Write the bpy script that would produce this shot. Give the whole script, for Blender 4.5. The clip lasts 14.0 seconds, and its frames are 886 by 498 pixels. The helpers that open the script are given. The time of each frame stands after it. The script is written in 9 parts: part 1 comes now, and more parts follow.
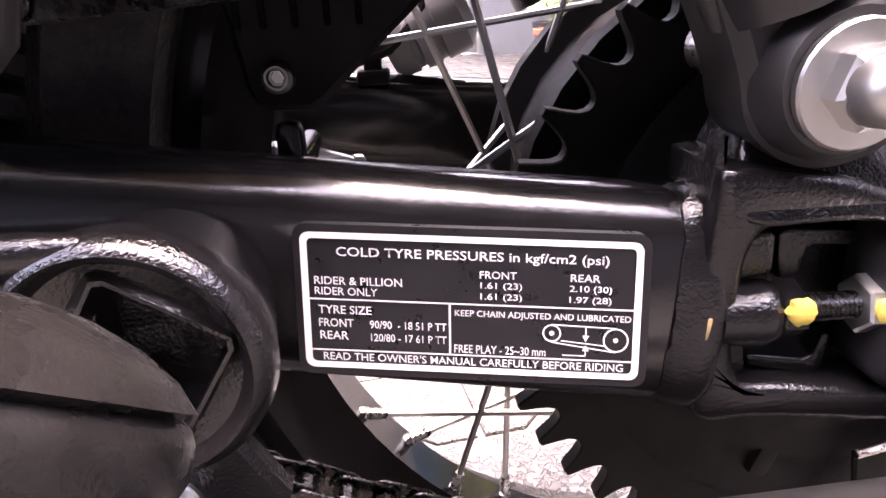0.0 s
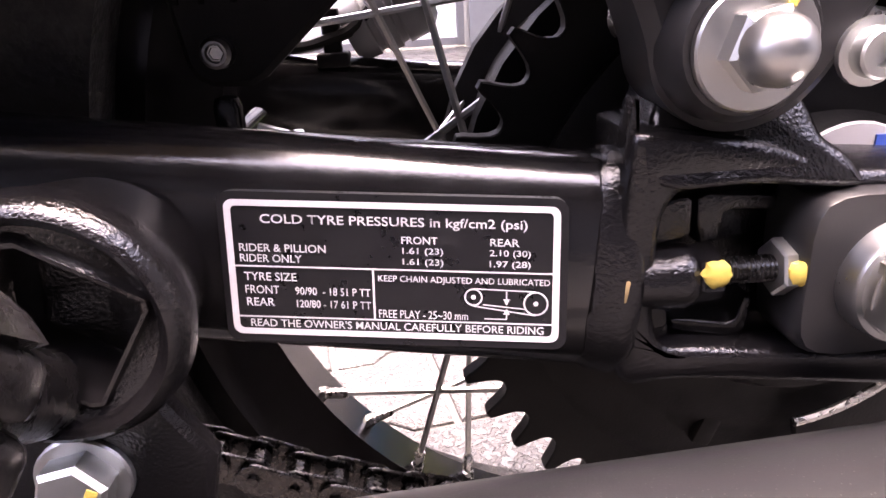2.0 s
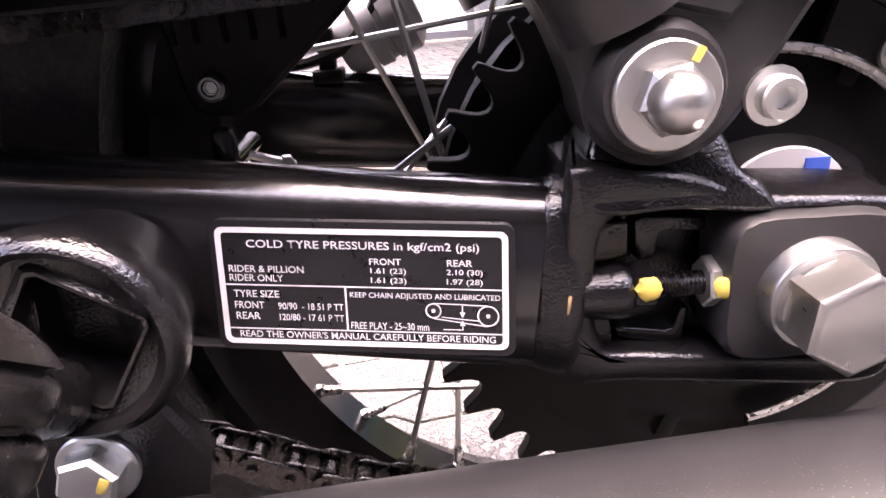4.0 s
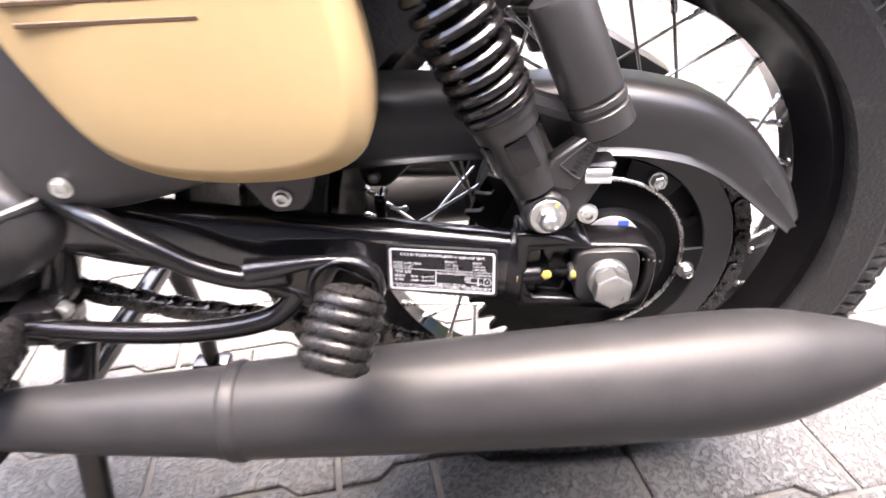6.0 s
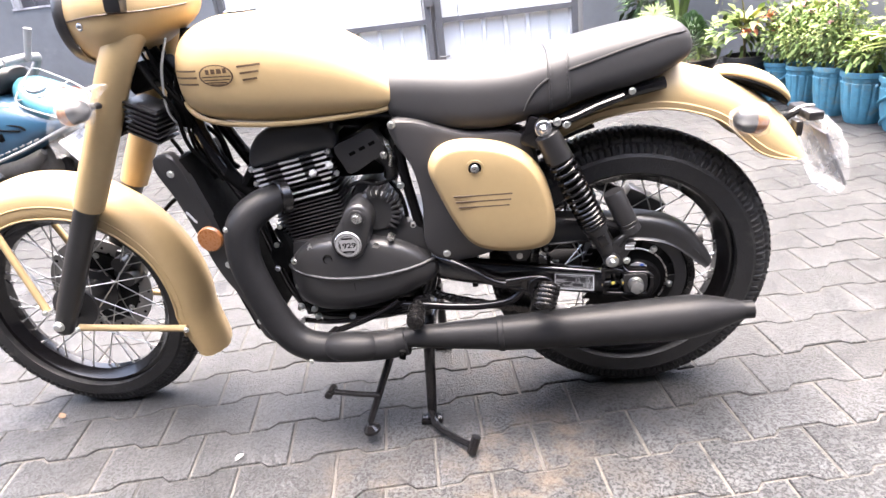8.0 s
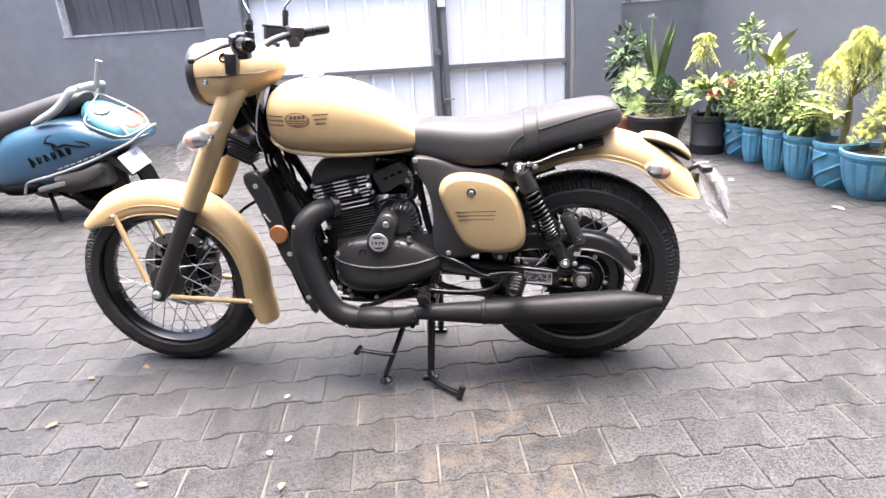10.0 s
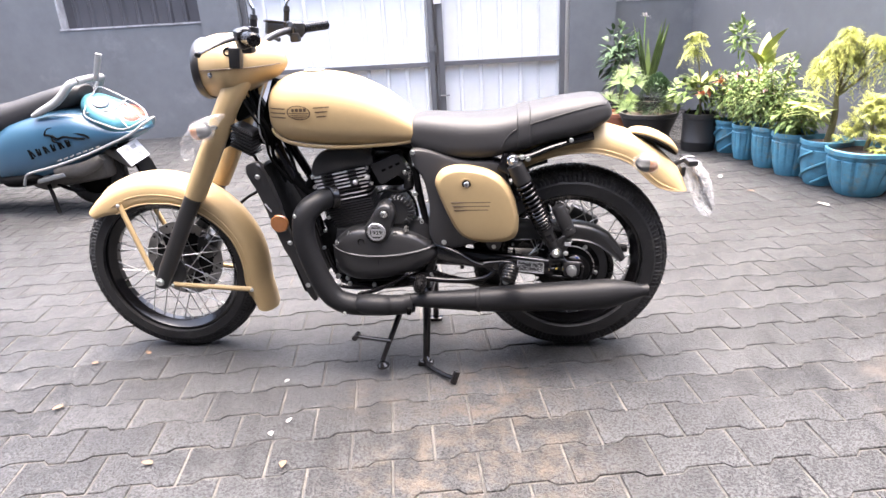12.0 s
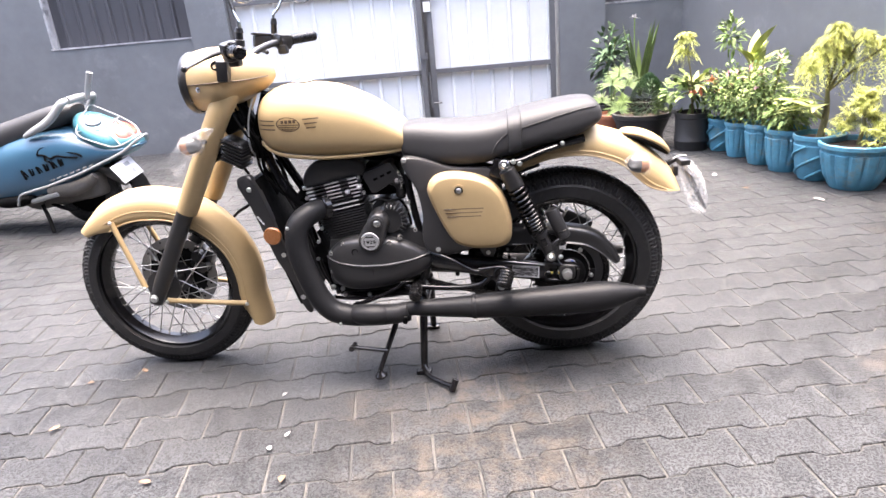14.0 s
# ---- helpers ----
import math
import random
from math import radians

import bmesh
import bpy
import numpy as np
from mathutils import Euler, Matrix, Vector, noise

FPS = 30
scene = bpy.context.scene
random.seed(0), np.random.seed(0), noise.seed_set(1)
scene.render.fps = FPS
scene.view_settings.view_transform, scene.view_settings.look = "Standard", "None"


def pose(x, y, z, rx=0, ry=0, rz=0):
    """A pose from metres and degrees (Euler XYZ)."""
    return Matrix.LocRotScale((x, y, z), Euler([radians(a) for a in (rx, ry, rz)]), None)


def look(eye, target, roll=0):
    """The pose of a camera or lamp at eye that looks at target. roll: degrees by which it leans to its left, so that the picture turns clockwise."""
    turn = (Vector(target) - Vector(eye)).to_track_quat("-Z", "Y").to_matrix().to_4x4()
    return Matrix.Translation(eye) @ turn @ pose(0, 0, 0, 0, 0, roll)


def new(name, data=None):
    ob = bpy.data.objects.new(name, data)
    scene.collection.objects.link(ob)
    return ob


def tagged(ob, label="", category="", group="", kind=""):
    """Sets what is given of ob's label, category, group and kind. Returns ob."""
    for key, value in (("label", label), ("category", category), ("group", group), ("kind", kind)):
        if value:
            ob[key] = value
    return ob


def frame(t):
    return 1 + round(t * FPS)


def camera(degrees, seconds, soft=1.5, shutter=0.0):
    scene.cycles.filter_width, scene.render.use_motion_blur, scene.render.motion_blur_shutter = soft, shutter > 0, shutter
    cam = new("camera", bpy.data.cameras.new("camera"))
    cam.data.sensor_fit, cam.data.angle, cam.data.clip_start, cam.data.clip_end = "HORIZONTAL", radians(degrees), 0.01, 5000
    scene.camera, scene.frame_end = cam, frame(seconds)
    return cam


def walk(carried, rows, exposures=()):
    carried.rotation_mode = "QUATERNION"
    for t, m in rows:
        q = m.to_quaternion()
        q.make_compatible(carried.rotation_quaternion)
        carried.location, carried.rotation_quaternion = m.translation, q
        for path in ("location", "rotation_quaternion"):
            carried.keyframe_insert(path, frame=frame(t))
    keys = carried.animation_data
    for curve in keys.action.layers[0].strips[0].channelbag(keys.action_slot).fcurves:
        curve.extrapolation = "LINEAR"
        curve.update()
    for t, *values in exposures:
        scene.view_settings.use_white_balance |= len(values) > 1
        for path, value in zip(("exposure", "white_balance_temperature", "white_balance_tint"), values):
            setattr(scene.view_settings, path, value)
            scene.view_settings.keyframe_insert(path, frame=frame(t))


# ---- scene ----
cam = camera(70.7, 14.0, shutter=0.2)
PATH = [
    (0, (-0.134, -0.262, 0.398), (-0.058, 1.594, -0.344), -2.9),
    (0.5, (-0.132, -0.263, 0.397), (-0.05, 1.596, -0.335), -3.2),
    (1, (-0.125, -0.266, 0.394), (-0.039, 1.579, -0.375), -3.3),
    (1.5, (-0.123, -0.266, 0.39), (-0.047, 1.578, -0.382), -3.8),
    (2, (-0.118, -0.268, 0.392), (-0.017, 1.579, -0.37), -3.1),
    (4.5, (-0.101, -0.301, 0.419), (-0.051, 1.537, -0.368), -4.2),
    (5, (-0.095, -0.331, 0.444), (-0.015, 1.503, -0.35), -4.6),
    (5.5, (-0.088, -0.369, 0.494), (-0.04, 1.434, -0.371), -4.4),
    (6, (-0.115, -0.526, 0.591), (-0.141, 1.182, -0.449), -3.7),
    (6.5, (-0.197, -0.775, 0.71), (-0.256, 0.896, -0.388), -6.7),
    (7, (-0.209, -0.939, 0.785), (-0.34, 0.746, -0.283), -7.1),
    (7.5, (-0.203, -1.138, 0.87), (-0.485, 0.654, 0.027), -7.9),
    (8, (-0.225, -1.321, 0.953), (-0.479, 0.494, 0.152), -7.2),
    (10.5, (-0.182, -1.905, 1.081), (-0.414, -0.038, 0.402), -3.6),
    (11, (-0.181, -1.926, 1.082), (-0.42, -0.055, 0.415), -4.1),
    (11.5, (-0.182, -1.922, 1.083), (-0.43, -0.054, 0.413), -4.8),
    (12, (-0.187, -1.915, 1.081), (-0.397, -0.059, 0.367), -3.3),
    (12.5, (-0.179, -1.909, 1.082), (-0.425, -0.053, 0.38), -4.1),
    (13, (-0.173, -1.907, 1.082), (-0.4, -0.048, 0.38), -4.5),
    (13.5, (-0.172, -1.907, 1.079), (-0.397, -0.043, 0.388), -5.3),
    (14, (-0.174, -1.905, 1.077), (-0.38, -0.04, 0.384), -5.1),
]
EXPOSURES = [(0.0, 4.65, 7150, 32), (0.7, 4.55, 7150, 32), (1.5, 4.35, 7150, 32), (2.0, 4.35, 7150, 32), (4.5, 4.5, 7150, 31), (5.0, 4.7, 7050, 26), (5.6, 4.95, 6900, 18), (6.0, 4.8, 6850, 17), (6.5, 4.5, 6750, 14), (7.0, 4.2, 6650, 13), (7.5, 4.1, 6600, 13), (8.0, 3.78, 6500, 13), (8.2, 3.7, 6500, 13), (10.5, 3.4, 6450, 14), (14.0, 3.35, 6450, 14)]
walk(cam, [(t, look(e, g, r)) for t, e, g, r in PATH], exposures=EXPOSURES)

# ---- sky and sun: bright overcast day over an open courtyard ----
world = bpy.data.worlds.new("sky")
scene.world = world
world.use_nodes = True
wt = world.node_tree
sky = wt.nodes.new("ShaderNodeTexSky")
sky.sky_type = "NISHITA"
sky.sun_disc = False
sky.sun_elevation, sky.sun_rotation = radians(82), radians(7)
sky.air_density, sky.dust_density, sky.ozone_density = 1.0, 7.0, 0.4
wt.links.new(sky.outputs[0], wt.nodes["Background"].inputs[0])
wt.nodes["Background"].inputs[1].default_value = 0.15
sun = new("sun", bpy.data.lights.new("sun", "SUN"))
sun.data.energy, sun.data.angle, sun.data.color = 1.3, radians(66), (1.0, 0.95, 0.89)
sun.matrix_world = look((0.2, 1.0, 7.0), (0, 0, 0))

# ---- materials ----


def mk(name, col, rough=0.5, metal=0.0, var=0.2, scale=25.0, big=3.0, bump=0.0, bscale=300.0,
       col2=None, mix2=0.0, piece=0.0, rvar=0.12, coat=0.0, island=0.0, spec=0.5, speck=None):
    """A surface with colour variation at two scales, roughness variation and fine relief."""
    m = bpy.data.materials.new(name)
    m.use_nodes = True
    nt = m.node_tree
    L = nt.links.new
    N = nt.nodes.new
    b = nt.nodes["Principled BSDF"]
    tc = N("ShaderNodeTexCoord")
    n1, n2 = N("ShaderNodeTexNoise"), N("ShaderNodeTexNoise")
    for n, s in ((n1, scale), (n2, big)):
        n.inputs["Scale"].default_value = s
        n.inputs["Detail"].default_value = 5.0
        n.inputs["Roughness"].default_value = 0.6
        L(tc.outputs["Object"], n.inputs["Vector"])
    add = N("ShaderNodeMath")
    add.operation = "ADD"
    L(n1.outputs["Fac"], add.inputs[0])
    L(n2.outputs["Fac"], add.inputs[1])
    last = add.outputs[0]
    for amount, node, sock in ((piece, "ShaderNodeObjectInfo", "Random"), (island, "ShaderNodeNewGeometry", "Random Per Island")):
        if amount:
            oi = N(node)
            ma = N("ShaderNodeMath")
            ma.operation = "MULTIPLY_ADD"
            L(oi.outputs[sock], ma.inputs[0])
            ma.inputs[1].default_value = 2 * amount
            L(last, ma.inputs[2])
            sb = N("ShaderNodeMath")
            sb.operation = "SUBTRACT"
            L(ma.outputs[0], sb.inputs[0])
            sb.inputs[1].default_value = amount
            last = sb.outputs[0]
    mr = N("ShaderNodeMapRange")
    mr.inputs["From Min"].default_value, mr.inputs["From Max"].default_value = 0.6, 1.4
    mr.inputs["To Min"].default_value, mr.inputs["To Max"].default_value = 1 - var, 1 + var
    mr.clamp = False
    L(last, mr.inputs["Value"])
    sc = N("ShaderNodeVectorMath")
    sc.operation = "SCALE"
    L(mr.outputs[0], sc.inputs["Scale"])
    if col2:
        rp = N("ShaderNodeValToRGB")
        rp.color_ramp.elements[0].position, rp.color_ramp.elements[1].position = 0.62 - mix2, 0.75 - mix2
        rp.color_ramp.elements[0].color, rp.color_ramp.elements[1].color = (*col, 1), (*col2, 1)
        n3 = N("ShaderNodeTexNoise")
        n3.inputs["Scale"].default_value = big * 2.2
        n3.inputs["Detail"].default_value = 8.0
        n3.inputs["Roughness"].default_value = 0.7
        L(tc.outputs["Object"], n3.inputs["Vector"])
        L(n3.outputs["Fac"], rp.inputs["Fac"])
        L(rp.outputs[0], sc.inputs[0])
    else:
        sc.inputs[0].default_value = col
    base = sc.outputs[0]
    if speck:
        # settled dust: small scattered specks, thicker in some patches
        tint, dense, fine_ = speck
        vo = N("ShaderNodeTexVoronoi")
        vo.inputs["Scale"].default_value = fine_
        L(tc.outputs["Object"], vo.inputs["Vector"])
        pick = N("ShaderNodeMath")
        pick.operation = "MULTIPLY_ADD"
        L(n2.outputs["Fac"], pick.inputs[0])
        pick.inputs[1].default_value, pick.inputs[2].default_value = 0.5, dense - 0.25
        edge = N("ShaderNodeMapRange")
        edge.inputs["From Min"].default_value, edge.inputs["From Max"].default_value = 0.0, 0.08
        edge.inputs["To Min"].default_value, edge.inputs["To Max"].default_value = 1.0, 0.0
        far_ = N("ShaderNodeMath")
        far_.operation = "SUBTRACT"
        L(vo.outputs["Distance"], far_.inputs[0])
        L(pick.outputs[0], far_.inputs[1])
        L(far_.outputs[0], edge.inputs["Value"])
        dm_ = N("ShaderNodeMix")
        dm_.data_type = "RGBA"
        L(edge.outputs[0], dm_.inputs[0])
        L(base, dm_.inputs[6])
        dm_.inputs[7].default_value = (*tint, 1)
        base = dm_.outputs[2]
    L(base, b.inputs["Base Color"])
    b.inputs["Metallic"].default_value = metal
    b.inputs["Coat Weight"].default_value = coat
    b.inputs["Coat Roughness"].default_value = 0.08
    b.inputs["Specular IOR Level"].default_value = spec
    rr = N("ShaderNodeMapRange")
    rr.inputs["To Min"].default_value, rr.inputs["To Max"].default_value = max(rough - rvar, 0.03), min(rough + rvar, 1)
    rr.inputs["From Min"].default_value, rr.inputs["From Max"].default_value = 0.3, 0.7
    L(n1.outputs["Fac"], rr.inputs["Value"])
    L(rr.outputs[0], b.inputs["Roughness"])
    if bump:
        nb = N("ShaderNodeTexNoise")
        nb.inputs["Scale"].default_value = bscale
        nb.inputs["Detail"].default_value = 3.0
        L(tc.outputs["Object"], nb.inputs["Vector"])
        bp = N("ShaderNodeBump")
        bp.inputs["Strength"].default_value = bump
        bp.inputs["Distance"].default_value = 0.6 / bscale
        L(nb.outputs["Fac"], bp.inputs["Height"])
        L(bp.outputs[0], b.inputs["Normal"])
    return m


BEIGE = mk("khaki_paint", (0.352, 0.255, 0.131), 0.45, var=0.05, scale=60, big=2, bump=0.04, bscale=900, rvar=0.06, spec=0.32)
EXH = mk("matt_black_heat_paint", (0.0130, 0.0131, 0.0142), 0.42, var=0.25, scale=40, bump=0.08, bscale=1200, col2=(0.012, 0.0118, 0.012), mix2=0.0, rvar=0.05, spec=0.15, speck=((0.040, 0.039, 0.038), 0.12, 700))
GLOSS = mk("gloss_black_paint", (0.006, 0.0055, 0.006), 0.17, var=0.2, scale=80, bump=0.05, bscale=700, rvar=0.05, spec=0.45, speck=((0.10, 0.095, 0.09), -0.02, 260))
# same paint as GLOSS, specular raised to brighten the highlight along the swingarm
ARMGLOSS = mk("gloss_black_paint_strong_sheen", (0.006, 0.0055, 0.006), 0.17, var=0.2, scale=80, bump=0.05, bscale=700, rvar=0.05, spec=0.9, speck=((0.10, 0.095, 0.09), -0.02, 260))
CAST = mk("black_painted_casting", (0.006, 0.0055, 0.006), 0.17, var=0.3, scale=120, bump=0.45, bscale=1000, rvar=0.06, spec=0.6)
SATIN = mk("satin_black_plastic", (0.018, 0.0176, 0.0183), 0.34, var=0.06, scale=90, bump=0.06, bscale=1800, rvar=0.025)
GUARD = mk("moulded_black_plastic", (0.0125, 0.0122, 0.0125), 0.34, var=0.1, scale=90, bump=0.06, bscale=1300, rvar=0.04, spec=0.5)
SATINDK = mk("dull_black_plastic", (0.005, 0.0048, 0.005), 0.5, var=0.2, scale=90, bump=0.15, bscale=900, spec=0.16)
ENGINE = mk("engine_black", (0.026, 0.0256, 0.0265), 0.33, var=0.08, scale=70, bump=0.08, bscale=1300, rvar=0.025)
# black parts, and recesses whose shade is put into the colour
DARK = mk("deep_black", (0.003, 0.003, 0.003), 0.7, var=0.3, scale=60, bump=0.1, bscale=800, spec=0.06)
GREYPANEL = mk("dark_grey_satin_paint", (0.030, 0.029, 0.030), 0.45, var=0.1, scale=70, bump=0.05, bscale=1300)
RUBBER = mk("tyre_rubber", (0.0165, 0.0161, 0.0166), 0.5, var=0.5, scale=110, big=9, bump=0.7, bscale=330, col2=(0.045, 0.043, 0.040), mix2=0.06, spec=0.35)
GRIP = mk("peg_rubber", (0.007, 0.0066, 0.0068), 0.27, var=0.4, scale=160, bump=0.25, bscale=1500, col2=(0.026, 0.024, 0.022), mix2=0.0, spec=0.28, speck=((0.24, 0.225, 0.20), 0.03, 330))
VINYL = mk("seat_vinyl", (0.036, 0.0355, 0.0365), 0.52, var=0.12, scale=60, bump=0.35, bscale=1100, rvar=0.06, spec=0.2)
ZINC = mk("zinc_plated_steel", (0.62, 0.63, 0.61), 0.42, 1.0, var=0.06, scale=160, bump=0.08, bscale=700, rvar=0.04)
SPOKE = mk("bright_spoke_steel", (0.42, 0.42, 0.405), 0.36, 1.0, var=0.04, scale=60, rvar=0.01)
GREYMARK = mk("grey_marking", (0.25, 0.25, 0.26), 0.5, var=0.1, scale=100)
DUSTY = mk("dusty_grey_metal", (0.085, 0.078, 0.07), 0.7, var=0.4, scale=40, col2=(0.16, 0.145, 0.125), mix2=0.05)
DISC = mk("brake_disc_steel", (0.26, 0.255, 0.25), 0.38, 1.0, var=0.15, scale=80)
STEEL = mk("bright_steel", (0.55, 0.54, 0.52), 0.28, 1.0, var=0.2, scale=200)
CHAINM = mk("oiled_chain_steel", (0.060, 0.058, 0.058), 0.28, 0.9, var=0.5, scale=400)
FINEDGE = mk("machined_aluminium", (0.62, 0.62, 0.62), 0.55, 0.75, var=0.1, scale=200)
BRIGHT = mk("bright_zinc", (0.53, 0.535, 0.525), 0.33, 1.0, var=0.06, scale=160, bump=0.04, bscale=1100, rvar=0.06)
CHROME = mk("chrome", (0.75, 0.75, 0.76), 0.12, 1.0, var=0.05, scale=100)
WEAR = mk("worn_primer_edge", (0.30, 0.21, 0.10), 0.7, var=0.4, scale=300)
YELLOW = mk("yellow_paint_mark", (0.66, 0.50, 0.10), 0.5, var=0.2, scale=500)
WHITEPRINT = mk("white_print", (0.54, 0.535, 0.545), 0.45, var=0.04, scale=200)
LABELBLACK = mk("label_black", (0.007, 0.0066, 0.0078), 0.35, var=0.1, scale=200)
STRIPE = mk("dark_engraved_line", (0.06, 0.035, 0.018), 0.5, var=0.2, scale=100)
ORANGE = mk("amber_reflector", (0.27, 0.105, 0.034), 0.3, var=0.15, scale=300, coat=0.4)
BLUESTK = mk("blue_sticker", (0.05, 0.12, 0.5), 0.4, var=0.1, scale=200)
LENSGREY = mk("smoked_lens", (0.1, 0.1, 0.11), 0.1, var=0.1, scale=60, coat=0.6)
SCOOTBLUE = mk("blue_paint", (0.030, 0.086, 0.140), 0.34, 0.0, var=0.03, scale=20, coat=0.4, rvar=0.04)
# the scooter's blue, with teal reflections mixed into the colour
SCOOTLIGHT = mk("blue_paint_teal_reflection", (0.06, 0.20, 0.25), 0.35, var=0.1, scale=60, coat=0.3)
SILVER = mk("silver_plastic", (0.23, 0.235, 0.235), 0.4, 0.2, var=0.1, scale=60)
REDLENS = mk("red_tail_lens", (0.5, 0.12, 0.08), 0.25, var=0.2, scale=100, coat=0.5)
POTBLUE = mk("blue_plastic_pot", (0.066, 0.215, 0.30), 0.55, var=0.35, scale=30, big=5, bump=0.15, bscale=300, col2=(0.12, 0.19, 0.20), mix2=0.10)
POTBLACK = mk("black_plastic_pot", (0.016, 0.0155, 0.0155), 0.5, var=0.3, scale=30, col2=(0.06, 0.055, 0.05), mix2=0.03)
TERRA = mk("terracotta", (0.30, 0.11, 0.06), 0.75, var=0.2, scale=30, bump=0.1, bscale=300)
SOIL = mk("potting_soil", (0.07, 0.045, 0.03), 0.95, var=0.5, scale=60, bump=0.6, bscale=150)
STEM = mk("plant_stem", (0.16, 0.14, 0.06), 0.7, var=0.3, scale=60)
LEAF = mk("green_leaves", (0.185, 0.260, 0.085), 0.55, var=0.35, scale=8, big=3, island=0.7, spec=0.2)
PALM = mk("palm_green", (0.12, 0.17, 0.055), 0.5, var=0.35, scale=10, big=3, island=0.5, spec=0.2)
LEAFDK = mk("dark_green_leaves", (0.075, 0.125, 0.06), 0.45, var=0.35, scale=8, big=3, island=0.6, spec=0.2)
LEAFYL = mk("yellow_green_leaves", (0.44, 0.46, 0.125), 0.5, var=0.3, scale=8, big=3, island=0.6, spec=0.2)
LEAFLIME = mk("lime_leaves", (0.42, 0.46, 0.15), 0.5, var=0.3, scale=10, big=3, col2=(0.22, 0.30, 0.08), mix2=0.05, island=0.3, spec=0.2)
LEAFVAR = mk("cream_variegated_leaves", (0.38, 0.42, 0.15), 0.5, var=0.3, scale=14, big=3, col2=(0.12, 0.2, 0.05), mix2=0.05, island=0.4, spec=0.2)
REDBRACT = mk("orange_red_bracts", (0.55, 0.17, 0.09), 0.5, var=0.3, scale=20, island=0.4)
PINK = mk("pink_flowers", (0.7, 0.38, 0.48), 0.6, var=0.2, scale=20, island=0.4)
WALL = mk("dark_grey_wall_paint", (0.124, 0.131, 0.138), 0.7, var=0.22, scale=9, big=0.8, bump=0.1, bscale=120, col2=(0.165, 0.169, 0.18), mix2=0.04)
# for the unseen south wall and slab: dark to keep bounce and reflections low
SOUTHBLOCK = mk("dark_light_blocker", (0.042, 0.043, 0.047), 0.75, var=0.2, scale=9, big=0.8, bump=0.1, bscale=120)
PLASTER = mk("bare_plaster", (0.30, 0.30, 0.31), 0.8, var=0.45, scale=14, big=4, bump=0.3, bscale=120, col2=(0.12, 0.12, 0.13), mix2=0.10)
RECESS = mk("corrugated_dark_sheet", (0.05, 0.05, 0.057), 0.6, var=0.2, scale=12, big=1.5)
GATEW = mk("white_painted_sheet", (0.66, 0.66, 0.655), 0.45, var=0.06, scale=9, big=1.3, col2=(0.56, 0.555, 0.54), mix2=0.0)
GATEF = mk("grey_steel_frame", (0.13, 0.13, 0.135), 0.5, 0.3, var=0.2, scale=20)
SAND = mk("joint_sand", (0.066, 0.062, 0.056), 0.95, var=0.5, scale=60, big=2, bump=0.3, bscale=500, col2=(0.030, 0.029, 0.028), mix2=0.17)
LITTER = mk("dry_leaf", (0.16, 0.10, 0.06), 0.8, var=0.3, scale=60, island=0.5)
FOIL = mk("white_paper_scrap", (0.30, 0.295, 0.28), 0.7, var=0.1, scale=60)


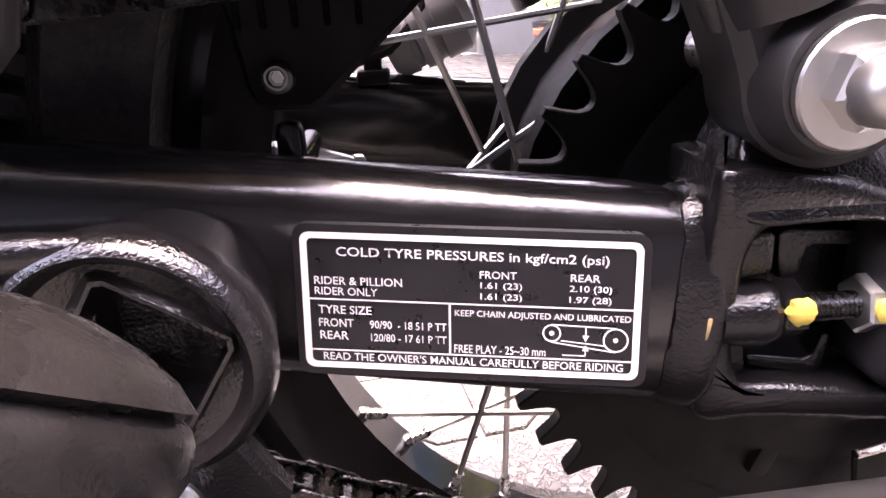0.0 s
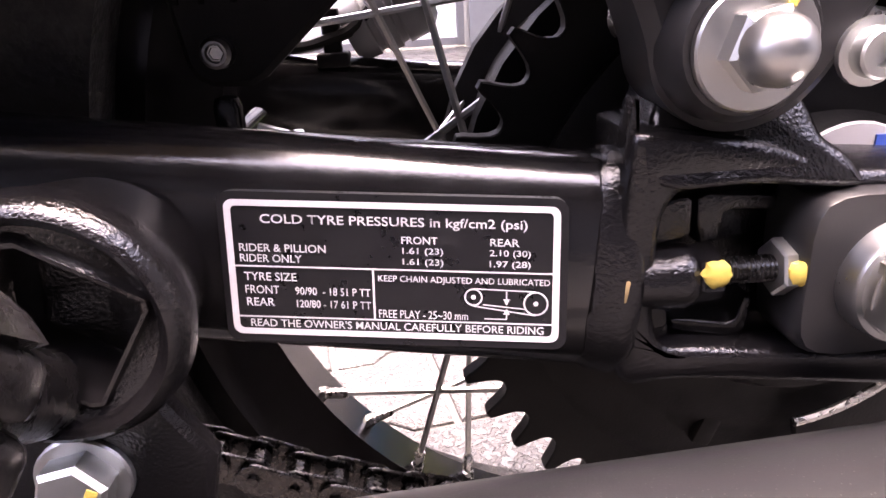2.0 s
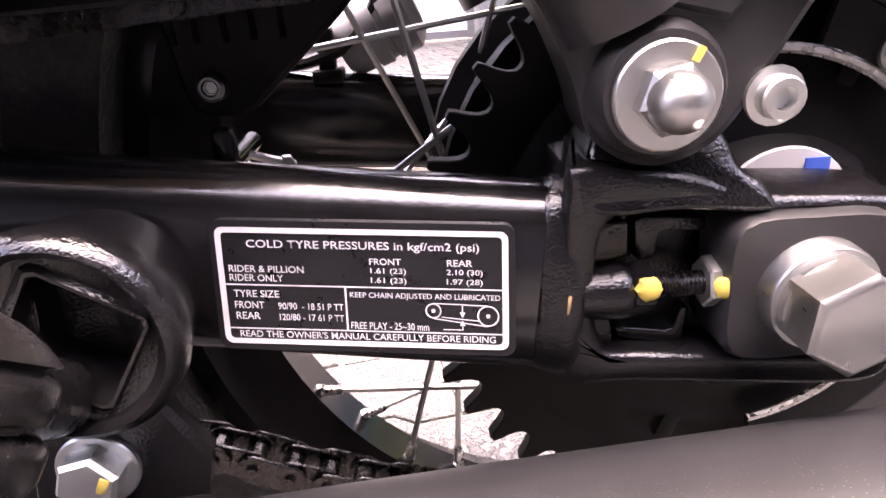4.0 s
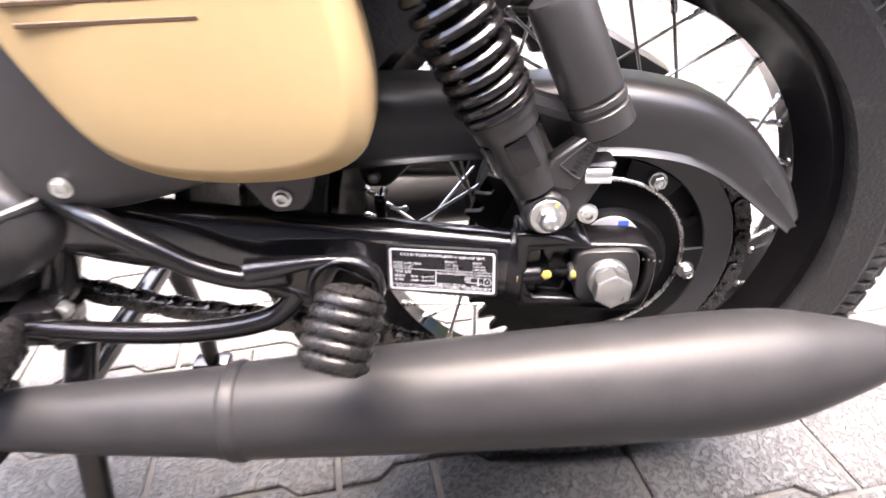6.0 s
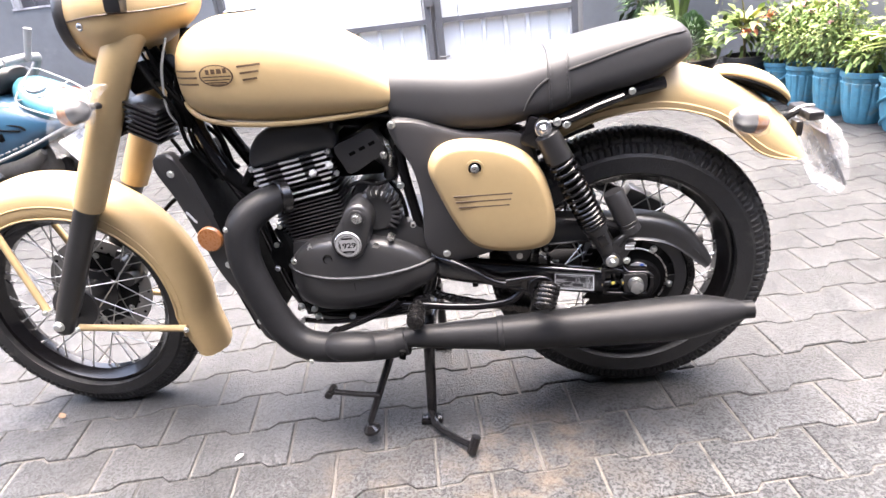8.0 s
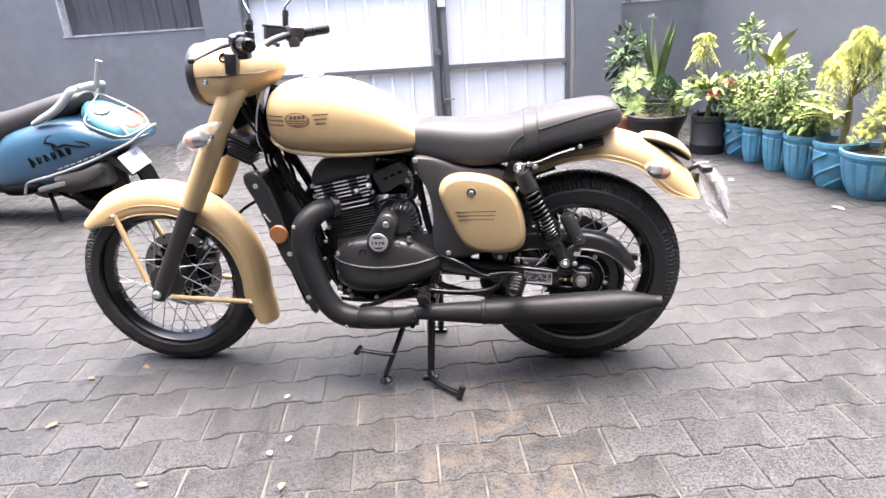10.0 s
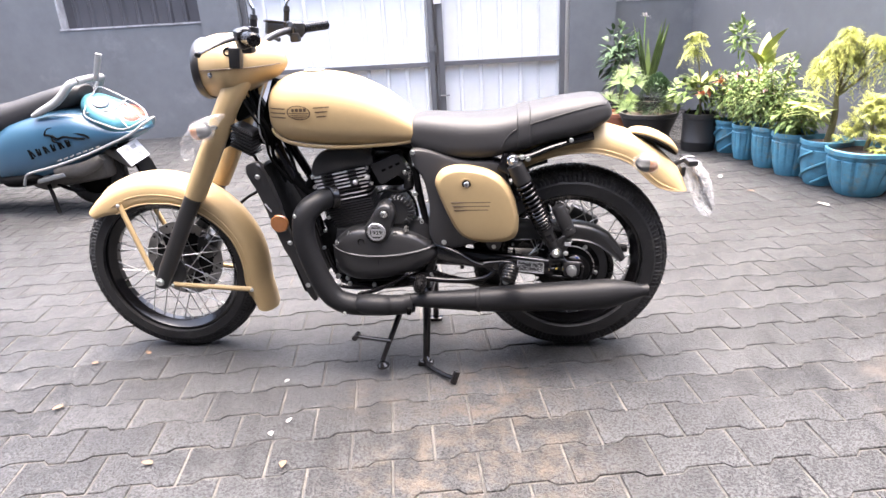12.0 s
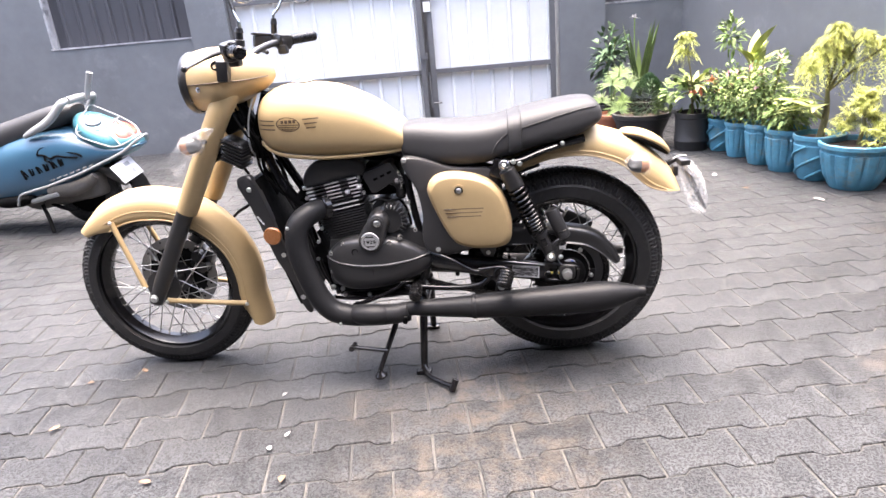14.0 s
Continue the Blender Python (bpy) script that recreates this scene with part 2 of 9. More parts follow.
def paver_material():
    """Grey cast concrete with a wormy relief, cement bloom, rust-brown stains and painted light."""
    m = mk("grey_cast_paver", (0.0315, 0.0325, 0.0344), 0.46, var=0.35, scale=14, big=1.6, spec=0.2, col2=(0.058, 0.059, 0.061), mix2=0.02, piece=0.22, island=0.2, rvar=0.15)
    nt = m.node_tree
    L, N = nt.links.new, nt.nodes.new
    b = nt.nodes["Principled BSDF"]
    geo = N("ShaderNodeNewGeometry")
    noi = N("ShaderNodeTexNoise")
    noi.inputs["Scale"].default_value = 160.0
    noi.inputs["Distortion"].default_value = 0.7
    noi.inputs["Detail"].default_value = 2.0
    L(geo.outputs["Position"], noi.inputs["Vector"])
    fine = N("ShaderNodeTexNoise")
    fine.inputs["Scale"].default_value = 500.0
    L(geo.outputs["Position"], fine.inputs["Vector"])
    ramp = N("ShaderNodeValToRGB")
    ramp.color_ramp.elements[0].position, ramp.color_ramp.elements[1].position = 0.45, 0.53
    L(noi.outputs["Fac"], ramp.inputs["Fac"])
    ad = N("ShaderNodeMath")
    ad.operation = "MULTIPLY_ADD"
    L(fine.outputs["Fac"], ad.inputs[0])
    ad.inputs[1].default_value = 0.35
    L(ramp.outputs[0], ad.inputs[2])
    bp = N("ShaderNodeBump")
    bp.inputs["Strength"].default_value, bp.inputs["Distance"].default_value = 1.0, 0.0016
    L(ad.outputs[0], bp.inputs["Height"])
    L(bp.outputs[0], b.inputs["Normal"])
    # worn crests lighter; the shade in the grooves is put into the colour by height
    old = b.inputs["Base Color"].links[0].from_socket
    wm = N("ShaderNodeMapRange")
    wm.inputs["To Min"].default_value, wm.inputs["To Max"].default_value = 0.30, 1.50
    L(ad.outputs[0], wm.inputs["Value"])
    ws = N("ShaderNodeVectorMath")
    ws.operation = "SCALE"
    L(old, ws.inputs[0])
    L(wm.outputs[0], ws.inputs["Scale"])
    old = ws.outputs[0]
    # rust-brown earth stains and pale cement bloom, in large patches
    for size, lo, hi, colr, amt in ((1.5, 0.60, 0.72, (0.080, 0.060, 0.044), 0.55), (3.1, 0.52, 0.74, (0.085, 0.086, 0.088), 0.32), (14.0, 0.56, 0.70, (0.095, 0.095, 0.094), 0.22)):
        st = N("ShaderNodeTexNoise")
        st.inputs["Scale"].default_value = size
        st.inputs["Detail"].default_value = 9.0
        st.inputs["Roughness"].default_value = 0.72
        L(geo.outputs["Position"], st.inputs["Vector"])
        mr = N("ShaderNodeMapRange")
        mr.inputs["From Min"].default_value, mr.inputs["From Max"].default_value, mr.inputs["To Max"].default_value = lo, hi, amt
        L(st.outputs["Fac"], mr.inputs["Value"])
        mx = N("ShaderNodeMix")
        mx.data_type = "RGBA"
        L(mr.outputs[0], mx.inputs[0])
        L(old, mx.inputs[6])
        mx.inputs[7].default_value = (*colr, 1)
        old = mx.outputs[2]
    # broad ragged pale patches: the brighter light under and behind the motorcycle, put into the colour
    wide_ = N("ShaderNodeTexNoise")
    wide_.inputs["Scale"].default_value, wide_.inputs["Detail"].default_value, wide_.inputs["Roughness"].default_value = 2.6, 9.0, 0.7
    L(geo.outputs["Position"], wide_.inputs["Vector"])
    for x, y, r_ in ((-0.95, 0.15, 0.75), (-0.25, 0.55, 0.8), (0.55, 0.75, 0.9), (-1.9, 0.8, 1.0), (1.3, 1.6, 1.1), (0.2, 2.0, 1.2), (-2.4, 2.3, 1.2)):
        dn = N("ShaderNodeVectorMath")
        dn.operation = "DISTANCE"
        L(geo.outputs["Position"], dn.inputs[0])
        dn.inputs[1].default_value = (x, y, 0)
        far_ = N("ShaderNodeMath")
        far_.operation = "MULTIPLY_ADD"
        L(wide_.outputs["Fac"], far_.inputs[0])
        far_.inputs[1].default_value = -1.6 * r_
        L(dn.outputs["Value"], far_.inputs[2])
        mr = N("ShaderNodeMapRange")
        mr.inputs["From Min"].default_value, mr.inputs["From Max"].default_value = -0.35 * r_, 0.30 * r_
        mr.inputs["To Min"].default_value, mr.inputs["To Max"].default_value = 0.28, 0.0
        L(far_.outputs[0], mr.inputs["Value"])
        mx = N("ShaderNodeMix")
        mx.data_type = "RGBA"
        L(mr.outputs[0], mx.inputs[0])
        L(old, mx.inputs[6])
        mx.inputs[7].default_value = (0.070, 0.069, 0.068, 1)
        old = mx.outputs[2]
    # spilt earth near the stand
    sn = N("ShaderNodeTexNoise")
    sn.inputs["Scale"].default_value, sn.inputs["Detail"].default_value, sn.inputs["Roughness"].default_value = 16.0, 8.0, 0.7
    L(geo.outputs["Position"], sn.inputs["Vector"])
    for x, y, r_ in ((-0.19, -0.21, 0.10), (-0.29, -0.27, 0.12), (-0.06, -0.64, 0.13), (-0.45, -0.66, 0.16), (-0.30, 0.03, 0.12), (-0.62, -0.33, 0.10), (-0.24, -0.45, 0.20), (-0.32, -0.88, 0.22), (-0.10, -0.98, 0.16)):
        dn = N("ShaderNodeVectorMath")
        dn.operation = "DISTANCE"
        L(geo.outputs["Position"], dn.inputs[0])
        dn.inputs[1].default_value = (x, y, 0)
        near_ = N("ShaderNodeMapRange")
        near_.inputs["From Min"].default_value, near_.inputs["From Max"].default_value = 0.2 * r_, 1.7 * r_
        near_.inputs["To Min"].default_value, near_.inputs["To Max"].default_value = 1.0, 0.0
        L(dn.outputs["Value"], near_.inputs["Value"])
        patch = N("ShaderNodeMapRange")
        patch.inputs["From Min"].default_value, patch.inputs["From Max"].default_value = 0.46, 0.66
        patch.inputs["To Max"].default_value = 0.6
        L(sn.outputs["Fac"], patch.inputs["Value"])
        mr = N("ShaderNodeMath")
        mr.operation = "MULTIPLY"
        L(near_.outputs[0], mr.inputs[0])
        L(patch.outputs[0], mr.inputs[1])
        mx = N("ShaderNodeMix")
        mx.data_type = "RGBA"
        L(mr.outputs[0], mx.inputs[0])
        L(old, mx.inputs[6])
        mx.inputs[7].default_value = (0.090, 0.071, 0.054, 1)
        old = mx.outputs[2]
    L(old, b.inputs["Base Color"])
    return m


PAVER = paver_material()


def wrap_material(name, lo, hi):
    """Thin crumpled clear plastic film."""
    m = bpy.data.materials.new(name)
    m.use_nodes = True
    nt = m.node_tree
    L, N = nt.links.new, nt.nodes.new
    out = nt.nodes["Material Output"]
    b = nt.nodes["Principled BSDF"]
    b.inputs["Base Color"].default_value = (0.8, 0.8, 0.8, 1)
    b.inputs["Roughness"].default_value = 0.15
    tr = N("ShaderNodeBsdfTransparent")
    mx = N("ShaderNodeMixShader")
    tc = N("ShaderNodeTexCoord")
    no = N("ShaderNodeTexNoise")
    no.inputs["Scale"].default_value = 45
    no.inputs["Detail"].default_value = 4
    L(tc.outputs["Object"], no.inputs["Vector"])
    mr = N("ShaderNodeMapRange")
    mr.inputs["From Min"].default_value, mr.inputs["From Max"].default_value = 0.35, 0.7
    mr.inputs["To Min"].default_value, mr.inputs["To Max"].default_value = lo, hi
    L(no.outputs["Fac"], mr.inputs["Value"])
    L(mr.outputs[0], mx.inputs[0])
    L(tr.outputs[0], mx.inputs[1])
    L(b.outputs[0], mx.inputs[2])
    L(mx.outputs[0], out.inputs["Surface"])
    return m


FILM = wrap_material("clear_plastic_film", 0.03, 0.22)
BAGFILM = wrap_material("milky_plastic_bag", 0.14, 0.42)
GLASS = bpy.data.materials.new("headlamp_glass")
GLASS.use_nodes = True
GLASS.node_tree.nodes["Principled BSDF"].inputs["Transmission Weight"].default_value = 0.7
GLASS.node_tree.nodes["Principled BSDF"].inputs["Roughness"].default_value = 0.05
GLASS.node_tree.nodes["Principled BSDF"].inputs["Base Color"].default_value = (0.75, 0.78, 0.8, 1)
MIRROR = bpy.data.materials.new("mirror_glass")
MIRROR.use_nodes = True
MIRROR.node_tree.nodes["Principled BSDF"].inputs["Metallic"].default_value = 1.0
MIRROR.node_tree.nodes["Principled BSDF"].inputs["Roughness"].default_value = 0.03
MIRROR.node_tree.nodes["Principled BSDF"].inputs["Base Color"].default_value = (0.85, 0.86, 0.87, 1)

# ---- building helpers ----
BASE = {}


def thing(name, label, category, at=(0, 0, 0), group="", kind=""):
    ob = new(name)
    ob.location = at
    ob.empty_display_size = 0.05
    BASE[ob.name] = Matrix.Translation(at)
    return tagged(ob, label, category, group, kind)


def mesh_of(name, bm, mat, sharp=35):
    bmesh.ops.recalc_face_normals(bm, faces=bm.faces)
    me = bpy.data.meshes.new(name)
    bm.to_mesh(me)
    bm.free()
    me.materials.append(mat)
    me.shade_smooth()
    me.set_sharp_from_angle(angle=radians(sharp))
    return me


def attach(ob, parent):
    ob.parent = parent
    ob.matrix_parent_inverse = BASE.get(parent.name, Matrix()).inverted()
    return ob


LOOSE = {"horn", "steering_stem", "wiring_loom", "intake_hose", "linkage_bolt", "cover_nut", "shield_bolt", "grab_rail_bolt", "panel_bolt", "stay_bolt", "nacelle_bolt", "cowl_bolt", "engine_bolt", "cover_bolt",
         "coolant_hose", "rolled_edge", "lettering_bar", "model_name_bar", "plate_bar", "sprocket_bolt", "head_nut", "index_mark", "cast_marking", "stand", "bract", "badge_bar", "flower"}


def islands(bm):
    """Groups of connected pieces whose bounds touch, as lists of faces."""
    bm.verts.index_update()
    seen, groups = set(), []
    for v in bm.verts:
        if v in seen:
            continue
        stack, own = [v], []
        seen.add(v)
        while stack:
            q = stack.pop()
            own.append(q)
            for e_ in q.link_edges:
                o = e_.other_vert(q)
                if o not in seen:
                    seen.add(o)
                    stack.append(o)
        lo = [min(q.co[k] for q in own) - 0.0004 for k in range(3)]
        hi = [max(q.co[k] for q in own) + 0.0004 for k in range(3)]
        hit = [g for g in groups if all(g[0][k] <= hi[k] and g[1][k] >= lo[k] for k in range(3))]
        for g in hit:
            lo, hi, own = [min(a, c) for a, c in zip(lo, g[0])], [max(a, c) for a, c in zip(hi, g[1])], own + g[2]
            groups.remove(g)
        groups.append((lo, hi, own))
    return [g[2] for g in groups]


def part(name, bm, mat, parent, label="", sharp=35):
    if name in LOOSE:
        gs = islands(bm)
        for g in gs[1:]:
            keep = set(g)
            b2 = bm.copy()
            b2.verts.ensure_lookup_table()
            idx_ = {v.index for v in keep}
            bmesh.ops.delete(b2, geom=[v for v in b2.verts if v.index not in idx_], context="VERTS")
            attach(new(name, mesh_of(name, b2, mat, sharp)), parent)
        if len(gs) > 1:
            first = set(gs[0])
            bmesh.ops.delete(bm, geom=[v for v in bm.verts if v not in first], context="VERTS")
    ob = new(name, mesh_of(name, bm, mat, sharp))
    attach(ob, parent)
    return tagged(ob, label) if label else ob


def solid(name, bm, mat, label, category, kind="", group="", sharp=35):
    return tagged(new(name, mesh_of(name, bm, mat, sharp)), label, category, group, kind)


def V(*a):
    return Vector(a)


def box(bm, c, s, rot=None, bevel=0.0):
    r = bmesh.ops.create_cube(bm, size=1.0)
    m = Matrix.Translation(c) @ (rot.to_4x4() if rot else Matrix()) @ Matrix.Diagonal((*s, 1))
    bmesh.ops.transform(bm, matrix=m, verts=r["verts"])
    if bevel:
        es = list({e for v in r["verts"] for e in v.link_edges})
        bmesh.ops.bevel(bm, geom=es, offset=bevel, segments=2, affect="EDGES", profile=0.5)


def rings(bm, rs, cap0=True, cap1=True, closed=False):
    """Skin a list of rings of points, each closed round."""
    vs = [[bm.verts.new(p) for p in r] for r in rs]
    n = len(rs[0])
    pairs = list(zip(vs, vs[1:])) + ([(vs[-1], vs[0])] if closed else [])
    for a, b in pairs:
        for i in range(n):
            bm.faces.new((a[i], a[(i + 1) % n], b[(i + 1) % n], b[i]))
    if not closed:
        if cap0:
            bm.faces.new(vs[0])
        if cap1:
            bm.faces.new(list(reversed(vs[-1])))


def spline(pts, k=6, closed=False):
    """Catmull-Rom through points of any dimension."""
    P = [Vector(p) for p in pts]
    n = len(P)
    out = []
    for i in range(n if closed else n - 1):
        a, b, c, d = (P[(i - 1) % n], P[i % n], P[(i + 1) % n], P[(i + 2) % n]) if closed else (P[max(i - 1, 0)], P[i], P[i + 1], P[min(i + 2, n - 1)])
        for j in range(k):
            t = j / k
            out.append(0.5 * ((2 * b) + (c - a) * t + (2 * a - 5 * b + 4 * c - d) * t * t + (3 * b - a - 3 * c + d) * t ** 3))
    if not closed:
        out.append(P[-1])
    return out


def tube(bm, pts, r, seg=10, k=6, flat=1.0, smooth=True):
    """A tube of radius r (a number or one per point) along a curve."""
    rr = r if isinstance(r, (list, tuple)) else [r] * len(pts)
    P = spline([(*p, q) for p, q in zip(pts, rr)], k) if smooth and len(pts) > 2 else [Vector((*p, q)) for p, q in zip(pts, rr)]
    C = [p.to_3d() if False else Vector(p[:3]) for p in P]
    up = None
    rs = []
    for i, c in enumerate(C):
        d = (C[min(i + 1, len(C) - 1)] - C[max(i - 1, 0)]).normalized()
        if up is None:
            up = d.orthogonal().normalized()
        up = (up - d * up.dot(d)).normalized()
        w = d.cross(up)
        q = P[i][3]
        rs.append([c + up * (math.cos(a) * q) + w * (math.sin(a) * q * flat) for a in (2 * math.pi * j / seg for j in range(seg))])
    rings(bm, rs)


def cyl(bm, p0, p1, r0, r1=None, seg=20, bevel=0.0):
    p0, p1 = Vector(p0), Vector(p1)
    r1 = r0 if r1 is None else r1
    d = (p1 - p0).normalized()
    if bevel:
        lathe(bm, p0, d, [(0, r0 - bevel), (bevel, r0), ((p1 - p0).length - bevel, r1), ((p1 - p0).length, r1 - bevel)], seg)
    else:
        lathe(bm, p0, d, [(0, r0), ((p1 - p0).length, r1)], seg)


def lathe(bm, o, axis, prof, seg=24, caps=True, turn=0.0):
    """Rings of (distance along the axis, radius)."""
    o, d = Vector(o), Vector(axis).normalized()
    u = d.orthogonal().normalized() if abs(d.y) < 0.99 else Vector((1, 0, 0))
    w = d.cross(u)
    rings(bm, [[o + d * h + (u * math.cos(a) + w * math.sin(a)) * r for a in (2 * math.pi * j / seg + turn for j in range(seg))] for h, r in prof], caps, caps)


def cushion(bm, outline, layers, centre=None):
    """A panel in the XZ plane from an outline: layers of (y, scale about the centre)."""
    c = Vector(centre) if centre else sum((Vector(p) for p in outline), Vector((0, 0))) / len(outline)
    rings(bm, [[Vector((c.x + (p[0] - c.x) * s, y, c.y + (p[1] - c.y) * s)) for p in outline] for y, s in layers])


def plate(bm, outline, y0, y1, bevel=0.0015):
    """A flat plate in the XZ plane between y0 (near) and y1, with softened edges."""
    n = len(outline)
    O = [Vector(p) for p in outline]
    ins = []
    area = sum(O[i].x * O[(i + 1) % n].y - O[(i + 1) % n].x * O[i].y for i in range(n))
    sg = 1 if area > 0 else -1
    for i in range(n):
        t = (O[(i + 1) % n] - O[i - 1])
        t = t.normalized() if t.length > 1e-9 else Vector((1, 0))
        ins.append(O[i] + Vector((-t.y, t.x)) * sg * bevel)
    f = lambda pts, y: [Vector((p.x, y, p.y)) for p in pts]
    rings(bm, [f(ins, y0), f(O, y0 + bevel), f(O, y1 - bevel), f(ins, y1)])


def inset(outline, d):
    """An outline in the XZ plane drawn inwards by d."""
    O = [Vector(p) for p in outline]
    n = len(O)
    sg = 1 if sum(O[i].x * O[(i + 1) % n].y - O[(i + 1) % n].x * O[i].y for i in range(n)) > 0 else -1
    out = []
    for i in range(n):
        t = O[(i + 1) % n] - O[i - 1]
        t = t.normalized() if t.length > 1e-9 else Vector((1, 0))
        out.append(O[i] + Vector((-t.y, t.x)) * sg * d)
    return out


def pad(bm, outline, y_back, y_front, r=0.002):
    """A cast pad in the XZ plane with a rounded front edge."""
    f = lambda d, y: [Vector((p[0], y, p[1])) for p in (inset(outline, d) if d else outline)]
    rings(bm, [f(0, y_back), f(0, y_front + r), f(0.12 * r, y_front + 0.5 * r), f(0.5 * r, y_front + 0.13 * r), f(r, y_front)])


def cast_ring(bm, outer, inner, y_back, y_front, r=0.0022, n=96):
    """A raised rim between two closed outlines with rounded edges."""
    a, c = resample(list(outer) + [outer[0]], n + 1)[:n], resample(list(inner) + [inner[0]], n + 1)[:n]
    rows_ = []
    for pts_, sg in ((a, 1), (c, -1)):
        for d, y in ((0, y_back), (0, y_front + r), (0.3 * r, y_front + 0.3 * r), (r, y_front)):
            rows_.append([Vector((p[0], y, p[1])) for p in (inset(pts_, sg * d) if d else pts_)])
    rings(bm, rows_[:4] + list(reversed(rows_[4:])), False, False)


def resample(pts, n):
    """n points at even steps along a smooth curve through pts."""
    P = spline(pts, 8)
    L_ = [0.0]
    for p, q in zip(P, P[1:]):
        L_.append(L_[-1] + (q - p).length)
    out = []
    for i in range(n):
        t = L_[-1] * i / (n - 1)
        k = max(j for j in range(len(L_)) if L_[j] <= t + 1e-9)
        k = min(k, len(P) - 2)
        out.append(P[k].lerp(P[k + 1], (t - L_[k]) / max(L_[k + 1] - L_[k], 1e-9)))
    return out


def arc(cx, cz, r, a0, a1, n):
    return [(cx + r * math.cos(radians(a0 + (a1 - a0) * i / (n - 1))), cz + r * math.sin(radians(a0 + (a1 - a0) * i / (n - 1)))) for i in range(n)]


def hexbolt(bm, p, axis, r, h, dome=0.0, washer=0.0, turn=0.2):
    """A hexagonal nut or bolt head on its washer, with a chamfered rim and a dome if wanted."""
    o, d = Vector(p), Vector(axis).normalized()
    if washer:
        lathe(bm, o, d, [(0, washer), (0.0016, washer), (0.0022, washer * 0.96)], 28)
        o = o + d * 0.002
    lathe(bm, o, d, [(0, r), (h * 0.82, r), (h, r * 0.86)], 6, turn=turn)
    if dome:
        lathe(bm, o + d * h * 0.9, d, [(0, dome), (dome * 0.5, dome * 0.95), (dome * 0.9, dome * 0.72), (dome * 1.15, dome * 0.35), (dome * 1.2, 0.0004)], 20)


def socket_bolt(bm, p, axis, r, h):
    o, d = Vector(p), Vector(axis).normalized()
    lathe(bm, o, d, [(0, r * 1.35), (h * 0.25, r * 1.35), (h * 0.3, r), (h * 0.9, r), (h, r * 0.9), (h, r * 0.55), (h * 0.5, r * 0.5), (h * 0.5, 0.0002)], 18)


def words(name, text, mat, parent, origin, right, up, width, height, align="c", bold=0.012):
    """Raised print: text set to a width and height at origin, along right and up."""
    cu = bpy.data.curves.new(name, "FONT")
    cu.body, cu.extrude, cu.offset, cu.resolution_u = text, 0.0, bold, 3
    tmp = bpy.data.objects.new(name, cu)
    scene.collection.objects.link(tmp)
    bpy.context.view_layer.update()
    me = bpy.data.meshes.new_from_object(tmp.evaluated_get(bpy.context.evaluated_depsgraph_get()))
    bpy.data.objects.remove(tmp)
    xs = [v.co.x for v in me.vertices]
    ys = [v.co.y for v in me.vertices]
    x0, x1, y0, y1 = min(xs), max(xs), min(ys), max(ys)
    sx, sy = width / (x1 - x0), height / (y1 - y0)
    off = {"c": -0.5, "l": 0.0, "r": -1.0}[align] * width
    for v in me.vertices:
        v.co = Vector(origin) + Vector(right) * ((v.co.x - x0) * sx + off) + Vector(up) * ((v.co.y - (y0 + y1) / 2) * sy)
    me.materials.clear()
    me.materials.append(mat)
    return attach(new(name, me), parent)


def shared(name, me, parent, m):
    """Another object on the same mesh, at the pose m in the world."""
    ob = new(name, me)
    ob.parent = parent
    ob.matrix_parent_inverse = BASE.get(parent.name, Matrix()).inverted()
    ob.matrix_basis = m
    return ob


# ---- the courtyard: walls and gate ----
YAW = radians(4.0)
BACK = Matrix.Translation((-3.6, 4.25, 0)) @ Matrix.Rotation(YAW, 4, "Z")   # x along the back wall, y away


def bk(x, y, z):
    return BACK @ Vector((x, y, z))


def wall_box(bm, x0, x1, y0, y1, z0, z1, m=BACK):
    r = bmesh.ops.create_cube(bm, size=1.0)
    bmesh.ops.transform(bm, matrix=m @ Matrix.Translation(((x0 + x1) / 2, (y0 + y1) / 2, (z0 + z1) / 2)) @ Matrix.Diagonal((x1 - x0, y1 - y0, z1 - z0, 1)), verts=r["verts"])


HW = 2.7
# back wall with a sheeted opening, pillars either side of the gate
bm = bmesh.new()
wall_box(bm, -3.2, -0.90, 0, 0.22, 0, HW)
wall_box(bm, -0.90, 0.50, 0, 0.22, 0, 1.10)
wall_box(bm, -0.90, 0.50, 0, 0.22, 2.1, HW)
solid("wall_north", bm, WALL, "dark grey painted masonry wall with a sheeted opening", "wall", "structure")
bm = bmesh.new()
wall_box(bm, -0.92, 0.498, -0.006, 0.10, 1.088, 1.104)
solid("window_sill", bm, PLASTER, "thin pale rendered edge under the sheeted opening", "sill", "structure")
bm = bmesh.new()
wall_box(bm, -0.904, -0.888, -0.003, 0.10, 1.104, 2.1)
solid("window_reveal", bm, PLASTER, "chipped pale plaster edge of the wall opening", "trim", "structure")


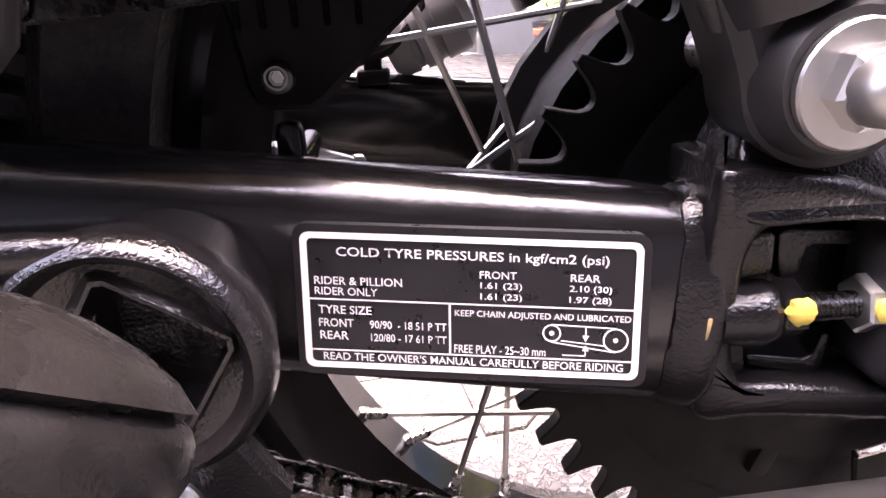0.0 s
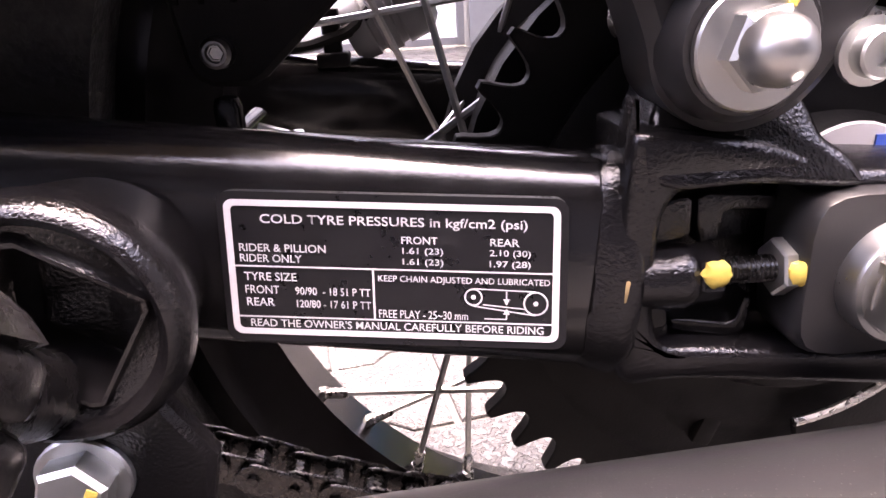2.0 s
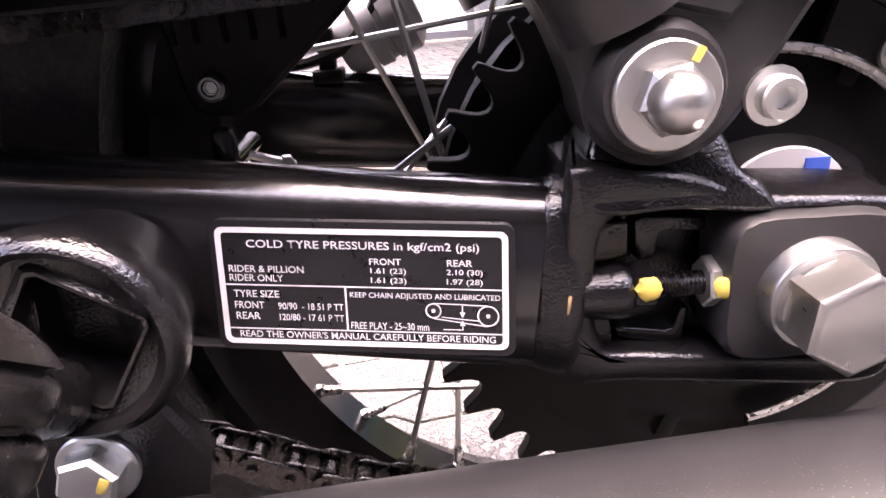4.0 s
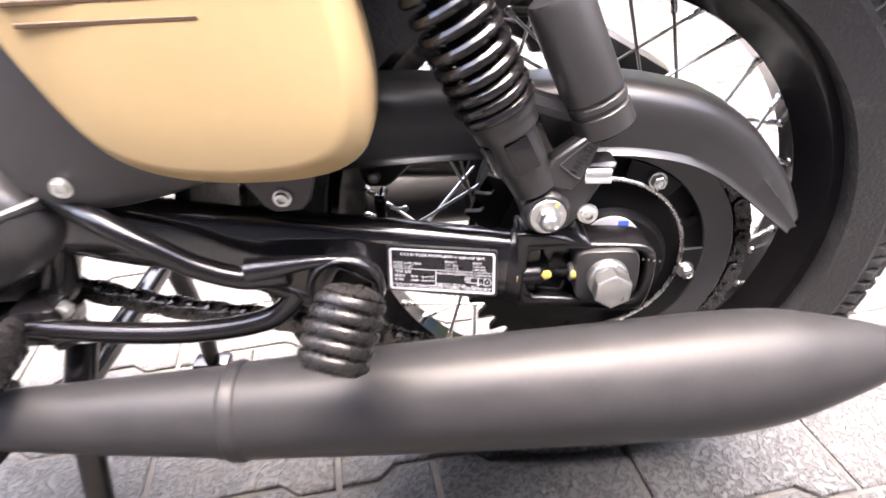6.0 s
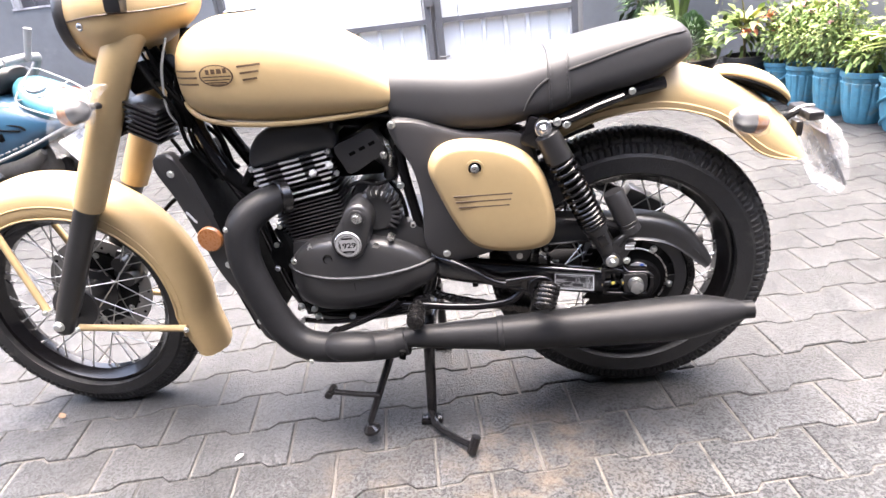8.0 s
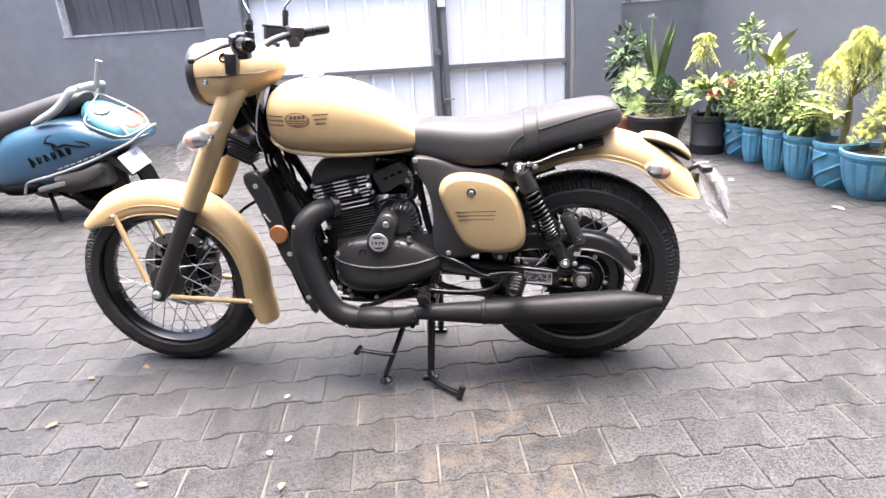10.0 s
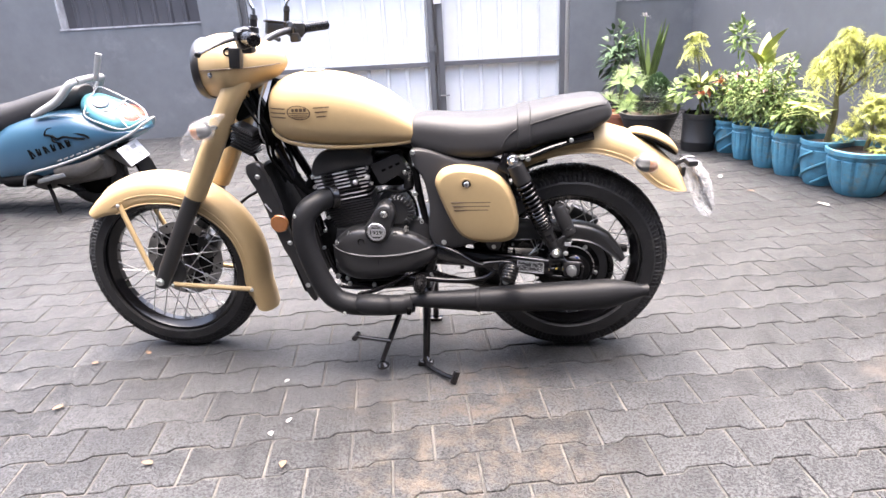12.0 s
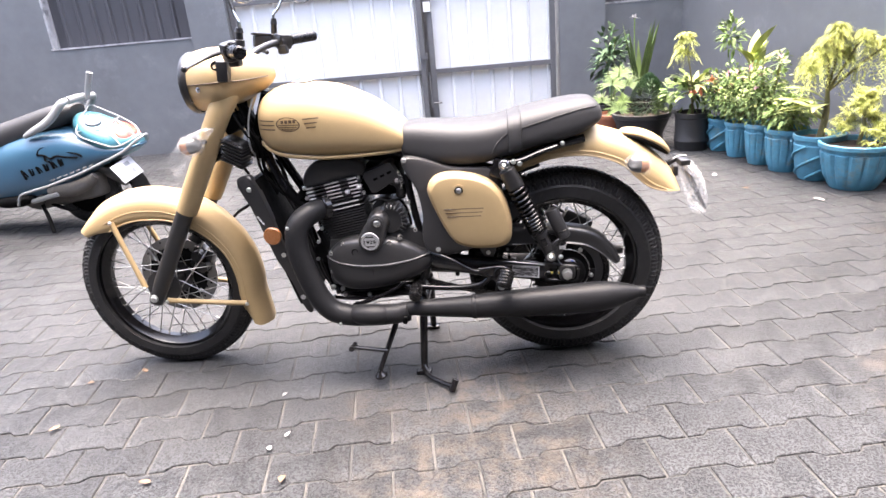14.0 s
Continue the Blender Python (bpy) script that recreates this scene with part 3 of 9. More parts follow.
def sheet_infill(name, x0, x1, y, z0, z1, label):
    """Dark profiled sheet that closes an opening in the back wall."""
    b_ = bmesh.new()
    pts_, x_ = [], x0
    while x_ < x1:
        for dx, dy in ((0, 0), (0.085, 0), (0.100, -0.022), (0.125, -0.022), (0.140, 0)):
            if x_ + dx < x1:
                pts_.append((x_ + dx, y + dy))
        x_ += 0.155
    pts_.append((x1, y))
    lo_, hi_ = [b_.verts.new(bk(px_, py_, z0)) for px_, py_ in pts_], [b_.verts.new(bk(px_, py_, z1)) for px_, py_ in pts_]
    for k_ in range(len(pts_) - 1):
        b_.faces.new((lo_[k_], lo_[k_ + 1], hi_[k_ + 1], hi_[k_]))
    return solid(name, b_, RECESS, label, "window", "structure", sharp=15)


sheet_infill("window_1", -0.888, 0.50, 0.11, 1.104, 2.1, "dark corrugated sheet closing a wall opening")
bm = bmesh.new()
wall_box(bm, 0.50, 0.87, -0.05, 0.24, 0, HW)
solid("gate_pillar_west", bm, WALL, "grey painted square pillar between window and gate", "pillar", "structure")
bm = bmesh.new()
wall_box(bm, 4.035, 4.465, -0.03, 0.24, 0, HW)
solid("gate_pillar_east", bm, WALL, "grey painted square gate pillar", "pillar", "structure")
bm = bmesh.new()
wall_box(bm, 4.465, 5.30, 0.12, 0.34, 0, 1.075)
wall_box(bm, 5.20, 5.30, 0.12, 0.34, 1.075, HW)
solid("wall_recess", bm, WALL, "dark grey low wall under a sheeted opening", "wall", "structure")
bm = bmesh.new()
wall_box(bm, 4.465, 5.20, 0.115, 0.22, 1.065, 1.083)
solid("window_sill_east", bm, PLASTER, "thin pale rendered edge of the low wall", "sill", "structure")
sheet_infill("window_2", 4.465, 5.20, 0.22, 1.083, HW, "dark corrugated sheet over the low wall beside the pillar")
bm = bmesh.new()
wall_box(bm, 0.87, 4.035, 0.02, 0.10, 2.35, HW)
solid("gate_lintel", bm, GATEF, "steel beam over the gate", "lintel", "structure")


def gate_leaf(x0, x1, name):
    g = thing(name, "white corrugated sheet gate leaf in a grey steel frame", "gate", bk((x0 + x1) / 2, 0.08, 0.02), kind="structure")
    for zz, h in ((0.05, 0.05), (0.583, 0.042), (1.362, 0.042), (2.30, 0.05)):
        b_ = bmesh.new()
        wall_box(b_, x0, x1, 0.03, 0.07, zz - h / 2, zz + h / 2)
        part("rail", b_, GATEF, g)
    for xx in (x0 + 0.025, x1 - 0.025):
        b_ = bmesh.new()
        wall_box(b_, xx - 0.025, xx + 0.025, 0.02, 0.075, 0.02, 2.32)
        part("stile", b_, GATEF, g)
    width = 0.96
    x = x0 + 0.04
    while x < x1 - 0.1:
        xe = min(x + width, x1 - 0.03)
        b_ = bmesh.new()
        prof = []
        xx = x
        while xx < xe:
            for dx, dy in ((0, 0), (0.150, 0), (0.160, -0.024), (0.185, -0.024), (0.195, 0)):
                if xx + dx < xe:
                    prof.append((xx + dx, dy))
            xx += 0.195
        prof.append((xe, 0))
        fr = [[bk(px_, 0.085 + dy, z) for px_, dy in prof] for z in (0.06, 2.30)]
        a_, c_ = [b_.verts.new(p) for p in fr[0]], [b_.verts.new(p) for p in fr[1]]
        for i in range(len(prof) - 1):
            b_.faces.new((a_[i], a_[i + 1], c_[i + 1], c_[i]))
        part("sheet_panel", b_, GATEW, g)
        x = xe
    return g


gate_leaf(0.88, 2.725, "gate")
g2 = gate_leaf(2.77, 4.0, "gate")
bm = bmesh.new()
wall_box(bm, 2.715, 2.780, 0.118, 0.124, 0.05, 2.32)
part("meeting_strip", bm, GATEF, g2, "grey steel strip behind the joint of the leaves")
bm = bmesh.new()
wall_box(bm, 2.69, 2.75, -0.01, 0.03, 0.71, 0.76)
cyl(bm, bk(2.757, 0.0, 0.24), bk(2.757, 0.0, 0.58), 0.009, seg=10)
cyl(bm, bk(2.757, 0.0, 0.28), bk(2.857, 0.0, 0.28), 0.007, seg=8)
part("drop_bolt", bm, GATEF, g2)
bm = bmesh.new()
wall_box(bm, 2.745, 2.815, 0.0, 0.03, 1.14, 1.23)
part("latch_plate", bm, GATEW, g2, "white latch box")

# side walls, and behind the camera a plain wall made tall and dark to block light
CORNER = bk(5.235, 0.2, 0)
SIDE = Matrix.Translation(CORNER) @ Matrix.Rotation(radians(-77), 4, "Z")
bm = bmesh.new()
wall_box(bm, 0, 9.5, 0, 0.2, 0, HW, SIDE)
solid("wall_east", bm, WALL, "grey painted side wall behind the potted plants", "wall", "structure")
bm = bmesh.new()
wall_box(bm, -6.9, -6.7, -5.5, 4.4, 0, HW, Matrix())
solid("wall_west", bm, WALL, "grey painted side wall", "wall", "structure")
bm = bmesh.new()
wall_box(bm, -6.9, 3.6, -3.9, -3.7, 0, 5.6, Matrix())
solid("wall_south", bm, SOUTHBLOCK, "unseen tall dark wall added to block light from the south", "wall", "structure")
# unseen slab added behind the camera to shade the foreground paving
bm = bmesh.new()
box(bm, (-1.0, -2.85, 2.72), (14.0, 1.7, 0.16), None, 0.01)
solid("south_shade_slab", bm, SOUTHBLOCK, "unseen dark slab added overhead to shade the foreground paving", "ceiling", "structure")
bm = bmesh.new()
wall_box(bm, 0.2, 5.6, 1.6, 1.8, 0, 3.2)
solid("street_backdrop", bm, GATEW, "pale plain wall across the lane outside", "backdrop", "structure")

# ---- the paved ground: rotated running bond of wide-ended interlocking blocks ----
PA = radians(9.8)
PU, PVV = Vector((math.cos(PA), math.sin(PA), 0)), Vector((-math.sin(PA), math.cos(PA), 0))
PL, PP, PAMP = 0.2205, 0.1318, 0.0090
U0, V0 = -0.153, -0.338
bm = bmesh.new()
r = bmesh.ops.create_grid(bm, x_segments=60, y_segments=60, size=1.0)
bmesh.ops.transform(bm, matrix=Matrix.Translation((0, 0, -0.0042)) @ Matrix.Diagonal((400, 400, 1, 1)), verts=r["verts"])
ground = solid("ground", bm, SAND, "sandy ground under the paving, lighter in the joints", "ground", "structure")


def edge_wave(u):
    """Offset of the long edge: out near the block's ends, in along its middle."""
    s = abs(((u / PL + 0.5) % 1.0) - 0.5) * 2     # 0 at the joint, 1 in the middle
    return PAMP * max(-1.0, min(1.0, (0.5 - s) / 0.09))


def paver_outline(gap_u=0.0032, gap_v=0.0026):
    us = [gap_u, PL * 0.205, PL * 0.295, PL * 0.705, PL * 0.795, PL - gap_u]
    top = [(u, PP / 2 + edge_wave(u) - gap_v) for u in us]
    return [(u, -v) for u, v in top] + list(reversed(top))


OUT = paver_outline()
CU = PL / 2


def paver_rings(z=0.0):
    inn = [(CU + (u - CU) * 0.966, v * 0.948) for u, v in OUT]
    mid = [(CU + (u - CU) * 0.99, v * 0.985) for u, v in OUT]
    return [[(u, v, -0.03) for u, v in OUT], [(u, v, -0.0045) for u, v in OUT], [(u, v, -0.0012) for u, v in mid], [(u, v, 0.0) for u, v in inn]]


bm = bmesh.new()
rings(bm, [[Vector(p) for p in ring] for ring in paver_rings()], cap0=False)
PAVER_MESH = mesh_of("paver", bm, PAVER, 12)
near, far_v, far_f = [], [], []
TPL = paver_rings()
NP = len(OUT)
cells = []
for row in range(-44, 46):
    for col in range(-46, 34):
        u = U0 + PL * (col + (0.5 if row % 2 else 0.0))
        v = V0 + PP * row
        c = PU * (u + CU) + PVV * v
        if not (-6.8 < c.x < 3.3 and -5.4 < c.y < 4.7):
            continue
        if (c.x - bk(0, 0, 0).x) * -math.sin(YAW) + (c.y - 4.25) * math.cos(YAW) > 0.35:
            continue
        cells.append((((c.x + 0.35) ** 2 / 2.2 + (c.y + 0.45) ** 2), u, v))
cells.sort()
rng = random.Random(4)
for i, (_, u, v) in enumerate(cells):
    o = PU * u + PVV * v
    dz = rng.uniform(-0.0012, 0.0012)
    tilt = (rng.uniform(-0.5, 0.5), rng.uniform(-0.4, 0.4))
    if i < 300:
        near.append(Matrix.Translation((o.x, o.y, dz)) @ Matrix.Rotation(PA + rng.uniform(-0.004, 0.004), 4, "Z") @ pose(0, 0, 0, tilt[0], tilt[1] * 0.5, 0))
    else:
        k = len(far_v)
        for ring in TPL:
            for a, b_, z in ring:
                q = PU * (u + a) + PVV * (v + b_)
                far_v.append((q.x, q.y, z + dz))
        for ri in range(3):
            for j in range(NP):
                far_f.append((k + ri * NP + j, k + ri * NP + (j + 1) % NP, k + (ri + 1) * NP + (j + 1) % NP, k + (ri + 1) * NP + j))
        far_f.append(tuple(k + 3 * NP + j for j in range(NP)))
me = bpy.data.meshes.new("paving")
me.from_pydata(far_v, [], far_f)
me.materials.append(PAVER)
me.update()
paving = attach(new("paving", me), ground)
tagged(paving, "grey interlocking concrete paving blocks further out", kind="stuff")

# ---- the motorcycle ----
bike = thing("motorcycle", "khaki and black retro motorcycle on its centre stand", "motorcycle", (-0.67, 0, 0))
RW, FW = V(0.003, 0, 0.311), V(-1.338, 0, 0.303)
RR, FR = 0.309, 0.306
ARM_LEAN = radians(-8)


def tyre(bm, c, R, rim, w, treads, seg=512):
    """A tyre with tread blocks cut apart by slanted cross grooves and two grooves round it."""
    prof = []
    for a in [i * 180 / 34 for i in range(35)]:
        ca, sa = math.cos(radians(a)), math.sin(radians(a))
        yy = -w / 2 * (abs(ca) ** 0.75) * (1 if ca > 0 else -1)
        rr_ = rim + (R - rim) * (abs(sa) ** 0.72)
        prof.append((yy, rr_, a))
    nrm = []
    for i in range(35):
        (y0, r0, _), (y1, r1, _) = prof[max(i - 1, 0)], prof[min(i + 1, 34)]
        L_ = math.hypot(y1 - y0, r1 - r0)
        nrm.append(((r0 - r1) / L_, (y1 - y0) / L_))
    rs = []
    for j in range(seg):
        th = 2 * math.pi * j / seg
        ring = []
        for i, (yy, rr_, a) in enumerate(prof):
            d = 0
            off = abs(a - 90)
            if off < 68:
                k = int(off / 10.6) + (0 if a < 90 else 2)
                if off < 36:
                    d = 0.0065 if (j + k) % treads == 0 or 24 < off < 30 else 0
                elif off < 46:
                    d = 0.0052 if (j + k + 2) % treads == 0 and (j // treads) % 3 else 0
                elif off < 50:
                    d = 0.0030
                else:
                    d = 0.0056 if (j + k) % treads == 0 else 0.0007 * ((j // treads * 7 + k * 5) % 2)
            elif off < 74:
                d = 0.002
            elif off < 79:
                d = -0.0012
            q = rr_ - d * nrm[i][1]
            ring.append(V(c.x + q * math.cos(th), c.y + yy - d * nrm[i][0], c.z + q * math.sin(th)))
        rs.append(ring)
    rings(bm, rs, closed=True)


def wheel(name, c, R, rim_r, w, label, treads, hub_r, hub_w, nsp=36, waist=0.62, hub_mat=ENGINE, turn=0.5):
    wh_bm = bmesh.new()
    lathe(wh_bm, c + V(0, -hub_w / 2, 0), (0, 1, 0), [(0, hub_r * 0.5), (0.004, hub_r), (0.016, hub_r), (0.02, hub_r * waist), (hub_w - 0.02, hub_r * waist), (hub_w - 0.016, hub_r), (hub_w - 0.004, hub_r), (hub_w, hub_r * 0.5)], 32)
    wh = part(name, wh_bm, hub_mat, bike, label)
    b_ = bmesh.new()
    tyre(b_, c, R, rim_r + 0.004, w, treads)
    part("tyre", b_, RUBBER, wh, "black rubber tyre with block tread", 28)
    b_ = bmesh.new()
    hw = w * 0.33
    pr = [(-hw, rim_r + 0.008), (-hw, rim_r - 0.006), (-hw * 0.75, rim_r - 0.012), (-hw * 0.35, rim_r - 0.026), (hw * 0.35, rim_r - 0.026), (hw * 0.75, rim_r - 0.012), (hw, rim_r - 0.006), (hw, rim_r + 0.008), (hw * 0.6, rim_r - 0.004), (-hw * 0.6, rim_r - 0.004)]
    rings(b_, [[V(c.x + q * math.cos(t), c.y + y, c.z + q * math.sin(t)) for y, q in pr] for t in (2 * math.pi * j / 96 for j in range(96))], closed=True)
    part("rim", b_, GLOSS, wh, "gloss black rim")
    # spokes in crossed pairs, nipples at the rim
    b_ = bmesh.new()
    cyl(b_, (0, 0, 0), (0, 0, 1), 0.0016, seg=6)
    sm = mesh_of("spoke", b_, SPOKE)
    b_ = bmesh.new()
    lathe(b_, (0, 0, 0), (0, 0, 1), [(0, 0.0036), (0.004, 0.0034), (0.0045, 0.0028), (0.013, 0.0027), (0.015, 0.0020)], 8)
    nm = mesh_of("nipple", b_, STEEL)
    for i in range(nsp):
        a = 2 * math.pi * (i + turn) / nsp
        side = -1 if i % 2 else 1
        lean = 0.70 if ((i + 1) // 2) % 2 else -0.70
        p0 = c + V(hub_r * 0.86 * math.cos(a + lean * 1.5), side * (hub_w / 2 - 0.010), hub_r * 0.86 * math.sin(a + lean * 1.5))
        p1 = c + V((rim_r - 0.024) * math.cos(a), side * 0.006, (rim_r - 0.024) * math.sin(a))
        d = p1 - p0
        q = d.to_track_quat("Z", "Y").to_matrix().to_4x4()
        shared("spoke", sm, wh, Matrix.Translation(p0) @ q @ Matrix.Diagonal((1, 1, d.length, 1)))
        shared("nipple", nm, wh, Matrix.Translation(p1) @ (p0 - p1).to_track_quat("Z", "Y").to_matrix().to_4x4())
    return wh


rear = wheel("rear_wheel", RW, RR, 0.222, 0.118, "spoked rear wheel with a black rim", 4, 0.102, 0.10, 36, 0.9, SATINDK, 0.0)
front = wheel("front_wheel", FW, FR, 0.234, 0.092, "spoked front wheel with a black rim", 4, 0.058, 0.11)

# front brake disc and calliper on the far side
b = bmesh.new()
lathe(b, FW + V(0, 0.062, 0), (0, 1, 0), [(0, 0.095), (0, 0.138), (0.004, 0.138), (0.004, 0.095)], 56, caps=False)
disc = part("brake_disc", b, DISC, front, "drilled steel brake disc")
b = bmesh.new()
lathe(b, FW + V(0, 0.056, 0), (0, 1, 0), [(0, 0.035), (0, 0.098), (0.003, 0.103), (0.007, 0.103), (0.007, 0.035)], 36)
part("disc_carrier", b, SATINDK, front, "black disc carrier")
for i in range(6):
    b = bmesh.new()
    socket_bolt(b, FW + V(0.094 * math.cos(i * 1.0472 + 0.3), 0.056, 0.094 * math.sin(i * 1.0472 + 0.3)), (0, -1, 0), 0.006, 0.004)
    part("carrier_bolt", b, ZINC, front)
b = bmesh.new()
cyl(b, (0, -0.0006, 0), (0, 0.0002, 0), 0.0042, seg=10)
hole = mesh_of("drilled_hole", b, DARK)
for i in range(36):
    a, q = 2 * math.pi * i / 36, (0.104, 0.116, 0.128)[i % 3]
    shared("drilled_hole", hole, disc, Matrix.Translation(FW + V(q * math.cos(a), 0.0618, q * math.sin(a))))
b = bmesh.new()
box(b, FW + V(0.10, 0.072, 0.055), (0.075, 0.05, 0.085), Euler((0, 0.4, 0)).to_matrix(), 0.012)
cyl(b, FW + V(0.10, 0.02, 0.075), FW + V(0.10, 0.05, 0.075), 0.02)
cyl(b, FW + V(0.11, 0.02, 0.035), FW + V(0.11, 0.05, 0.035), 0.02)
part("brake_caliper", b, ENGINE, bike, "black front brake caliper")

# ---- rear sprocket, chain and carrier ----
SPR = V(0.0135, -0.070, 0.303)
NT, PR = 42, 0.1163
pts = []
for i in range(NT):
    a0 = 2 * math.pi * i / NT
    for f_, q in ((0.0, 0.1112), (0.11, 0.1116), (0.22, 0.1136), (0.31, 0.1172), (0.385, 0.1218), (0.43, 0.1236), (0.57, 0.1236), (0.615, 0.1218), (0.69, 0.1172), (0.78, 0.1136), (0.89, 0.1116)):
        a = a0 + f_ * 2 * math.pi / NT
        pts.append((SPR.x + q * math.cos(a), SPR.z + q * math.sin(a)))
b = bmesh.new()
plate(b, pts, SPR.y - 0.0035, SPR.y + 0.0035, 0.0006)
sprocket = part("sprocket", b, SATINDK, bike, "black steel rear sprocket")
b = bmesh.new()
for i in range(6):
    a = math.radians(60 * i + 12)
    socket_bolt(b, SPR + V(0.062 * math.cos(a), -0.003, 0.062 * math.sin(a)), (0, -1, 0), 0.005, 0.006)
part("sprocket_bolt", b, CAST, sprocket)
b = bmesh.new()
lathe(b, SPR + V(0, -0.004, 0), (0, -1, 0), [(0, 0.095), (0.004, 0.095), (0.006, 0.090), (0.006, 0.074), (0.010, 0.068), (0.012, 0.050), (0.020, 0.045), (0.022, 0.03), (0.022, 0.01)], 48)
part("carrier", b, SATINDK, sprocket, "gloss black sprocket carrier")
for a in (25, 70, 115, 160, 205, 250, 295, 340):
    b = bmesh.new()
    cc, ss = math.cos(radians(a)), math.sin(radians(a))
    box(b, SPR + V(0.064 * cc, -0.010, 0.064 * ss), (0.034, 0.008, 0.008), Euler((0, -radians(a), 0)).to_matrix(), 0.002)
    part("carrier_rib", b, SATINDK, sprocket)

# chain: outer and inner links along the lower run and round the sprocket
CFR = V(-0.505, -0.060, 0.352)
fr_r = 0.035


def link_outline(L_, h):
    return arc(-L_ / 2, 0, h, 100, 260, 7) + arc(L_ / 2, 0, h, -80, 80, 7)


chain = None
b = bmesh.new()
for y in (-0.0085, 0.0075):
    plate(b, [(x, z) for x, z in link_outline(0.0159, 0.0068)], y - 0.0009, y + 0.0009, 0.0004)
for x in (-0.00795, 0.00795):
    cyl(b, (x, -0.011, 0), (x, 0.0095, 0), 0.0024, seg=10)
OUTER = mesh_of("outer_link", b, CHAINM)
b = bmesh.new()
for y in (-0.0060, 0.0050):
    plate(b, [(x, z) for x, z in link_outline(0.0159, 0.0070)], y - 0.0009, y + 0.0009, 0.0004)
for x in (-0.00795, 0.00795):
    cyl(b, (x, -0.005, 0), (x, 0.004, 0), 0.0050, seg=10)
INNER = mesh_of("inner_link", b, CHAINM)
PITCH = 0.015875
path = []
for p in spline([(-0.505, 0.312), (-0.463, 0.303), (-0.372, 0.271), (-0.285, 0.251), (-0.215, 0.237), (-0.188, 0.228), (-0.159, 0.215), (-0.10, 0.194), (-0.04, 0.183), (SPR.x + PR * math.cos(radians(-94)), SPR.z + PR * math.sin(radians(-94)))], 8):
    path.append(V(p[0], SPR.y, p[1]))
for i in range(1, 60):
    a = -94 + 188 * i / 59
    path.append(SPR + V(PR * math.cos(radians(a)), 0, PR * math.sin(radians(a))))
hi_start, hi_end = path[-1], CFR + V(0, 0, fr_r)
for i in range(1, 40):
    path.append(hi_start.lerp(hi_end, i / 39))
for i in range(1, 12):
    a = 90 + 180 * i / 12
    path.append(CFR + V(fr_r * math.cos(radians(a)), 0, fr_r * math.sin(radians(a))))
b = bmesh.new()
cyl(b, CFR + V(0, -0.006, 0), CFR + V(0, 0.006, 0), 0.03, seg=28)
chain = part("drive_chain", b, CHAINM, bike, "oiled dark steel drive chain")
acc, want, idx = 0.0, PITCH / 2, 0
for p, q in zip(path, path[1:]):
    d = (q - p).length
    while acc + d >= want:
        t = (want - acc) / d
        c = p.lerp(q, t)
        ang = math.atan2((q - p).z, (q - p).x)
        shared("link", OUTER if idx % 2 else INNER, chain, Matrix.Translation(c) @ Matrix.Rotation(-ang, 4, "Y"))
        idx += 1
        want += PITCH
    acc += d

# ---- swingarm with its dropout, weld and chain adjuster ----
AC = [V(-0.46, -0.083, 0.384), V(-0.36, -0.092, 0.360), V(-0.25, -0.098, 0.3435), V(-0.15, -0.1065, 0.3315), V(-0.066, -0.1155, 0.3225)]


def arm_section(c, d, w, h, lean, n=48, e=2.75):
    side = V(-d.y, d.x, 0).normalized()
    up = d.cross(side)
    if up.z < 0:
        up = -up
    side, up = side * math.cos(lean) + up * math.sin(lean), up * math.cos(lean) - side * math.sin(lean)
    out = []
    for j in range(n):
        a = 2 * math.pi * (j + 0.5) / n
        ca, sa = math.cos(a), math.sin(a)
        k = (abs(ca) ** e + abs(sa) ** e) ** (-1 / e)
        out.append(c + side * (w / 2 * ca * k) + up * (h / 2 * sa * k))
    return out


b = bmesh.new()
C = spline(AC, 8)
rings(b, [arm_section(c, (C[min(i + 1, len(C) - 1)] - C[max(i - 1, 0)]).normalized(), 0.032, 0.058, ARM_LEAN) for i, c in enumerate(C)])
arm = part("swingarm", b, ARMGLOSS, bike, "gloss black box-section swingarm")
b = bmesh.new()
rings(b, [arm_section(V(c.x, 0.10 + 0.1 * 0 - (c.y + 0.1), c.z), V(1, 0, -0.1).normalized(), 0.032, 0.058, 0) for c in C])
part("far_arm", b, GLOSS, arm)
# hose clip, hose and ribbed calliper on the far arm
b = bmesh.new()
box(b, (-0.153, 0.100, 0.372), (0.010, 0.012, 0.030), None, 0.002)
box(b, (-0.153, 0.100, 0.360), (0.018, 0.020, 0.008), None, 0.002)
tube(b, [(-0.186, 0.100, 0.367), (-0.167, 0.098, 0.368), (-0.155, 0.096, 0.371), (-0.143, 0.096, 0.375), (-0.132, 0.097, 0.384), (-0.122, 0.100, 0.398), (-0.118, 0.102, 0.420)], 0.0036, 8)
part("hose_clip", b, SATINDK, arm, "black hose clipped to the arm")
b = bmesh.new()
lathe(b, (-0.146, 0.112, 0.372), (1, 0, 0.45), [(0, 0.004), (0.001, 0.014), (0.006, 0.018), (0.014, 0.019), (0.015, 0.0175), (0.018, 0.0175), (0.019, 0.020), (0.027, 0.021), (0.028, 0.019), (0.031, 0.019), (0.032, 0.021), (0.046, 0.021), (0.052, 0.014), (0.053, 0.002)], 26)
part("rear_calliper", b, GREYMARK, arm, "grey ribbed rear brake calliper")
# bead of weld where tube meets casting
b = bmesh.new()
wr = random.Random(3)
ad_ = (C[-1] - C[-3]).normalized()
nw = 72
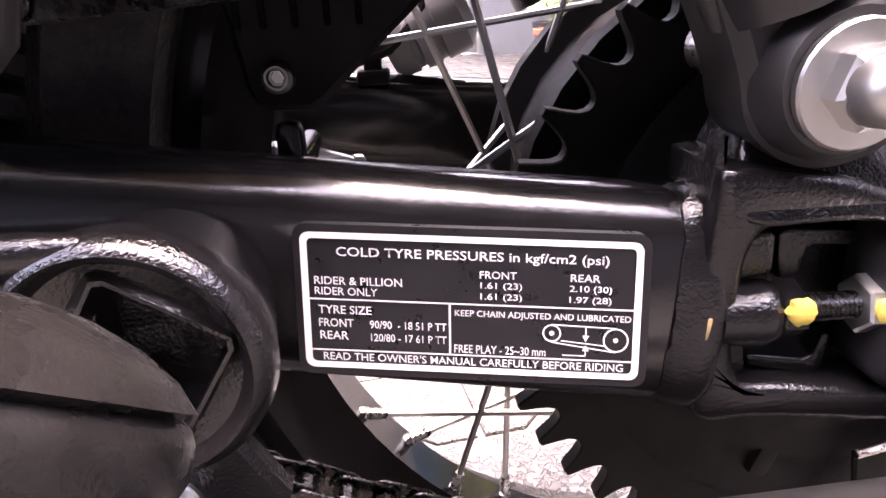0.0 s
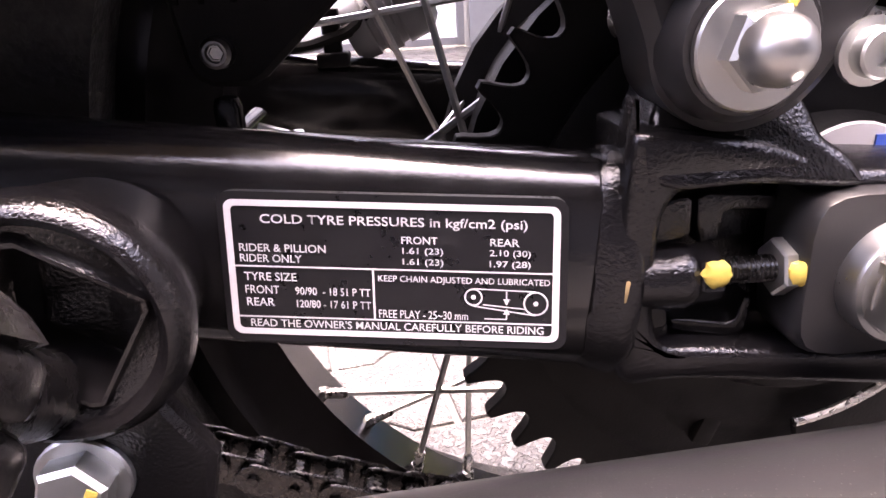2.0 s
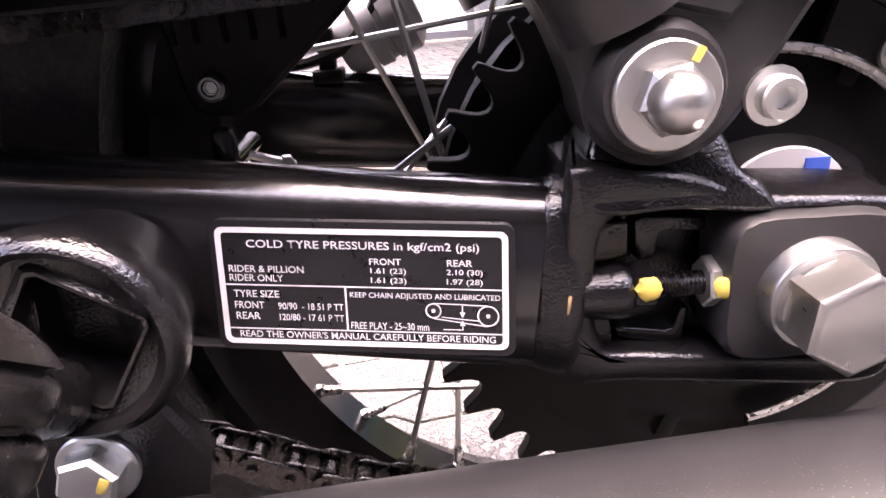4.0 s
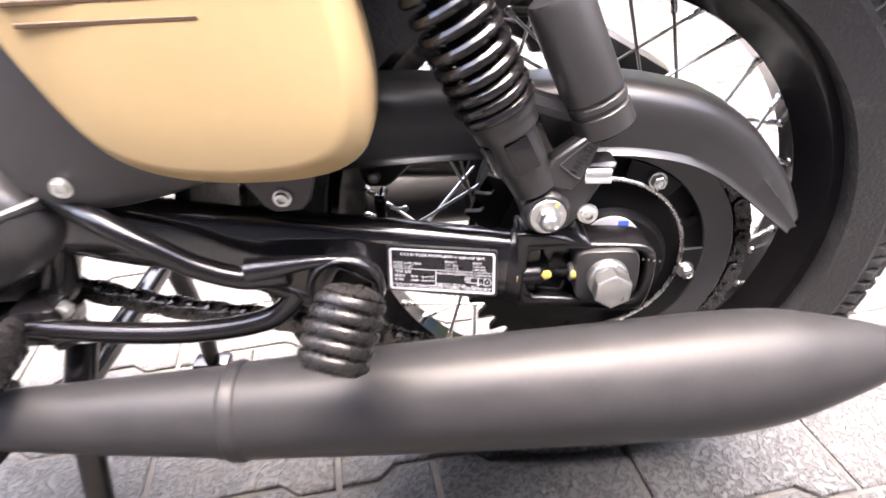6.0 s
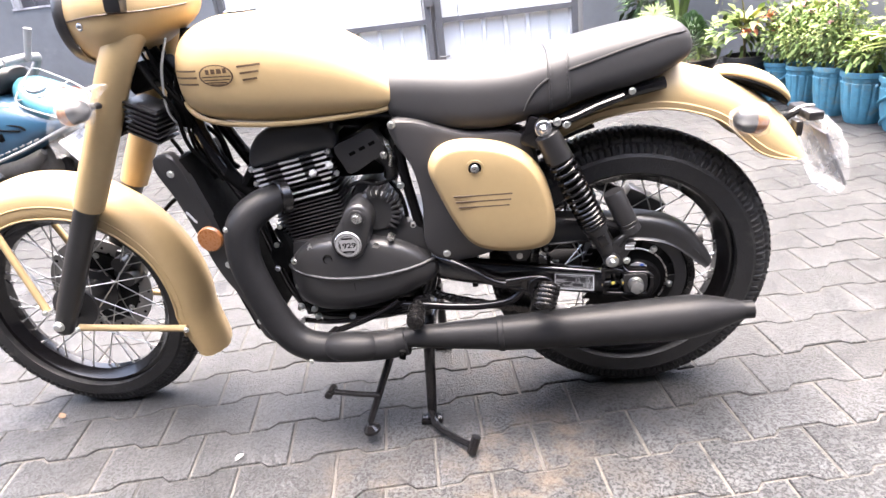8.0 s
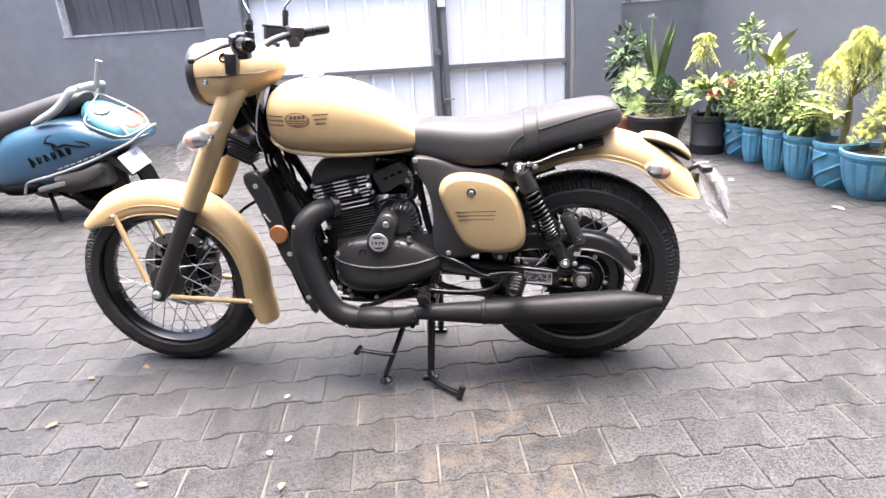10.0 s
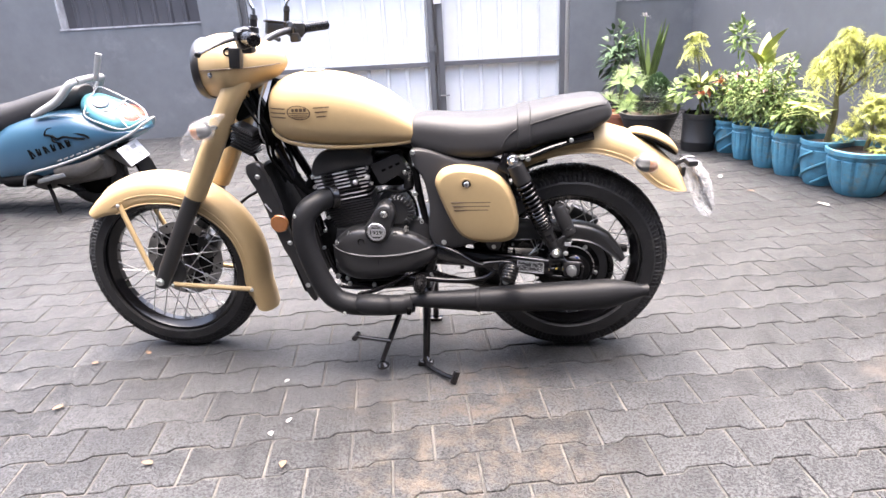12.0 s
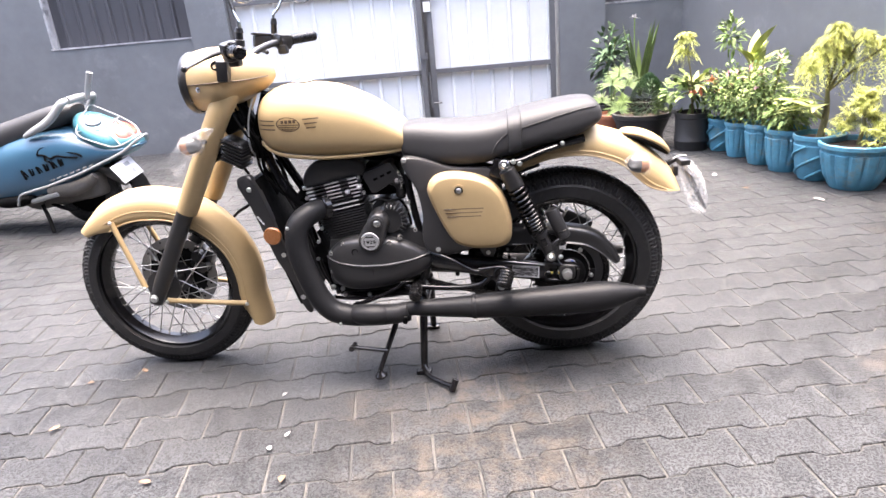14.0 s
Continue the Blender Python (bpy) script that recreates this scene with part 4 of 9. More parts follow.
lump = [[wr.uniform(-1, 1) for _ in range(nw)] for _ in range(9)]
wsec = []
for i_, (dx, grow) in enumerate(((-0.0072, 0.0), (-0.0062, 0.0012), (-0.0046, 0.0022), (-0.0028, 0.0026), (-0.0010, 0.0034), (0.0008, 0.0040), (0.0026, 0.0036), (0.0042, 0.0022), (0.0050, 0.0))):
    base_ = arm_section(V(-0.0645, -0.1157, 0.323) + ad_ * dx, ad_, 0.0328, 0.0588, ARM_LEAN, nw)
    mid_ = sum(base_, V(0, 0, 0)) / nw
    wsec.append([p + (p - mid_).normalized() * (grow * 0.5 + (0.0009 if p.z > 0.338 else 0.00035) * lump[i_][j] * (1 if grow else 0)) + ad_ * (0.0004 * lump[i_ - 1][j] + 0.0003 * math.sin(j * 0.9)) for j, p in enumerate(base_)])
rings(b, wsec)
part("weld_bead", b, CAST, arm, "rough painted weld bead", 40)
# dropout casting: a recessed fork with upper and lower rails
OUTER_RIM = [(-0.066, 0.3600), (-0.060, 0.3608), (-0.051, 0.3592), (-0.036, 0.3565), (-0.022, 0.3515), (-0.014, 0.3487), (-0.003, 0.3475), (0.015, 0.346), (0.030, 0.3435), (0.0380, 0.336), (0.0395, 0.321),
             (0.0375, 0.302), (0.031, 0.2865), (0.015, 0.2850), (-0.006, 0.2873), (-0.030, 0.2905), (-0.050, 0.2928), (-0.066, 0.2945), (-0.0672, 0.318), (-0.0668, 0.342)]
INNER_RIM = [(-0.0572, 0.3400), (-0.0540, 0.3452), (-0.046, 0.3472), (-0.032, 0.3457), (-0.020, 0.3440), (-0.012, 0.3432), (-0.003, 0.3424), (0.012, 0.3407), (0.022, 0.3390), (0.0290, 0.334), (0.0310, 0.321),
             (0.0290, 0.306), (0.0240, 0.2965), (0.010, 0.2962), (-0.006, 0.2978), (-0.028, 0.3003), (-0.046, 0.3025), (-0.0550, 0.3045), (-0.0582, 0.318), (-0.0580, 0.334)]
b = bmesh.new()
plate(b, inset(resample(OUTER_RIM + OUTER_RIM[:1], 61)[:60], 0.001), -0.1150, -0.100, 0.001)
dropout = part("dropout_plate", b, CAST, bike, "black cast axle plate")
b = bmesh.new()
cast_ring(b, OUTER_RIM, INNER_RIM, -0.104, -0.1325, 0.0026)
part("casting_rim", b, CAST, dropout, "rough glossy rim of the casting", 60)
b = bmesh.new()
pad(b, [tuple(p) for p in spline([(-0.0590, 0.3475), (-0.0600, 0.3600), (-0.0575, 0.3670), (-0.0560, 0.3780), (-0.0290, 0.3800), (-0.0245, 0.3700), (-0.0212, 0.3620), (-0.0190, 0.3560), (-0.0130, 0.3510), (-0.0125, 0.3445), (-0.0350, 0.3468)], 5, True)], -0.104, -0.1345, 0.0022)
for v in b.verts:
    if v.co.y < -0.12:
        v.co.y += max(0.0, v.co.z - 0.3470) * 0.6      # the neck leans back to the shock mounting
part("casting_neck", b, CAST, dropout, "", 60)
b = bmesh.new()
plate(b, [(-0.0668, 0.352), (-0.0660, 0.361), (-0.0650, 0.3675), (-0.0642, 0.3665), (-0.0632, 0.361), (-0.0628, 0.352)], -0.1285, -0.121, 0.0009)
part("weld_tail", b, CAST, dropout)
b = bmesh.new()
lathe(b, (-0.062, -0.1265, 0.3213), (1, 0, -0.01), [(0, 0.0078), (0.004, 0.0080), (0.011, 0.0086), (0.0138, 0.0084), (0.0150, 0.0070)], 26)
part("adjuster_boss", b, CAST, dropout, "", 60)
for y_, o_ in ((-0.1262, [(-0.0585, 0.3420), (-0.0480, 0.3425), (-0.0475, 0.3315), (-0.0580, 0.3300)]),
               (-0.1225, [(-0.0452, 0.3420), (-0.0240, 0.3402), (-0.0238, 0.3358), (-0.0372, 0.3368), (-0.0380, 0.3285), (-0.0440, 0.3280)]),
               (-0.1262, [(-0.0590, 0.3130), (-0.0520, 0.3120), (-0.0505, 0.3035), (-0.0575, 0.3015)]),
               (-0.1245, [(-0.0500, 0.3078), (-0.0320, 0.3045), (-0.0300, 0.3125), (-0.0275, 0.3120), (-0.0285, 0.3020), (-0.0330, 0.3005), (-0.0490, 0.3040)])):
    b = bmesh.new()
    dense = []
    for k_ in range(len(o_)):
        p_, q_ = Vector(o_[k_]), Vector(o_[(k_ + 1) % len(o_)])
        dense += [p_.lerp(q_, f_) for f_ in (0.12, 0.5, 0.88)]
    pad(b, dense, -0.112, y_, 0.0009)
    part("casting_rib", b, CAST, dropout, "", 60)
b = bmesh.new()
for z0_, z1_, x_ in ((0.3085, 0.3150, -0.0672), (0.3185, 0.3245, -0.0662)):
    box(b, (x_, -0.1338, (z0_ + z1_) / 2), (0.0011, 0.0012, z1_ - z0_), Euler((0, 0.12, 0)).to_matrix(), 0.0004)
part("paint_chip", b, WEAR, dropout, "bare worn edge of the weld")
adj = bmesh.new()
lathe(adj, (-0.048, -0.128, 0.3225), (1, 0, -0.01), [(0, 0.0036)] + [(0.003 + 0.0006 * i, 0.0037 if i % 2 else 0.0031) for i in range(52)] + [(0.036, 0.0033)], 14)
adjuster = part("adjuster_bolt", adj, CHAINM, bike, "threaded steel chain adjuster bolt")
for x in (-0.0475, -0.0265):
    b = bmesh.new()
    lathe(b, (x, -0.128, 0.3225), (1, 0, -0.01), [(0, 0.0068), (0.0006, 0.0076), (0.0054, 0.0076), (0.006, 0.0068)], 6, turn=0.52)
    part("lock_nut", b, CAST if x < -0.04 else ZINC, adjuster)
for x, dz in ((-0.0442, 0.0022), (-0.0225, 0.0008)):
    b = bmesh.new()
    rim_ = [(math.cos(2 * math.pi * k_ / 22), math.sin(2 * math.pi * k_ / 22), 0.0034 * (1 + wr.uniform(-0.10, 0.12))) for k_ in range(22)]
    rings(b, [[V(x + c_ * q_ * f_, yy_, 0.3226 + dz + s_ * q_ * f_) for c_, s_, q_ in rim_] for f_, yy_ in ((1.0, -0.1335), (0.98, -0.1353), (0.75, -0.1359), (0.2, -0.1361))])
    part("paint_mark", b, YELLOW, adjuster, "daub of yellow inspection paint")
blk = spline([(-0.021, 0.342), (0.0, 0.344), (0.022, 0.341), (0.026, 0.322), (0.022, 0.303), (0.0, 0.299), (-0.020, 0.302), (-0.023, 0.322)], 4, True)
b = bmesh.new()
cushion(b, [(p.x, p.y) for p in blk], [(-0.118, 1.0), (-0.134, 1.0), (-0.1365, 0.95), (-0.1368, 0.5)])
part("axle_block", b, SATIN, bike, "black axle adjuster block")
b = bmesh.new()
lathe(b, (0.001, -0.1366, 0.3215), (0, -1, 0), [(0, 0.0160), (0.0055, 0.0156), (0.0065, 0.0150), (0.0065, 0.0135), (0.0095, 0.0135)], 36)
lathe(b, (0.001, -0.1445, 0.3215), (0, -1, 0), [(0, 0.0146), (0.0130, 0.0146), (0.0142, 0.0132), (0.0144, 0.0120), (0.0148, 0.001)], 6, turn=0.45)
part("axle_nut", b, BRIGHT, bike, "zinc-plated rear axle nut")
b = bmesh.new()
for i in range(4):
    cyl(b, (0.028 + 0.0042 * i, -0.1345, 0.3335 - 0.0008 * i), (0.028 + 0.0042 * i, -0.1338, 0.3335 - 0.0008 * i), 0.0009, seg=8)
part("index_mark", b, STEEL, dropout)
# round label on the hub seen past the plate
b = bmesh.new()
lathe(b, (0.012, -0.0985, 0.3285), (0, -1, 0), [(0, 0.0235), (0.0012, 0.023)], 32)
hubst = part("hub_sticker", b, WHITEPRINT, bike, "round white sticker on the hub")
b = bmesh.new()
box(b, (0.021, -0.1000, 0.3445), (0.008, 0.0008, 0.007))
part("blue_patch", b, BLUESTK, hubst)
# casting bracket that carries the lower shock mount
SH = V(-0.046, 0, 0.379)
brk = spline([(-0.088, 0.418), (-0.074, 0.400), (-0.0655, 0.382), (-0.0615, 0.369), (-0.052, 0.3610), (-0.042, 0.3592), (-0.032, 0.3620), (-0.0250, 0.368), (-0.0185, 0.378), (-0.008, 0.396), (0.002, 0.412), (-0.02, 0.412), (-0.045, 0.410), (-0.07, 0.418)], 4, True)
b = bmesh.new()
plate(b, [(p.x, p.y) for p in brk], -0.134, -0.110, 0.003)
bracket = part("shock_bracket", b, SATIN, bike, "black cast shock mounting")
b = bmesh.new()
plate(b, [(-0.052, 0.400), (-0.0425, 0.4190), (-0.0205, 0.4345), (-0.0150, 0.4335), (-0.0118, 0.4275), (-0.0215, 0.4030), (-0.030, 0.394)], -0.1362, -0.120, 0.0015)
part("shock_ear", b, SATIN, bracket)
b = bmesh.new()
for i in range(6):
    t = i / 5
    box(b, V(-0.0290, -0.1363, 0.4090).lerp(V(-0.0185, -0.1363, 0.4255), t), (0.0048, 0.0010, 0.0016), Euler((0, radians(25), 0)).to_matrix())
part("cast_marking", b, GLOSS, bracket, "raised cast marking")
b = bmesh.new()
tube(b, [(-0.0375, -0.1364, 0.4150), (-0.0195, -0.1364, 0.4305), (-0.0165, -0.1364, 0.4300), (-0.0145, -0.1364, 0.4265), (-0.0235, -0.1364, 0.4045), (-0.0265, -0.1364, 0.4045), (-0.0375, -0.1364, 0.4145)], 0.0008, 6, smooth=False)
part("cast_rim", b, SATIN, bracket)
b = bmesh.new()
lathe(b, (SH.x, -0.128, SH.z), (0, -1, 0), [(0, 0.018), (0.009, 0.0165), (0.0122, 0.0145)], 28)
part("mount_boss", b, SATIN, bracket)
b = bmesh.new()
hexbolt(b, (SH.x, -0.1405, SH.z - 0.0005), (0, -1, 0), 0.0086, 0.006, dome=0.0072, washer=0.0130)
nut = part("dome_nut", b, BRIGHT, bike, "bright dome nut on the lower shock mount")
b = bmesh.new()
box(b, (SH.x + 0.0062, -0.1430, SH.z + 0.0088), (0.0016, 0.0008, 0.0035), Euler((0, 0.5, 0)).to_matrix())
part("paint_mark", b, YELLOW, nut, "stroke of yellow paint")
b = bmesh.new()
socket_bolt(b, (-0.0165, -0.134, 0.3755), (0, -1, 0), 0.0055, 0.006)
part("guard_bolt", b, ZINC, bike, "bright socket bolt")

b = bmesh.new()
lathe(b, (-0.0545, -0.118, 0.3835), (0, 1, 0), [(0, 0.006), (0.0005, 0.0075), (0.022, 0.0075), (0.0225, 0.006)], 20)
part("mount_bush", b, STEEL, bracket, "bare steel bush")
# rear brake caliper on the far side
b = bmesh.new()
box(b, (0.058, 0.095, 0.415), (0.10, 0.05, 0.05), Euler((0, 0.55, 0)).to_matrix(), 0.012)
tube(b, [(0.02, 0.095, 0.44), (-0.03, 0.10, 0.47), (-0.10, 0.10, 0.46)], 0.005, 8)
part("brake_caliper", b, ENGINE, bike, "black rear brake caliper")

# ---- pressure label on the swingarm ----
LTL, LTR, LBL, LBR = V(-0.1622, -0.1215, 0.3490), V(-0.0820, -0.1315, 0.3440), V(-0.1632, -0.1280, 0.3158), V(-0.0840, -0.1365, 0.3108)
lr, lu = ((LTR - LTL) + (LBR - LBL)) / 2, -((LBL - LTL) + (LBR - LTR)) / 2
LW, LH = lr.length, lu.length
lr, lu = lr.normalized(), lu.normalized()
ln = lr.cross(lu).normalized()
LC = (LTL + LTR + LBL + LBR) / 4


def lab(u, v, h=0.0):
    """A place on the label: u to the right and v down from its corner, in parts of its size."""
    return LC + lr * ((u - 0.5) * LW) + lu * ((0.5 - v) * LH) + ln * h


def round_rect(u0, v0, u1, v1, r, n=5):
    ru, rv = r / LW, r / LH
    out = []
    for cu_, cv_, a0 in ((u1 - ru, v0 + rv, -90), (u1 - ru, v1 - rv, 0), (u0 + ru, v1 - rv, 90), (u0 + ru, v0 + rv, 180)):
        for i in range(n):
            a = radians(a0 + 90 * i / (n - 1))
            out.append((cu_ + ru * math.cos(a), cv_ + rv * math.sin(a)))
    return out


def flat(name, outline, h, mat, parent, inner=None):
    b_ = bmesh.new()
    o = [b_.verts.new(lab(u, v, h)) for u, v in outline]
    if inner:
        q = [b_.verts.new(lab(u, v, h)) for u, v in inner]
        for i in range(len(o)):
            b_.faces.new((o[i], o[(i + 1) % len(o)], q[(i + 1) % len(o)], q[i]))
    else:
        b_.faces.new(o)
    return part(name, b_, mat, parent)


H1 = 0.0004
b = bmesh.new()
o_ = round_rect(-0.022, -0.055, 1.024, 1.055, 0.003)
rings(b, [[lab(u, v, -0.004) for u, v in o_], [lab(u, v, 0.0) for u, v in o_]])
sticker = part("pressure_label", b, LABELBLACK, bike, "black and white printed tyre pressure label")
flat("border", round_rect(0, 0, 1, 1, 0.0022), H1, WHITEPRINT, sticker, round_rect(0.021, 0.046, 0.979, 0.954, 0.0012))
for u0, v0, u1, v1 in ((0.02, 0.478, 0.98, 0.490), (0.02, 0.858, 0.98, 0.870), (0.437, 0.485, 0.4435, 0.862)):
    flat("rule", [(u0, v0), (u1, v0), (u1, v1), (u0, v1)], H1, WHITEPRINT, sticker)


def line(text, u, v, w, h, align="l", bold=0.008):
    words("print", text, WHITEPRINT, sticker, lab(u, v, H1), lr, lu, w * LW, h * LH, align, bold)


line("COLD TYRE PRESSURES in kgf/cm2 (psi)", 0.505, 0.145, 0.795, 0.086, "c", 0.008)
line("FRONT", 0.583, 0.266, 0.108, 0.054, "c")
line("REAR", 0.836, 0.266, 0.086, 0.054, "c")
line("RIDER & PILLION", 0.038, 0.347, 0.262, 0.058)
line("RIDER ONLY", 0.038, 0.424, 0.188, 0.058)
line("1.61 (23)", 0.592, 0.349, 0.122, 0.060, "c")
line("1.61 (23)", 0.592, 0.429, 0.122, 0.060, "c")
line("2.10 (30)", 0.852, 0.349, 0.122, 0.060, "c")
line("1.97 (28)", 0.852, 0.429, 0.122, 0.060, "c")
line("TYRE SIZE", 0.046, 0.560, 0.160, 0.062)
line("FRONT", 0.046, 0.658, 0.105, 0.062)
line("90/90", 0.200, 0.662, 0.066, 0.058)
line("- 18 51 P TT", 0.430, 0.662, 0.146, 0.058, "r")
line("REAR", 0.048, 0.752, 0.086, 0.062)
line("120/80 - 17 61 P TT", 0.430, 0.758, 0.228, 0.058, "r")
line("KEEP CHAIN ADJUSTED AND LUBRICATED", 0.455, 0.557, 0.517, 0.060, "l", 0.006)
line("FREE PLAY - 25~30 mm", 0.453, 0.816, 0.272, 0.062, "l", 0.006)
line("READ THE OWNER'S MANUAL CAREFULLY BEFORE RIDING", 0.505, 0.911, 0.900, 0.060, "c", 0.008)
# the little chain diagram
for cu_, cv_, r_ in ((0.742, 0.672, 0.066), (0.930, 0.708, 0.090)):
    k_ = LH / LW
    ro = [(cu_ + r_ * k_ * math.cos(2 * math.pi * i / 28), cv_ + r_ * math.sin(2 * math.pi * i / 28)) for i in range(28)]
    ri = [(cu_ + (r_ - 0.012) * k_ * math.cos(2 * math.pi * i / 28), cv_ + (r_ - 0.012) * math.sin(2 * math.pi * i / 28)) for i in range(28)]
    flat("diagram_ring", ro, H1, WHITEPRINT, sticker, ri)
    flat("diagram_dot", [(cu_ + 0.018 * k_ * math.cos(2 * math.pi * i / 12), cv_ + 0.018 * math.sin(2 * math.pi * i / 12)) for i in range(12)], H1, WHITEPRINT, sticker)


def stroke(a, c, w=0.009):
    d = V(c[0] - a[0], (c[1] - a[1]) * LH / LW, 0).normalized()
    nx, nz = -d.y * w * LH / LW / 2, d.x * w / 2
    flat("diagram_line", [(a[0] + nx, a[1] + nz), (c[0] + nx, c[1] + nz), (c[0] - nx, c[1] - nz), (a[0] - nx, a[1] - nz)], H1, WHITEPRINT, sticker)


stroke((0.742, 0.608), (0.930, 0.620))
stroke((0.742, 0.738), (0.930, 0.798))
stroke((0.770, 0.725), (0.900, 0.752))
stroke((0.842, 0.622), (0.842, 0.690))
stroke((0.842, 0.780), (0.842, 0.832))
stroke((0.775, 0.832), (0.842, 0.832))
flat("diagram_arrow", [(0.842, 0.728), (0.832, 0.680), (0.852, 0.680)], H1, WHITEPRINT, sticker)
flat("diagram_arrow", [(0.842, 0.748), (0.832, 0.796), (0.852, 0.796)], H1, WHITEPRINT, sticker)

# ---- exhaust ----
b = bmesh.new()
HP = [(-0.735, -0.085, 0.556), (-0.768, -0.120, 0.551), (-0.803, -0.152, 0.520), (-0.810, -0.165, 0.455), (-0.795, -0.17, 0.385), (-0.768, -0.172, 0.305), (-0.735, -0.173, 0.253), (-0.685, -0.174, 0.231), (-0.60, -0.175, 0.226), (-0.53, -0.175, 0.228), (-0.485, -0.175, 0.231)]
tube(b, HP, [0.030, 0.034, 0.035, 0.0345, 0.034, 0.034, 0.034, 0.0335, 0.033, 0.031, 0.027], 28, 8)
hdr = part("header_pipe", b, EXH, bike, "matt black exhaust header with heat shield")
b = bmesh.new()
sh_ = []
for p_, q_ in zip(spline([(-0.668, -0.180, 0.2345), (-0.645, -0.183, 0.2350), (-0.610, -0.186, 0.2345), (-0.575, -0.185, 0.2325), (-0.550, -0.180, 0.2310)], 6), [0.020 + 0.0155 * math.sin(math.pi * min(1.0, i_ / 24 * 1.0)) ** 0.6 for i_ in range(25)]):
    sh_.append([Vector(p_) + V(0, q_ * math.cos(a_), 0.92 * q_ * math.sin(a_)) for a_ in (2 * math.pi * j_ / 28 for j_ in range(28))])
rings(b, sh_)
part("heat_shield", b, EXH, hdr, "bulged heat shield over the joint", 60)
b = bmesh.new()
cyl(b, (-0.722, -0.075, 0.556), (-0.740, -0.090, 0.557), 0.038, seg=24, bevel=0.003)
part("port_flange", b, CAST, hdr)
b = bmesh.new()
for p, ax in (((-0.700, -0.207, 0.215), (0, -1, 0)), ((-0.822, -0.190, 0.530), (-0.3, -1, 0.1))):
    socket_bolt(b, p, ax, 0.0045, 0.004)
part("shield_bolt", b, ZINC, hdr)
b = bmesh.new()
MP = [(-0.50, -0.175, 0.236), (-0.478, -0.175, 0.2445), (-0.40, -0.176, 0.2440), (-0.285, -0.177, 0.2435), (-0.283, -0.177, 0.2435), (-0.148, -0.178, 0.249), (-0.02, -0.180, 0.255), (0.07, -0.180, 0.2595), (0.12, -0.180, 0.2645), (0.16, -0.180, 0.268), (0.195, -0.180, 0.2705), (0.205, -0.18, 0.271), (0.222, -0.18, 0.2715)]
tube(b, MP, [0.020, 0.0225, 0.028, 0.0355, 0.0365, 0.0415, 0.0445, 0.0455, 0.0415, 0.032, 0.021, 0.0185, 0.0185], 32, 8)
muf = part("muffler", b, EXH, bike, "matt black tapered torpedo muffler")
b = bmesh.new()
lathe(b, (-0.290, -0.177, 0.2433), (1, 0, 0.03), [(0, 0.0362), (0.002, 0.0382), (0.010, 0.0388), (0.013, 0.0375), (0.014, 0.0362)], 36, caps=False)
part("muffler_band", b, EXH, muf)
b = bmesh.new()
lathe(b, (-0.508, -0.175, 0.2335), (1, 0, 0.2), [(0, 0.028), (0.0, 0.0305), (0.02, 0.0285), (0.022, 0.025)], 28, caps=False)
part("joint_clamp", b, EXH, muf)
b = bmesh.new()
box(b, (-0.497, -0.20, 0.218), (0.014, 0.012, 0.03), Euler((0.4, 0.2, 0)).to_matrix(), 0.003)
socket_bolt(b, (-0.497, -0.206, 0.222), (0, -1, 0), 0.004, 0.005)
part("clamp_bolt", b, DARK, muf)
b = bmesh.new()
lathe(b, (0.008, -0.2210, 0.2450), (0, -1, -0.25), [(0, 0.0034), (0.0010, 0.0033), (0.0016, 0.0022), (0.0004, 0.0018), (0.0004, 0.0003)], 16)
part("drain_rivet", b, DARK, muf)
b = bmesh.new()
lathe(b, (0.2225, -0.18, 0.2715), (1, 0, 0.02), [(0, 0.016), (-0.03, 0.015), (-0.03, 0.0005)], 24, caps=False)
part("outlet", b, DARK, muf)
# far side exhaust
b = bmesh.new()
tube(b, [(x, -y, z) for x, y, z in MP], [0.020, 0.0225, 0.028, 0.0355, 0.0365, 0.0415, 0.0445, 0.0455, 0.0415, 0.032, 0.021, 0.0185, 0.0185], 20, 5)
part("muffler", b, EXH, bike, "matt black tapered torpedo muffler")
b = bmesh.new()
tube(b, [(x, -y, z) for x, y, z in HP], 0.032, 16, 5)
part("header_pipe", b, EXH, bike)

# ---- chain guard and inner mudguard stay ----
def band(bm, curve, y0, y1, lip=0.0, th=0.0025):
    """A strip that follows a curve of (x, z), from y0 to y1, with a lip turned down at y0."""
    n = len(curve)
    rs = []
    for i, (x, z) in enumerate(curve):
        t = V(curve[min(i + 1, n - 1)][0] - curve[max(i - 1, 0)][0], 0, curve[min(i + 1, n - 1)][1] - curve[max(i - 1, 0)][1]).normalized()
        nn = V(-t.z, 0, t.x)
        p = V(x, 0, z)
        ring = [p + V(0, y0, 0) - nn * lip, p + V(0, y0, 0) - nn * 0.003, p + V(0, y0 + 0.003, 0), p + V(0, y1, 0), p + V(0, y1, 0) - nn * th, p + V(0, y0 + 0.003 + th, 0) - nn * th, p + V(0, y0 + th, 0) - nn * lip]
        rs.append(ring)
    rings(bm, rs)


# outer guard: long bar over the chain that swells into a round shield behind the axle
top_c = [(-0.30, 0.468), (-0.24, 0.466), (-0.163, 0.463), (-0.11, 0.460), (-0.05, 0.457), (0.0, 0.456), (0.04, 0.450), (0.08, 0.438), (0.115, 0.416), (0.14, 0.388), (0.158, 0.362), (0.170, 0.336)]
